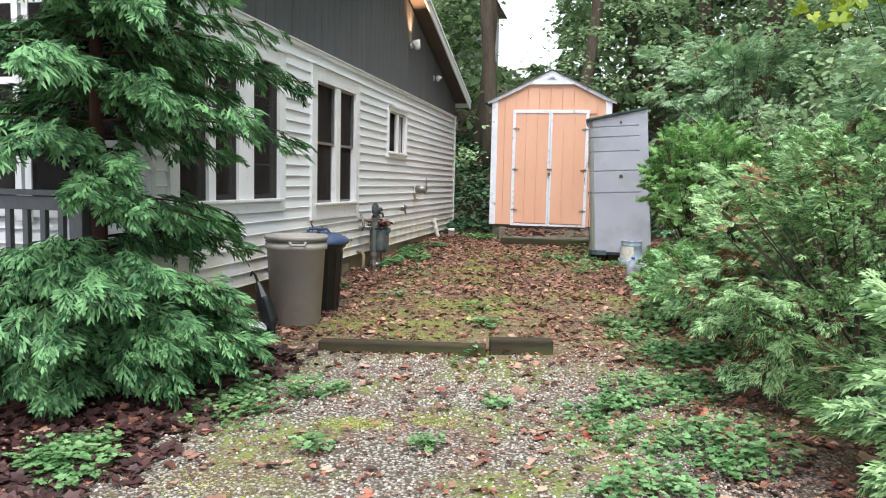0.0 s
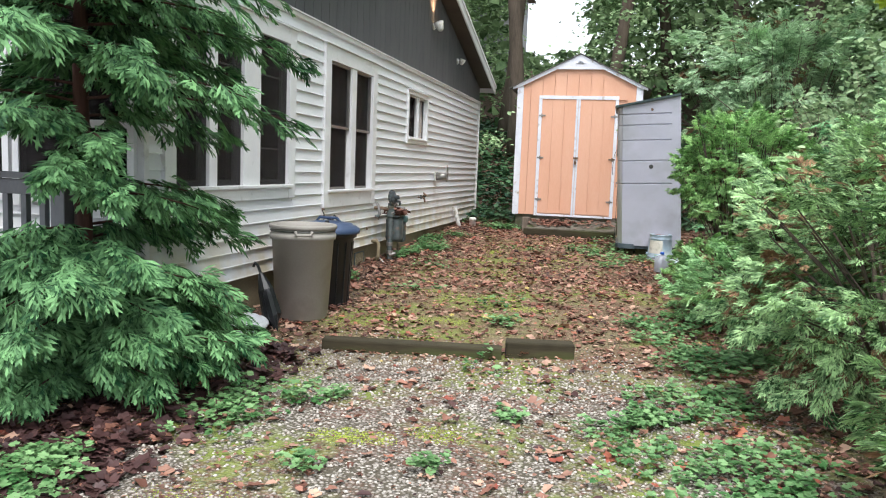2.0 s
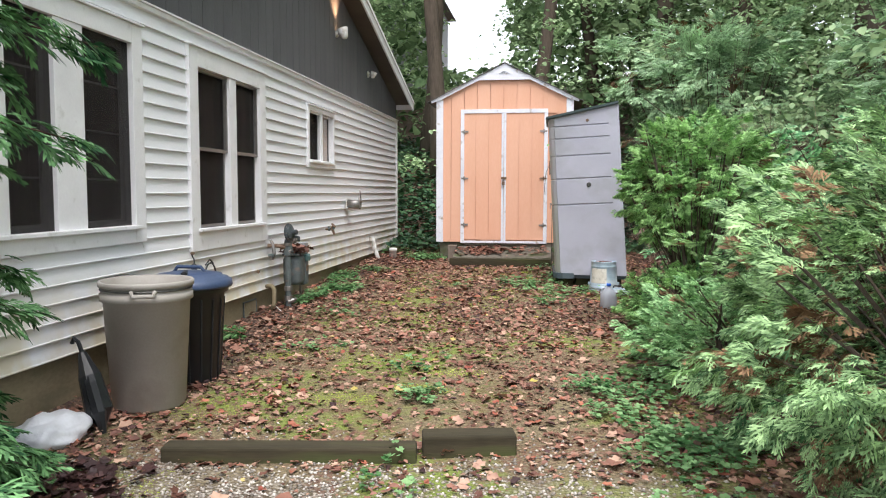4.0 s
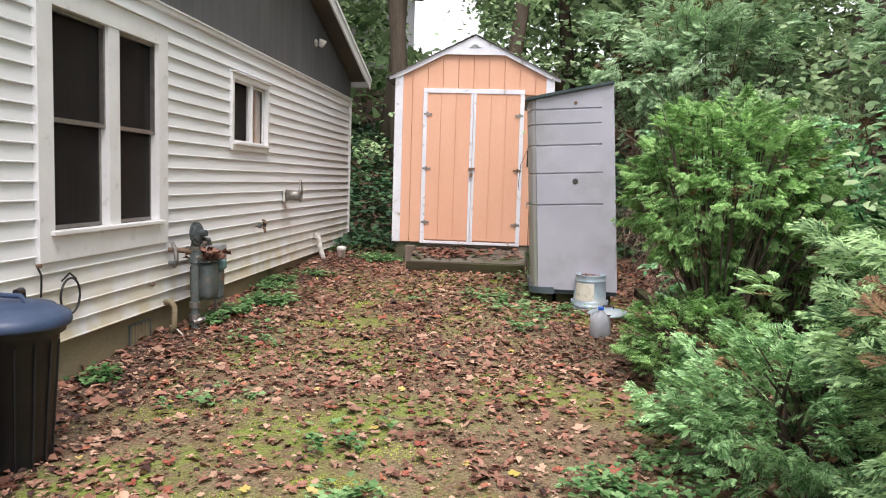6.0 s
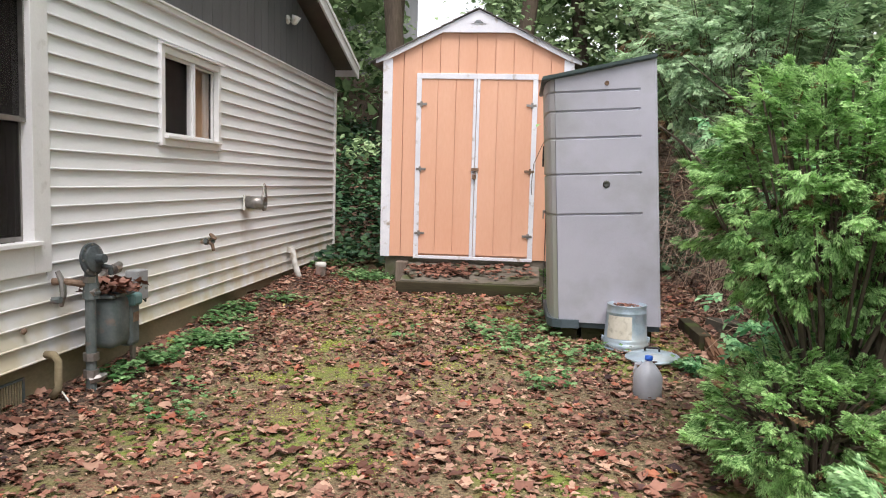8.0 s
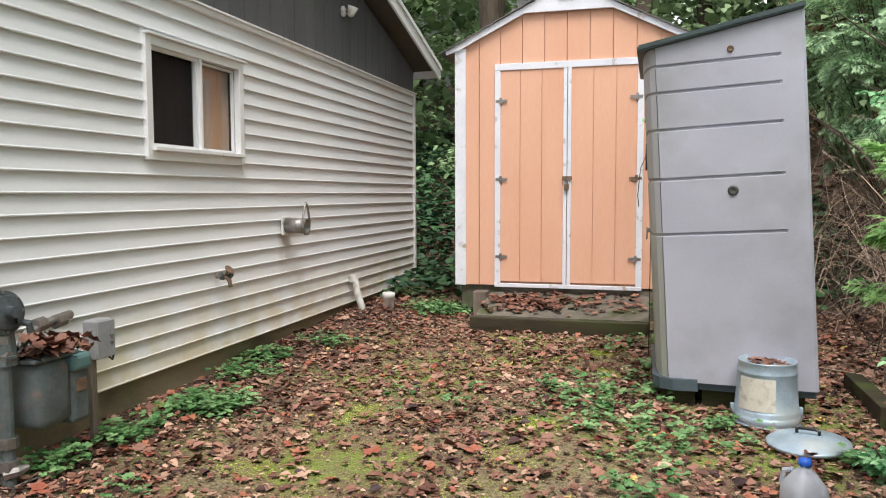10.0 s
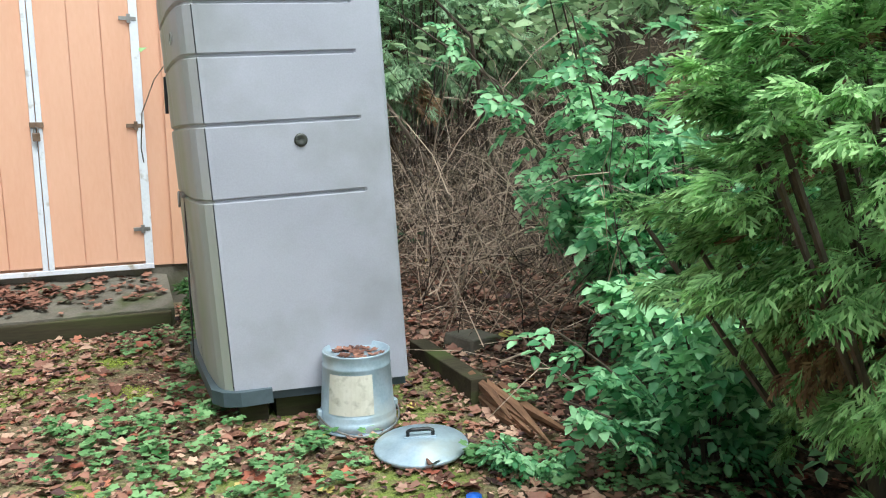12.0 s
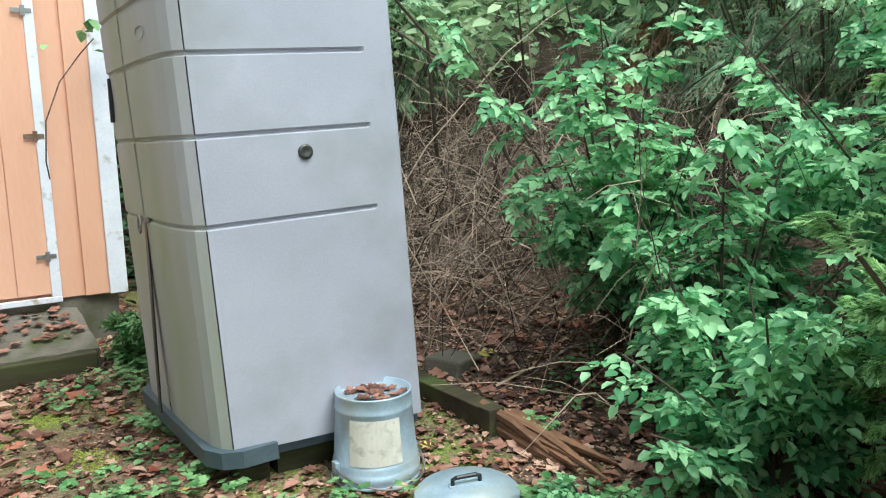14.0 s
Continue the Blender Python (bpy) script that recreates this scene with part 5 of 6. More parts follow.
def pail_lid():
    t = thing("bin_cover", (1.86, 11.17, 0.012), "galvanised bin lid lying on fallen leaves", "bin lid")
    t.matrix_world = pose(2.11, 10.45, 0.165, 3, -2, -20)
    part("disc", lathe([(0.185, -0.012), (0.19, 0.0), (0.185, 0.006), (0.16, 0.01), (0.155, 0.016), (0.13, 0.019), (0.125, 0.025), (0.1, 0.028), (0.095, 0.033), (0.06, 0.036), (0.0, 0.038)], 48), M_GALV, t, smooth=True)
    part("handle", tube([(-0.05, 0, 0.034), (-0.05, 0, 0.06), (-0.035, 0, 0.066), (0.035, 0, 0.066), (0.05, 0, 0.06), (0.05, 0, 0.034)], 0.008), M_BLACK, t, "dark bent lid handle")
    part("handle_plate", boxes((-0.065, 0.065, -0.014, 0.014, 0.033, 0.041), bevel=0.002), M_GALV, t)


def jug():
    t = thing("plastic_jug", (1.70, 10.28, 0.0), "cloudy plastic milk jug with a blue cap", "jug")
    t.matrix_world = pose(1.945, 9.62, 0.10, 0, 0, 20) @ Matrix.Scale(0.97, 4)
    bm = bmesh.new()
    prof = [(0.07, 0.0, 4), (0.077, 0.01, 4), (0.077, 0.13, 4), (0.068, 0.165, 3.2), (0.042, 0.205, 2.4), (0.02, 0.228, 2), (0.02, 0.24, 2)]
    rings = []
    for r, z, p in prof:
        ring = []
        for i in range(28):
            a = 2 * math.pi * i / 28
            c, s_ = math.cos(a), math.sin(a)
            k = (abs(c) ** p + abs(s_) ** p) ** (-1 / p)
            ring.append(bm.verts.new((r * k * c, r * k * s_, z)))
        rings.append(ring)
    for a, b in zip(rings, rings[1:]):
        for i in range(28):
            bm.faces.new((a[i], a[(i + 1) % 28], b[(i + 1) % 28], b[i]))
    bm.faces.new(list(reversed(rings[0])))
    bm.faces.new(rings[-1])
    part("bottle", bm, M_JUG, t, smooth=True)
    part("cap", lathe([(0.024, 0.236), (0.025, 0.242), (0.024, 0.262), (0.0, 0.264)], 20), M_CAP, t, "bright blue screw cap", smooth=True)
    part("handle", tube([(-0.03, 0.03, 0.21), (-0.055, 0.055, 0.2), (-0.06, 0.06, 0.15), (-0.05, 0.05, 0.12)], 0.011), M_JUG, t)


def bag():
    t = thing("white_sack", (-1.22, 5.27, -0.03), "half-empty white plastic sack slumped beside the bins", "sack")
    v = []
    bm = bmesh.new()
    bmesh.ops.create_icosphere(bm, subdivisions=4, radius=1)
    for q in bm.verts:
        c = q.co.copy()
        q.co = Vector((c.x * 0.17, c.y * 0.24, max(c.z, -0.55) * 0.10 + 0.055))
        nz = noise.noise(c * 2.2) * 0.03 + noise.noise(c * 6) * 0.01
        q.co += c * nz
    part("bag", bm, M_BAG, t, smooth=True)


def folded_tool():
    t = thing("folded_umbrella", (-1.10, 5.52, -0.03), "black folded umbrella leaning against the bin", "umbrella")
    part("canopy", tube([(0.05, -0.05, 0.02), (0.02, -0.03, 0.12), (-0.05, 0.0, 0.3), (-0.11, 0.03, 0.42)], [0.012, 0.075, 0.06, 0.022], 9), M_BLACK, t, "loose black cloth")
    part("fold", tube([(0.09, -0.1, 0.015), (0.05, -0.08, 0.12), (-0.02, -0.04, 0.27), (-0.09, 0.01, 0.40)], [0.012, 0.04, 0.035, 0.012], 7), M_BLACK, t, "loose black cloth")
    part("grip", tube([(-0.11, 0.03, 0.42), (-0.14, 0.04, 0.48), (-0.165, 0.04, 0.5), (-0.18, 0.045, 0.47)], 0.012, 8), M_BLACK, t)


def timbers():
    t = thing("landscape_timber", (-0.27, 5.52, 0), "long mossy treated timber lying across the gravel", "timber", "timbers across the yard")
    t.matrix_world = pose(0.095, 5.26, -0.05, 0, 0, 8.5)
    part("beam", boxes((-0.63, 0.62, -0.065, 0.065, 0, 0.09), bevel=0.012), M_TIMBER, t)
    t = thing("landscape_timber", (0.55, 5.7, 0), "short thick mossy treated timber butting the long one", "timber", "timbers across the yard")
    t.matrix_world = pose(0.955, 5.46, -0.045, 0, 0, 11)
    part("beam", boxes((-0.235, 0.235, -0.07, 0.07, 0, 0.125), bevel=0.012), M_TIMBER, t)


def edging():
    t = thing("rotten_timber", (0, 0, 0), "rotting split timber edging beside the leaf bed", "timber")
    t.matrix_world = pose(2.56, 11.12, 0.13, 0, 0, 0)
    part("post", boxes((-0.04, 0.045, -0.28, -0.2, -0.1, 0.13), bevel=0.005), M_TIMBER, t, "short stake")
    part("beam", boxes((-0.03, 0.07, -0.2, 0.55, 0.0, 0.12), bevel=0.006), M_TIMBER, t)
    rng = np.random.default_rng(11)
    for k in range(11):
        x = rng.uniform(0.0, 0.17)
        y = rng.uniform(-0.25, -0.1)
        ln = rng.uniform(0.4, 0.75)
        z = rng.uniform(0.02, 0.1)
        bm = bmesh.new()
        pts = [(x, y, z + 0.02), (x + rng.uniform(-0.02, 0.02), y - ln * 0.5, z), (x + rng.uniform(-0.04, 0.05), y - ln, z - 0.05 + rng.uniform(0, 0.04))]
        tube(pts, [0.022, 0.026, 0.006], 5, bm)
        part("splinter", bm, M_ROT, t, "split reddish rotten wood")
    b = thing("paving_stone", (2.72, 12.66, 0.03), "dark mossy stone half buried in leaves", "stone")
    b.matrix_world = pose(2.93, 11.68, 0.17, 4, 6, 25)
    part("block", boxes((-0.14, 0.14, -0.11, 0.11, -0.05, 0.07), bevel=0.015), M_CONC, b)


grey_bin()
black_bin()
pail()
pail_lid()
jug()
bag()
folded_tool()
timbers()
edging()

# ---- plants ----
TUFT = [tuft(np.random.default_rng(60 + i), 0.5 + 0.1 * (i % 3)) for i in range(4)]


def on_ground(x, y, up=0.0):
    return np.stack([x, y, ground_z(x, y) + up], -1)


def cedar():
    """The young cedar beside the porch: boughs sweep out and down, with drooping fans along them."""
    rng = np.random.default_rng(42)
    base = Vector((-1.5, 3.95, -0.07))
    t = thing("cedar_tree", base, "young cedar with red-brown trunk and drooping green fans", "tree")
    pts = [(0.0, 0, -0.1), (0.01, 0.0, 0.8), (-0.01, 0.01, 1.8), (0.02, 0.0, 2.8), (0.0, 0.02, 4.2)]
    part("trunk", tube(pts, [0.06, 0.048, 0.04, 0.03, 0.01], 12), M_BARKRED, t, "red-brown peeling trunk", smooth=True)
    twigs = bmesh.new()
    pos, rot, size, kind = [], [], [], []
    n = 165
    for k in range(n):
        low = k % 5 < 2
        z = rng.uniform(0.1, 0.85) if low else 0.55 + 3.1 * (k / n) ** 1.1
        a = k * 2.39996 + rng.uniform(-0.2, 0.2)
        reach = (1.02 - 0.25 * z if low else 1.36 - 0.2 * z) * rng.uniform(0.75, 1.1)
        toward = math.cos(a + 0.25)
        if 0.85 < z < 1.5 and toward < 0.0:
            continue
        if 0.62 < z < 2.1 and rng.random() < 0.12:
            continue
        if toward > 0.2 and not low and z < 1.5:
            reach *= 0.78
        if toward > 0.5 and 1.5 <= z < 2.5:
            reach *= 1.2
        d = Vector((math.cos(a), math.sin(a), 0))
        line = []
        for s in np.linspace(0, 1, 8):
            line.append(d * reach * s + Vector((0, 0, z + 0.16 * reach * s - (0.24 if z > 0.5 else 0.12) * reach * s * s)))
        tube(line, [0.008 * (1 - 0.85 * s) + 0.0015 for s in np.linspace(0, 1, 8)], 5, twigs)
        m = int((78 if low else 64) * reach) + 14
        for j in range(m):
            s = 0.12 + 0.88 * (j + rng.random()) / m
            i0 = min(int(s * 7), 6)
            p = line[i0].lerp(line[i0 + 1], s * 7 - i0)
            side = 1 if j % 2 else -1
            yaw = a + side * rng.uniform(0.35, 1.15) * (1.1 - 0.7 * s)
            pos.append((p.x + rng.normal() * 0.025, p.y + rng.normal() * 0.025, p.z + rng.normal() * 0.03))
            rot.append((yaw, rng.uniform(-0.75, 0.1), side * rng.uniform(-0.3, 0.8)))
            size.append(rng.uniform(0.10, 0.20) * (1.1 - 0.25 * s))
            kind.append(rng.integers(0, 4))
    part("branch", twigs, M_BARKRED, t, "thin drooping boughs")
    pos, rot, size, kind = np.array(pos), np.array(rot), np.array(size), np.array(kind)
    out = []
    for i in range(4):
        q = kind == i
        out.append(scatter(*TUFT[i], pos[q], rotations(rot[q, 0], rot[q, 1], rot[q, 2]), size[q]))
    mass("crown", M_CEDAR, t, out, "blue-green drooping fans of foliage")


def bush(name, label, centre, radii, count, mat, seed, size=(0.1, 0.17), dry=0.05, up=0.35, floor_=0.06, category="shrub", lumps=0.22, stems=14, plume=0.26):
    """An evergreen shrub: plumes of flat sprays that point out and up from an uneven shell, on forking stems."""
    rng = np.random.default_rng(seed)
    c = Vector(centre)
    t = thing(name, (c.x, c.y, 0), label, category)
    per = 26
    boughs = count // per
    d = rng.normal(size=(boughs, 3))
    d /= np.linalg.norm(d, axis=1)[:, None]
    lump = np.array([noise.noise(Vector(q * 2.1) + Vector((seed * 3.1, 0, 0))) + 0.5 * noise.noise(Vector(q * 4.7) + Vector((0, seed, 0))) for q in d])
    r = (1 - 0.42 * rng.random(boughs) ** 2.0) * (1 + lumps * lump)
    root = d * r[:, None] * np.array(radii)
    axis = d + np.stack([rng.normal(size=boughs) * 0.28, rng.normal(size=boughs) * 0.28, up + rng.normal(size=boughs) * 0.28], -1)
    axis /= np.linalg.norm(axis, axis=1)[:, None]
    k = np.repeat(np.arange(boughs), per)
    n = len(k)
    s_ = rng.random(n)
    long_ = plume * rng.uniform(0.6, 1.3, boughs)
    side = np.stack([-axis[:, 1], axis[:, 0], np.zeros(boughs)], -1)
    side /= np.linalg.norm(side, axis=1)[:, None] + 1e-6
    over = np.cross(axis, side)
    w = plume * 0.30 * (1.15 - s_)
    p = root[k] + axis[k] * ((s_ - 0.75) * long_[k])[:, None] + side[k] * (rng.normal(size=n) * w)[:, None] + over[k] * (rng.normal(size=n) * w * 0.6)[:, None]
    p[:, 2] += c.z
    gz = ground_z(p[:, 0] + c.x, p[:, 1] + c.y)
    keep = (p[:, 2] > gz + floor_) & (lump[k] > -0.5 + 0.1 * rng.random(n))
    p, k, s_ = p[keep], k[keep], s_[keep]
    n = len(p)
    yaw = np.arctan2(axis[k, 1], axis[k, 0]) + rng.uniform(-0.9, 0.9, n) * (1.15 - 0.5 * s_)
    pitch = np.arcsin(np.clip(axis[k, 2], -0.9, 0.9)) * 0.7 + rng.uniform(-0.45, 0.3, n)
    tilt = rng.uniform(-0.8, 0.8, boughs)
    rr = rotations(yaw, pitch, tilt[k] + rng.uniform(-0.5, 0.5, n))
    size_ = rng.uniform(*size, n)
    kinds = rng.integers(0, 4, n)
    dead = (np.array([noise.noise(Vector(q * 2.7) + Vector((seed, seed, 0))) for q in d]) > 0.36 - dry) & (rng.random(boughs) < 0.2 + dry * 3)
    brown = (dead[k] & (rng.random(n) < 0.8)) | ((s_ < 0.3) & (rng.random(n) < dry * 1.5))
    out = [scatter(*TUFT[i], p[(kinds == i) & ~brown], rr[(kinds == i) & ~brown], size_[(kinds == i) & ~brown]) for i in range(4)]
    mass("crown", mat, t, out, "feathery evergreen sprays")
    if brown.any():
        mass("dead_sprays", M_DRY, t, [scatter(*TUFT[0], p[brown] * np.array([0.96, 0.96, 1]), rr[brown], size_[brown])], "dry brown sprays")
    bm = bmesh.new()
    for k_ in range(stems):
        a, rad = rng.uniform(0, 6.28), rng.uniform(0.3, 0.8)
        e = Vector((math.cos(a) * radii[0] * rad, math.sin(a) * radii[1] * rad, c.z + radii[2] * rng.uniform(-0.3, 0.75)))
        s0 = Vector((math.cos(a) * 0.06, math.sin(a) * 0.06, -0.05))
        mid = s0.lerp(e, 0.5) + Vector((rng.uniform(-0.08, 0.08), rng.uniform(-0.08, 0.08), 0.05))
        tube([s0, mid, e], [0.022, 0.014, 0.004], 6, bm)
    pick = rng.choice(boughs, min(boughs, 120), replace=False)
    for q in pick:
        e = Vector(root[q]) + Vector((0, 0, c.z))
        if e.z > float(ground_z(e.x + c.x, e.y + c.y)) + floor_:
            tube([e * 0.55 + Vector((0, 0, 0.1)), e, e + Vector(axis[q]) * float(long_[q]) * 0.25], [0.008, 0.005, 0.0015], 4, bm)
    part("stem", bm, M_BARK, t, "bare brown inner stems")
    return t


cedar()
bush("hedge_bush", "tall overgrown evergreen hedge plant, feathery grey-green", (3.15, 5.05, 0.72), (1.12, 1.5, 0.95), 17000, M_HEDGE, 1, (0.05, 0.105), 0.09, lumps=0.34, plume=0.2)
bush("hedge_bush", "spreading evergreen hedge plant with pale young sprays", (3.6, 6.75, 0.68), (1.0, 1.05, 0.92), 7500, M_HEDGE, 2, (0.065, 0.125), 0.08, lumps=0.34, plume=0.2)
bush("hedge_bush", "low spreading evergreen with bright feathery tips", (2.62, 6.9, 0.3), (0.68, 0.66, 0.42), 7500, M_YOUNG, 3, (0.042, 0.085), 0.03, lumps=0.34, up=0.6, plume=0.2)
bush("hedge_bush", "untidy evergreen hedge plant at the drive's edge", (3.45, 2.9, 0.5), (1.1, 1.1, 0.85), 6500, M_HEDGE, 4, (0.07, 0.135), 0.1, lumps=0.34, plume=0.22)
bush("globe_shrub", "rounded bright green evergreen shrub with bare stems below", (2.62, 8.65, 1.36), (0.66, 0.55, 0.60), 20000, M_GLOBE, 5, (0.036, 0.068), 0.05, floor_=0.56, lumps=0.36, stems=14, up=0.2, plume=0.11)
bush("low_shrub", "low rounded evergreen clump under the taller shrub", (2.42, 8.4, 0.36), (0.46, 0.46, 0.32), 5600, M_GLOBE, 6, (0.034, 0.062), 0.03, plume=0.1)
bush("low_shrub", "evergreen sprays low on the bank beside the leafy shrub", (3.3, 9.25, 0.75), (0.55, 0.45, 0.5), 3800, M_GLOBE, 11, (0.045, 0.075), 0.05, plume=0.12)
bush("bank_shrub", "broad blue-green evergreen on the bank behind the hedge", (5.4, 8.0, 2.0), (1.3, 1.7, 1.5), 8000, M_BANK, 7, (0.11, 0.20), 0.03, lumps=0.4, plume=0.5, up=0.0)
bush("bank_shrub", "tall loose evergreen on the bank", (6.4, 11.5, 2.9), (1.5, 2.0, 1.7), 7000, M_BANK, 8, (0.13, 0.22), 0.03, lumps=0.4, plume=0.55, up=0.0)
bush("bank_shrub", "broad blue-green evergreen on the upper bank", (6.0, 4.8, 2.1), (1.4, 1.7, 1.5), 5600, M_BANK, 9, (0.13, 0.22), 0.03, lumps=0.4, plume=0.5, up=0.0)
bush("bank_shrub", "evergreen arching beyond the locker", (4.1, 15.2, 2.9), (1.6, 1.0, 1.3), 5200, M_BANK, 10, (0.13, 0.22), 0.03, lumps=0.4, plume=0.5, up=0.0)


def broad_shrub(name, base, height, spread, canes, mat, seed, leaf=(0.12, 0.2), lean=(0, 0), label="", mats=None):
    rng = np.random.default_rng(seed)
    gz = float(ground_z(base[0], base[1]))
    t = thing(name, (base[0], base[1], gz), label, "shrub")
    bm = bmesh.new()
    pos, rot, size = [], [], []
    for k in range(canes):
        a = rng.uniform(0, 6.28)
        h, sp = height * rng.uniform(0.35, 1.0), spread * rng.uniform(0.3, 1.0)
        line = []
        for s in np.linspace(0, 1, 8):
            line.append(Vector((math.cos(a) * (0.05 + sp * s ** 1.3) + lean[0] * s, math.sin(a) * (0.05 + sp * s ** 1.3) + lean[1] * s, -0.03 + h * (1.15 * s - 0.2 * s * s))))
        tube(line, [0.009 * (1 - 0.8 * s) + 0.0015 for s in np.linspace(0, 1, 8)], 5, bm)
        for j in range(int(14 + 16 * h)):
            s = rng.uniform(0.25, 1)
            i0 = min(int(s * 7), 6)
            p = line[i0].lerp(line[i0 + 1], s * 7 - i0)
            pos.append(tuple(p))
            rot.append((a + rng.uniform(-2.2, 2.2), rng.uniform(-0.7, 0.3), rng.uniform(-0.5, 0.5)))
            size.append(rng.uniform(*leaf))
    part("cane", bm, M_BARK, t, "thin arching stems")
    tv, tf = stem_leaves(rng, 8, 0.34)
    rot = np.array(rot)
    mass("leaves", mat, t, [scatter(tv, tf, np.array(pos), rotations(rot[:, 0], rot[:, 1], rot[:, 2]), np.array(size))], "broad toothed green leaves")
    return t


broad_shrub("broadleaf_shrub", (3.42, 10.35), 1.4, 0.62, 20, M_LEAF, 31, (0.12, 0.22), (-0.15, -0.1), "bright broad-leaved shrub with arching stems")
broad_shrub("broadleaf_shrub", (3.65, 11.1), 2.0, 0.85, 15, M_LEAF, 32, (0.12, 0.22), (-0.3, 0.0), "taller broad-leaved shrub leaning over the bank")
broad_shrub("broadleaf_shrub", (3.05, 9.85), 0.9, 0.6, 26, M_LEAF, 33, (0.11, 0.2), (0, 0), "small leafy shrub at the bed's edge")
broad_shrub("broadleaf_shrub", (4.4, 9.9), 2.2, 1.1, 24, M_LEAF, 34, (0.12, 0.22), (-0.2, 0.0), "tall leafy shrub on the bank")


def thicket():
    """Bare tangled brush on the bank: long thin canes that arch over one another, with short side twigs."""
    rng = np.random.default_rng(77)
    vs, fs, off = [], [], 0

    def cane(pts, r0):
        nonlocal off
        m = len(pts)
        for i, p in enumerate(pts):
            r = r0 * (1 - 0.7 * i / (m - 1))
            for q in range(3):
                g = q * 2.094
                vs.append((p[0] + r * math.cos(g), p[1] + r * math.sin(g) * 0.7, p[2] + r * math.sin(g)))
        for i in range(m - 1):
            for q in range(3):
                fs.append((off + i * 3 + q, off + i * 3 + (q + 1) % 3, off + (i + 1) * 3 + (q + 1) % 3, off + (i + 1) * 3 + q))
        off += 3 * m

    for k in range(1500):
        x, y = rng.uniform(2.75, 5.6), rng.uniform(9.8, 16.0)
        if y < 10.9 and k % 3:
            y += 2.0
        z0 = float(ground_z(x, y)) + rng.uniform(-0.02, 1.1) * rng.random()
        a, ln, rise = rng.uniform(0, 6.28), rng.uniform(0.5, 1.5), rng.uniform(0.25, 1.25)
        drop, bend = rng.uniform(0.3, 1.0), rng.normal() * 0.25
        pts = []
        for s in (0, 0.2, 0.4, 0.6, 0.8, 1.0):
            g = a + bend * s * 2
            pts.append(np.array([x + math.cos(g) * ln * s * 0.75, y + math.sin(g) * ln * s * 0.75, z0 + rise * s * 1.5 - drop * s * s * 1.2]) + rng.normal(size=3) * 0.014)
        pts = [np.array([p[0], p[1], max(p[2], float(ground_z(p[0], p[1])) + 0.01)]) for p in pts]
        if min(p[0] for p in pts) < 2.45:
            continue
        cane(pts, rng.uniform(0.0016, 0.0062))
        for j in range(3):
            b = pts[1 + j]
            q = rng.normal(size=3) * np.array([0.14, 0.14, 0.1])
            cane([b, b + q * 0.9 + np.array([0, 0, 0.03]), b + q * 1.6], rng.uniform(0.001, 0.0026))
    ob = new("brush_tangle", mesh_from("brush_tangle", np.array(vs), np.array(fs), [M_TWIG]))
    tagged(ob, "tangle of bare grey-brown twigs on the bank", "undergrowth", kind="stuff")


thicket()


def fallen_branches():
    rng = np.random.default_rng(99)
    for k in range(14):
        x, y = rng.uniform(3.1, 5.0), rng.uniform(10.4, 14.5)
        z = float(ground_z(x, y))
        a = rng.uniform(0, 6.28)
        h = rng.uniform(0.8, 2.1)
        pts = [(x, y, z - 0.05), (x + 0.25 * h * math.cos(a), y + 0.25 * h * math.sin(a), z + 0.4 * h), (x + 0.45 * h * math.cos(a + 0.4), y + 0.45 * h * math.sin(a + 0.4), z + 0.75 * h), (x + 0.8 * h * math.cos(a + 0.3), y + 0.8 * h * math.sin(a + 0.3), z + h)]
        r = rng.uniform(0.01, 0.024)
        t = thing("brush_stem", (0, 0, 0), "dark bare stem rising out of the brush", "undergrowth", "bare stems in the brush")
        part("limb", tube(pts, [r, r * 0.8, r * 0.6, r * 0.2], 7), M_BARK, t)


fallen_branches()


def understory():
    """The leafy thicket of the wooded bank, as clumps at many heights."""
    rng = np.random.default_rng(91)
    lv, lf = leaf_shape(0.36, 0.1)
    P, S = [], []
    for k in range(760):
        x = rng.uniform(3.4, 13) if k % 3 else rng.uniform(-6.0, 8)
        y = rng.uniform(1, 24) if k % 3 else rng.uniform(18.0, 34)
        gz = float(ground_z(x, y))
        z = gz + rng.uniform(0.2, 3.6 if k % 3 else 5.0)
        if x < 6.5 and 9.0 < y < 16:
            if k % 2 or (x < 5.2 and z > gz + 2.2):
                continue
            z = max(z, gz + 1.7)
        side = (x - 1.45) / (y + 0.1)
        if -0.15 < side < -0.05 and z > 1.2 + y * 0.15:
            continue
        far = math.hypot(x - 0.7, y - 4)
        m = 85
        r = rng.uniform(0.45, 0.85)
        q = rng.normal(size=(m, 3)) * np.array([r, r, r * 0.45]) * 0.55
        P.append(q + np.array([x, y, z]))
        S.append(rng.uniform(0.06, 0.11, m) * (1 + 0.03 * far))
    P, S = np.concatenate(P), np.concatenate(S)
    keep = P[:, 2] > ground_z(P[:, 0], P[:, 1])
    keep &= ~((P[:, 0] < 2.9) & (P[:, 1] < 17.0))
    P, S = P[keep], S[keep]
    n = len(P)
    R = rotations(rng.uniform(0, 6.28, n), rng.uniform(-0.8, 0.4, n), rng.uniform(-0.7, 0.7, n))
    v, f = scatter(lv, lf, P, R, S)
    ob = new("understory", mesh_from("understory", v, f, [M_WOODLEAF]))
    tagged(ob, "dense leafy understory of the wooded bank", "undergrowth", kind="stuff")


understory()


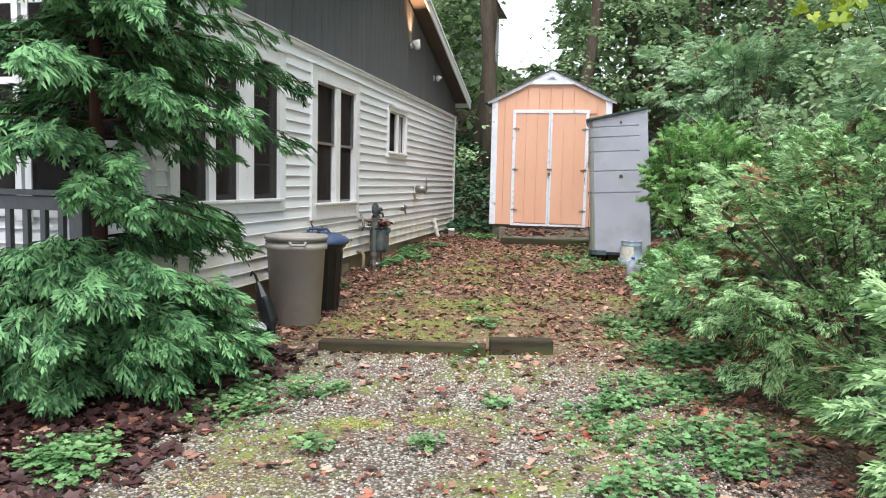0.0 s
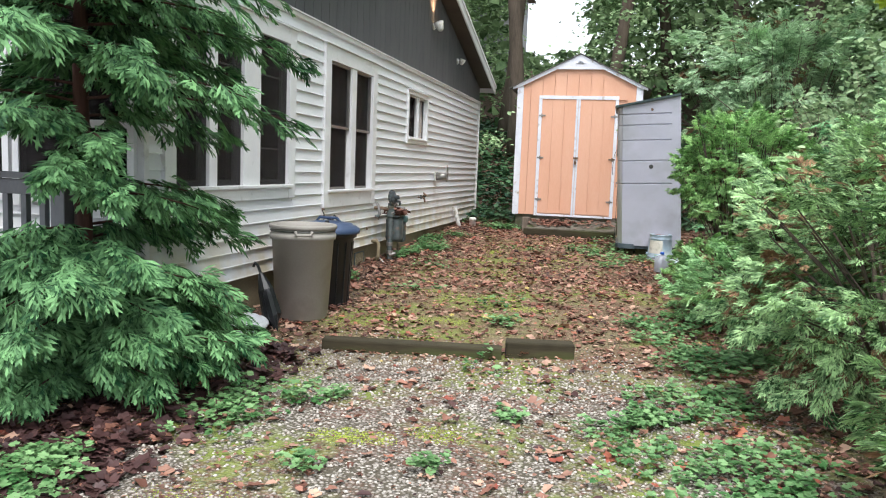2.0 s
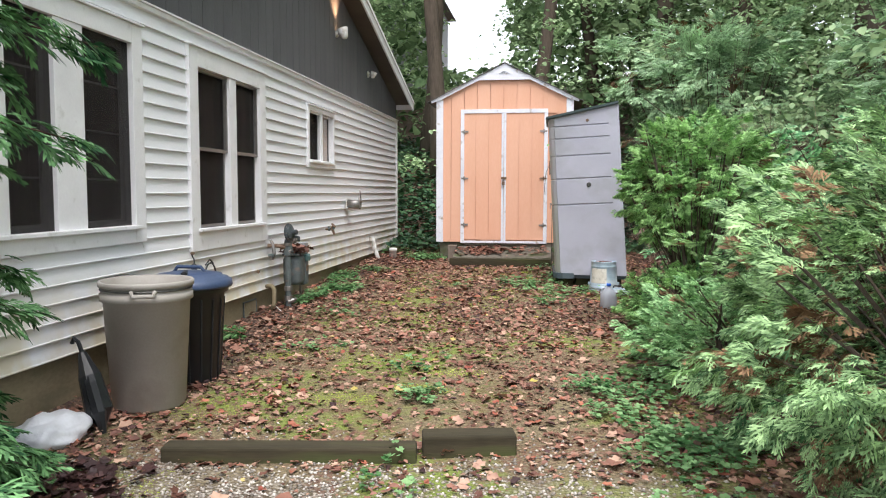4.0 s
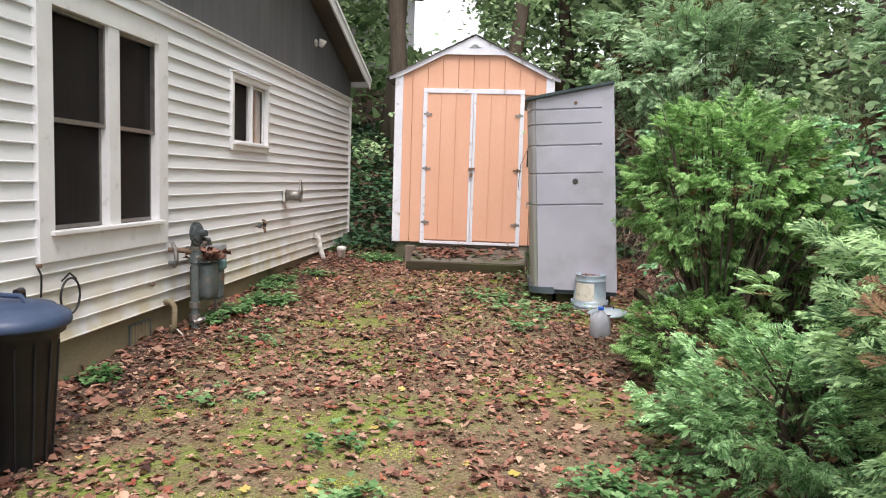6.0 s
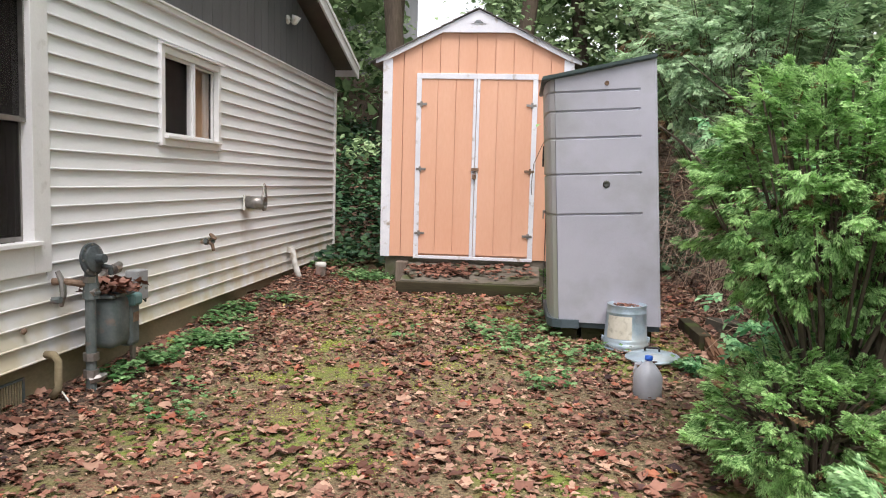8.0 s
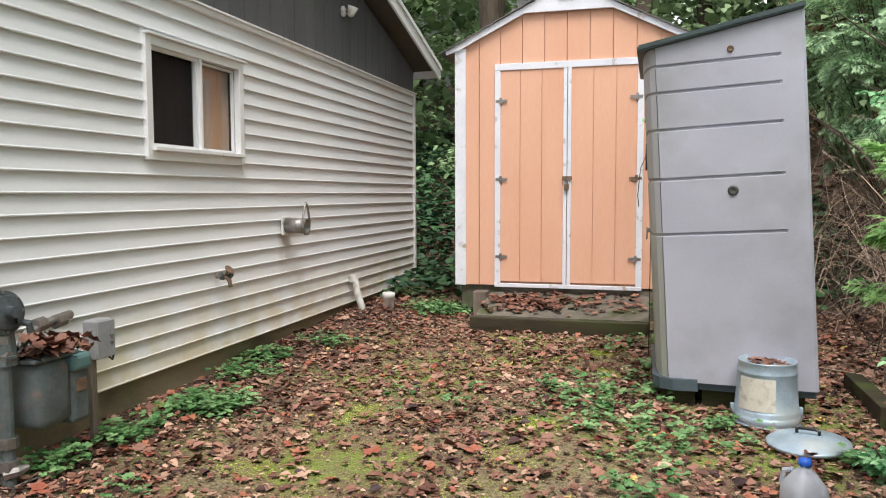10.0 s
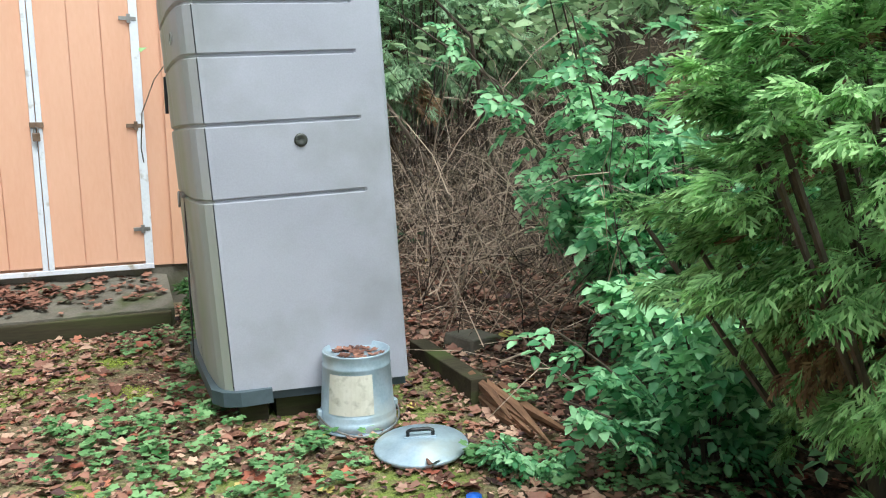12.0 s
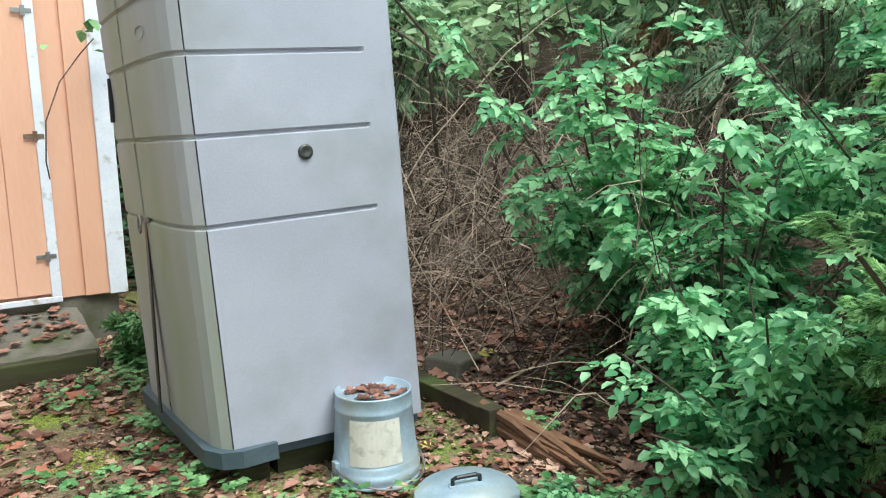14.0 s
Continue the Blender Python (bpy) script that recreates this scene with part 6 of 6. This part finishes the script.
def far_woods():
    """Leafy mass of the wood far up the slope, open to the sky in one gap."""
    rng = np.random.default_rng(123)
    n = 80000
    ang = rng.uniform(-0.75, 1.35, n)
    r = rng.uniform(22, 44, n)
    x, y = 1.45 + r * np.sin(ang), r * np.cos(ang)
    clump = np.array([noise.noise(Vector((a * 9, h, 3.0))) for a, h in zip(ang, rng.uniform(0, 3, n))])
    z = ground_z(x, y) + rng.uniform(-0.3, 11.5, n) + clump
    keep = ~((x - 1.45 > -0.145 * y) & (x - 1.45 < -0.055 * y) & (z > 1.2 + 0.155 * y)) & (x * x + y * y > 400)
    P = np.stack([x, y, z], -1)[keep]
    lv, lf = leaf_shape(0.42, 0.1)
    m = len(P)
    v, f = scatter(lv, lf, P, rotations(rng.uniform(0, 6.28, m), rng.uniform(-1.3, 0.6, m), rng.uniform(-0.9, 0.9, m)), rng.uniform(0.18, 0.42, m))
    tagged(new("far_foliage", mesh_from("far_foliage", v, f, [M_FARLEAF_SHADED])), "distant leaf masses of the wood, canopy shade in their colour", "woodland", kind="stuff")


far_woods()


def tree_kind(seed, height, girth, crown_low, crown_r, leaves):
    rng = np.random.default_rng(seed)
    t = thing("tree", (0, 0, -50), "", "tree", "trees of the wood")
    zs = np.linspace(-0.4, height, 9)
    line = [(0.25 * math.sin(z * 0.5 + seed), 0.2 * math.cos(z * 0.43 + seed), z) for z in zs]
    bm = tube(line, [girth * (1.25 if i == 0 else 1) * (1 - 0.8 * i / 8) for i in range(9)], 12)
    centres = []
    for k in range(16):
        z = rng.uniform(crown_low, height * 0.97)
        a = rng.uniform(0, 6.28)
        rr = crown_r * rng.uniform(0.4, 1.0) * (1 - 0.5 * z / height)
        b0 = Vector((0.25 * math.sin(z * 0.5 + seed), 0.2 * math.cos(z * 0.43 + seed), z))
        e = b0 + Vector((math.cos(a) * rr, math.sin(a) * rr, rng.uniform(0.1, 1.0)))
        tube([b0, b0.lerp(e, 0.5) + Vector((0, 0, 0.15)), e], [girth * 0.28, girth * 0.16, 0.015], 6, bm)
        centres += [b0.lerp(e, s) for s in (0.45, 0.7, 0.9, 1.05)]
    part("trunk", bm, M_BARK, t, "dark furrowed trunk with limbs", smooth=True)
    C = np.array([tuple(c) for c in centres])
    pick = rng.integers(0, len(C), leaves)
    P = C[pick] + rng.normal(size=(leaves, 3)) * np.array([0.55, 0.55, 0.35])
    lv, lf = leaf_shape(0.36, 0.1)
    v, f = scatter(lv, lf, P, rotations(rng.uniform(0, 6.28, leaves), rng.uniform(-0.9, 0.4, leaves), rng.uniform(-0.8, 0.8, leaves)), rng.uniform(0.1, 0.19, leaves))
    ob = new("crown", mesh_from("crown", v, f, [M_WOODLEAF]))
    ob.parent = t
    tagged(ob, "loose green crown with gaps")
    return t


def woods():
    kinds = [tree_kind(1, 13, 0.2, 3.2, 3.0, 3600), tree_kind(2, 15, 0.26, 4.0, 3.4, 4000), tree_kind(3, 11, 0.12, 2.2, 2.4, 3200), tree_kind(4, 9, 0.09, 1.4, 2.0, 3000), tree_kind(5, 17, 0.2, 9.5, 2.6, 2200)]
    spots = [(1.1, 21.0, 4), (4.05, 22.5, 1), (5.2, 19.2, 1), (-1.55, 19.8, 4), (-1.95, 22.0, 4), (-3.6, 20.0, 3), (-4.6, 23, 0), (2.4, 25, 4), (-5.5, 20.5, 3), (4.2, 26, 2), (6.5, 22.5, 0), (7.2, 16.5, 4),
             (6.6, 10.2, 4), (8.8, 12.5, 4), (8.2, 7.0, 4), (10.5, 8.5, 0), (9.5, 3.5, 1), (8.0, 19.0, 1), (11, 15.5, 0), (4.6, 31, 0), (7.8, 28, 2), (10.5, 24, 1), (-7.5, 26, 0), (-9.5, 21, 1), (-6, 30, 2), (3.6, 33, 3),
             (13, 20, 0), (13.5, 12, 1), (12, 4, 2)]
    words = ["broad old trunk on the wooded slope", "slim leafy tree on the bank", "tall tree with a dark furrowed trunk"]
    for k, (x, y, i) in enumerate(spots):
        c = copy_thing(kinds[i], pose(x, y, float(ground_z(x, y)), 0, 0, (k * 77) % 360))
        c["label"] = words[0] if i == 1 else words[2] if i == 0 else words[1]
    for q in kinds:
        for o in (*q.children_recursive, q):
            bpy.data.objects.remove(o)


woods()


def neighbour():
    g = float(ground_z(-3.0, 36)) + 0.3
    h = thing("neighbour_house", (-4.2, 36, g), "pale grey-sided neighbouring house on the hill behind the trees", "house")
    part("wall", boxes((-5, 0.0, 0, 6, -1, 4.6)), M_FARWALL, h)
    for k in range(22):
        part("siding_course", boxes((-5, 0.02, -0.02, 0.0, 0.2 + k * 0.2, 0.385 + k * 0.2)), M_FARWALL, h)
    bm = bmesh.new()
    pts = [(-5.4, 4.4), (0.4, 4.4), (-2.5, 6.6)]
    a = [bm.verts.new((x, -0.4, z)) for x, z in pts]
    b = [bm.verts.new((x, 6.4, z)) for x, z in pts]
    bm.faces.new(a)
    bm.faces.new(list(reversed(b)))
    for i in range(3):
        bm.faces.new((a[i], b[i], b[(i + 1) % 3], a[(i + 1) % 3]))
    bmesh.ops.recalc_face_normals(bm, faces=bm.faces[:])
    part("roof", bm, M_ROOF, h)


neighbour()


def yellow_branch():
    t = thing("overhanging_branch", (3.95, 5.7, 3.12), "overhanging branch with bright yellow-green leaves", "branch")
    t.parent = None
    rng = np.random.default_rng(8)
    bm = bmesh.new()
    pos = []
    for k in range(5):
        e = Vector((-1.2 + 0.25 * k, -0.35 + 0.2 * k, -0.75 + 0.12 * k))
        line = [Vector((1.2, 0.8, 0.7)), Vector((0.3, 0.2, 0.3)), e * 0.55 + Vector((0, 0, 0.15)), e]
        tube(line, [0.02, 0.012, 0.006, 0.002], 5, bm)
        for s in rng.random(95):
            i0 = 1 + int(s * 2)
            p = line[i0].lerp(line[i0 + 1], s * 2 - int(s * 2))
            pos.append(np.array(p) + rng.normal(size=3) * 0.1)
    part("twigs", bm, M_BARK, t)
    lv, lf = lobed_leaf()
    n = len(pos)
    mass("leaves", M_YELLOWLEAF, t, [scatter(lv, lf, np.array(pos), rotations(rng.uniform(0, 6.28, n), rng.uniform(-1.2, 0, n), rng.uniform(-0.5, 0.5, n)), rng.uniform(0.06, 0.11, n))])


yellow_branch()


def strays():
    """The vine twig by the shed's corner and a tall weed clump beside the locker."""
    t = thing("vine", (1.45, 13.3, 1.3), "thin bare vine hanging before the shed", "vine")
    part("runner", tube([(0.1, -0.05, 0.75), (0.02, -0.04, 0.66), (-0.1, -0.03, 0.5), (-0.19, -0.03, 0.28), (-0.21, -0.03, 0.05), (-0.2, -0.03, -0.05)], 0.004, 6), M_TWIG, t)
    rng = np.random.default_rng(12)
    lv, lf = leaf_shape(0.34)
    for centre, n in (((0.1, -0.02, 0.8), 9), ((0.62, 0.35, 1.22), 70)):
        p = np.array(centre) + rng.normal(size=(n, 3)) * np.array([0.12, 0.05, 0.1])
        mass("leaf_cluster", M_WEED, t, [scatter(lv, lf, p, rotations(rng.uniform(0, 6.28, n), rng.uniform(-0.9, 0.4, n), rng.uniform(-0.8, 0.8, n)), rng.uniform(0.05, 0.1, n))], kind="stuff")
    broad_shrub("weed_clump", (1.62, 12.75), 0.42, 0.16, 26, M_WEED, 71, (0.07, 0.13), (0, 0), "tall soft green weeds beside the locker")
    broad_shrub("sapling", (2.45, 10.15), 0.3, 0.12, 5, M_LEAF, 72, (0.07, 0.12), (0, 0), "small maple-like seedling in the leaf bed")


strays()


def ivy():
    rng = np.random.default_rng(64)
    lv, lf = leaf_shape(0.46, 0.06)
    n = 19000
    x, y = rng.uniform(-6, 3.6, n), rng.uniform(14.0, 24, n)
    keep = ~((x > -0.5) & (x < 1.75) & (y < 16.1)) & ~((x < -1.45) & (y < 15.7)) & (rng.random(n) < np.clip((y - 13.9) / 1.2, 0, 1))
    x, y = x[keep], y[keep]
    n = len(x)
    p = on_ground(x, y, 0.05)
    p[:, 2] += rng.random(n) * 0.14
    v, f = scatter(lv, lf, p, rotations(rng.uniform(0, 6.28, n), rng.uniform(-0.5, 0.1, n), rng.uniform(-0.5, 0.5, n)), rng.uniform(0.08, 0.15, n))
    tagged(new("ivy", mesh_from("ivy", v, f, [M_IVY])), "dark glossy ivy covering the slope", "ground cover", kind="stuff")


ivy()


def weeds():
    """Low leafy weeds in patches."""
    rng = np.random.default_rng(17)
    patches = [
               (2.13, 3.76, 0.42, 66), (1.77, 3.11, 0.3, 40), (2.1, 4.78, 0.3, 48), (1.65, 4.32, 0.14, 30), (2.37, 5.71, 0.22, 60), (-0.55, 3.94, 0.3, 46), (-0.13, 4.13, 0.18, 22), (-0.91, 2.92, 0.2, 60),
               (0.7, 3.39, 0.1, 8), (0.17, 3.25, 0.12, 9), (0.94, 4.13, 0.08, 8), (1.83, 5.99, 0.3, 30), (-1.32, 7.76, 0.14, 22), (-1.26, 9.34, 0.16, 26), (-1.14, 10.27, 0.3, 46), (-1.26, 11.1, 0.25, 34),
               (-1.14, 12.03, 0.22, 26), (-0.79, 13.62, 0.3, 44), (-0.43, 13.43, 0.22, 34), (-1.26, 14.45, 0.3, 50), (1.6, 10.55, 0.32, 30), (1.47, 11.48, 0.3, 40), (1.65, 12.41, 0.16, 30), (1.74, 12.87, 0.1, 26),
               (1.0, 10.64, 0.35, 20), (1.36, 9.71, 0.3, 14), (2.01, 10.96, 0.12, 12), (-0.67, 8.87, 0.3, 14), (-0.43, 7.48, 0.3, 10), (0.4, 6.92, 0.3, 9), (0.64, 5.06, 0.2, 6), (2.31, 10.27, 0.12, 10),
               (2.72, 10.73, 0.1, 8), (1.95, 11.29, 0.1, 8), (1.71, 6.64, 0.2, 26), (2.01, 6.92, 0.2, 20), (2.55, 9.99, 0.2, 14), (3.26, 10.92, 0.3, 26), (3.2, 10.36, 0.25, 22), (1.89, 2.55, 0.2, 50),
               (-0.91, 4.78, 0.2, 12), (-0.75, 2.75, 0.22, 22), (-0.45, 3.62, 0.28, 22), (0.55, 6.3, 0.18, 20), (1.85, 6.5, 0.3, 36), (1.52, 4.1, 0.3, 26), (1.92, 3.6, 0.45, 60), (1.85, 4.6, 0.32, 44),
               (-1.1, 10.35, 0.25, 60), (-1.35, 11.5, 0.2, 40), (-1.2, 9.75, 0.15, 34), (1.5, 11.8, 0.2, 40), (1.62, 12.6, 0.2, 60), (1.55, 13.0, 0.15, 50), (-0.6, 13.6, 0.3, 70), (2.05, 5.5, 0.3, 80),
               (2.1, 7.5, 0.2, 30), (1.35, 10.3, 0.3, 16), (0.95, 11.2, 0.35, 22), (1.2, 11.0, 0.3, 24), (0.1, 10.6, 0.5, 10), (2.9, 9.75, 0.3, 44), (1.25, 12.4, 0.3, 18)]
    lv, lf = lobed_leaf(0.05)
    P, Y, T, S, R = [], [], [], [], []
    for cx, cy, r, n in patches:
        for k in range(n):
            a, q = rng.uniform(0, 6.28), r * math.sqrt(rng.random()) * rng.uniform(0.6, 1.25)
            x, y = cx + q * math.cos(a), cy + q * math.sin(a)
            h = rng.uniform(0.03, 0.11)
            for j in range(7):
                b = rng.uniform(0, 6.28)
                P.append((x + 0.02 * math.cos(b), y + 0.02 * math.sin(b), float(ground_z(x, y)) + h * rng.uniform(0.4, 1)))
                Y.append(b)
                T.append(rng.uniform(-0.35, 0.35))
                R.append(rng.uniform(-0.3, 0.3))
                S.append(rng.uniform(0.02, 0.048))
    v, f = scatter(lv, lf, np.array(P), rotations(np.array(Y), np.array(T), np.array(R)), np.array(S))
    tagged(new("weeds", mesh_from("weeds", v, f, [M_WEED])), "patches of low bright green leafy weeds", "ground cover", kind="stuff")


weeds()


def litter():
    rng = np.random.default_rng(29)
    maple = lobed_leaf(0.09)
    oval = leaf_shape(0.3, 0.16)
    specs = [(5, 15000, oval), (0, 9500, maple), (1, 6400, maple), (2, 2000, maple), (3, 7500, oval), (1, 6500, oval), (4, 330, maple), (0, 13000, oval)]
    groups = {}
    for i, n, tmpl in specs:
        n = int(n * 1.15)
        x = rng.uniform(-1.75, 3.9, n)
        y = 1.2 + 12.9 * rng.random(n) ** 0.85
        mott = 0.5 + 0.5 * np.sin(1.9 * x + 1.3 * np.sin(y * 1.1)) * np.cos(1.45 * y + 0.8 * x)
        dens = np.where(y < 5.1, 0.2 + 0.16 * mott, 0.42 + 0.55 * mott)
        dens = np.where(y > 8.2, np.clip(dens * 1.5, 0, 1), dens)
        dens = np.where(y > 10.7, 0.95, dens)
        dens = np.where((x > 2.0) | (x < -0.8), 1.0, dens)
        if i == 1:
            dens = dens * np.where((y > 9.5) & (x > 0.4), 1.0, 0.75)
        if i == 3:
            dens = dens * np.where((x > 2.0) | (x < -0.6), 1, np.where(y > 8.5, 0.7, 0.35))
        if i == 4:
            dens = np.where(y > 6, 0.8, 0.1)
        inside = ((x > -0.15) & (x < 1.38) & (y > 12.8)) | ((x > -0.4) & (x < 1.65) & (y > 13.45)) | ((x > 1.5) & (x < 2.25) & (y > 11.05) & (y < 12.0)) | (x < -1.52) & (y > 4.3)
        keep = (rng.random(n) < dens * (1 - 0.85 * mossy(x, y))) & ~inside
        x, y = x[keep], y[keep]
        m = len(x)
        p = on_ground(x, y, 0.006)
        p[:, 2] += rng.random(m) * 0.016
        if i == 5:
            i, s = 1, rng.uniform(0.012, 0.032, m)
            groups.setdefault(i, []).append(scatter(*tmpl, p, rotations(rng.uniform(0, 6.28, m), rng.uniform(-0.3, 0.3, m), rng.uniform(-0.35, 0.35, m)), s))
            continue
        s = np.clip(0.036 * np.exp(0.42 * rng.normal(size=m)), 0.014, 0.1)
        groups.setdefault(i, []).append(scatter(*tmpl, p, rotations(rng.uniform(0, 6.28, m), rng.normal(size=m) * 0.16, rng.normal(size=m) * 0.24), s))
    m = 3600
    x, y = rng.uniform(-1.7, -0.45, m), rng.uniform(1.3, 5.0, m)
    keep = rng.random(m) < np.clip((-0.35 - x) / 0.5, 0, 1)
    x, y = x[keep], y[keep]
    m = len(x)
    groups[3].append(scatter(*maple, on_ground(x, y, 0.02), rotations(rng.uniform(0, 6.28, m), rng.uniform(-0.3, 0.3, m), rng.uniform(-0.5, 0.5, m)), rng.uniform(0.04, 0.09, m)))
    # leaves on the shed's step and base
    m = 260
    x, y = np.where(rng.random(m) < 0.6, rng.normal(0.35, 0.22, m), rng.uniform(-0.05, 1.3, m)), rng.normal(13.22, 0.13, m)
    x = np.clip(x, -0.05, 1.3)
    y = np.clip(y, 12.9, 13.45)
    p = np.stack([x, y, 0.342 + (y - 12.87) * 0.189], -1)
    groups[0].append(scatter(*maple, p, rotations(rng.uniform(0, 6.28, m), rng.uniform(-0.2, 0.2, m), rng.uniform(-0.3, 0.3, m)), rng.uniform(0.04, 0.08, m)))
    m = 5000
    x, y = rng.uniform(-5, 9, m), rng.uniform(13.9, 24, m)
    keep = ~((x > -0.5) & (x < 1.75) & (y < 16.0)) & ~((x < -1.5) & (y < 15.7))
    x, y = x[keep], y[keep]
    m = len(x)
    groups[0].append(scatter(*maple, on_ground(x, y, 0.03), rotations(rng.uniform(0, 6.28, m), rng.uniform(-0.2, 0.2, m), rng.uniform(-0.3, 0.3, m)), rng.uniform(0.07, 0.14, m)))
    names = {0: "brown", 1: "pale tan", 2: "reddish", 3: "dark wet", 4: "yellow"}
    for i, parts_ in groups.items():
        v, f = join(parts_)
        tagged(new("fallen_leaves", mesh_from("fallen_leaves", v, f, [M_LITTER[i]])), names[i] + " fallen leaves strewn over the ground", "fallen leaves", kind="stuff")


litter()


def moss():
    """Low cushions: many tiny upright blades over the moss patches."""
    rng = np.random.default_rng(83)
    pick = rng.integers(0, len(MOSS), 60000)
    M = np.array(MOSS)[pick]
    a, q = rng.uniform(0, 6.28, len(M)), np.sqrt(rng.random(len(M))) * 1.2
    x, y = M[:, 0] + M[:, 2] * q * np.cos(a), M[:, 1] + M[:, 3] * q * np.sin(a)
    keep = rng.random(len(x)) < mossy(x, y) * 1.6
    x, y = x[keep], y[keep]
    m = len(x)
    tv = np.array([(0, -0.22, 0), (0, 0.22, 0), (0.9, 0.12, 0.1), (1.0, -0.12, 0.1)])
    v, f = scatter(tv, np.array([(0, 1, 2, 3)]), on_ground(x, y, 0.001), rotations(rng.uniform(0, 6.28, m), rng.uniform(-1.3, -0.15, m), rng.uniform(-0.5, 0.5, m)), rng.uniform(0.008, 0.018, m))
    tagged(new("moss", mesh_from("moss", v, f, [M_MOSS])), "yellow-green moss cushions between the leaves", "moss", kind="stuff")


moss()


def gravel():
    rng = np.random.default_rng(55)
    bm = bmesh.new()
    bmesh.ops.create_icosphere(bm, subdivisions=1, radius=0.5)
    tv = np.array([tuple(v.co) for v in bm.verts]) * np.array([1.0, 0.8, 0.5])
    tf = np.array([[v.index for v in f.verts] for f in bm.faces])
    bm.free()
    # octahedral stones: six corners, eight faces
    tv = np.array([(0.5, 0, 0), (0.1, 0.42, 0.05), (-0.5, 0.06, 0), (-0.05, -0.4, -0.02), (0.05, 0.02, 0.3), (0, 0, -0.25)])
    tf = np.array([(0, 1, 4), (1, 2, 4), (2, 3, 4), (3, 0, 4), (1, 0, 5), (2, 1, 5), (3, 2, 5), (0, 3, 5)])
    n = 30000
    x, y = rng.uniform(-1.3, 2.4, n), rng.uniform(1.3, 6.0, n)
    dens = np.clip((5.8 - y) / 1.0, 0, 1) * np.clip(0.65 + 0.7 * np.sin(1.3 * x + 0.9) * np.cos(1.1 * y), 0.25, 1)
    dens *= np.clip((x + 1.0) / 0.6, 0.05, 1)
    keep = rng.random(n) < dens * (1 - 0.7 * mossy(x, y))
    x, y = x[keep], y[keep]
    m = len(x)
    v, f = scatter(tv, tf, on_ground(x, y, 0.002), rotations(rng.uniform(0, 6.28, m), rng.uniform(-0.3, 0.3, m), rng.uniform(-0.3, 0.3, m)), rng.uniform(0.012, 0.03, m))
    tagged(new("gravel", mesh_from("gravel", v, f, [M_STONE])), "pale mixed gravel pressed into the soil", "gravel", kind="stuff")


gravel()
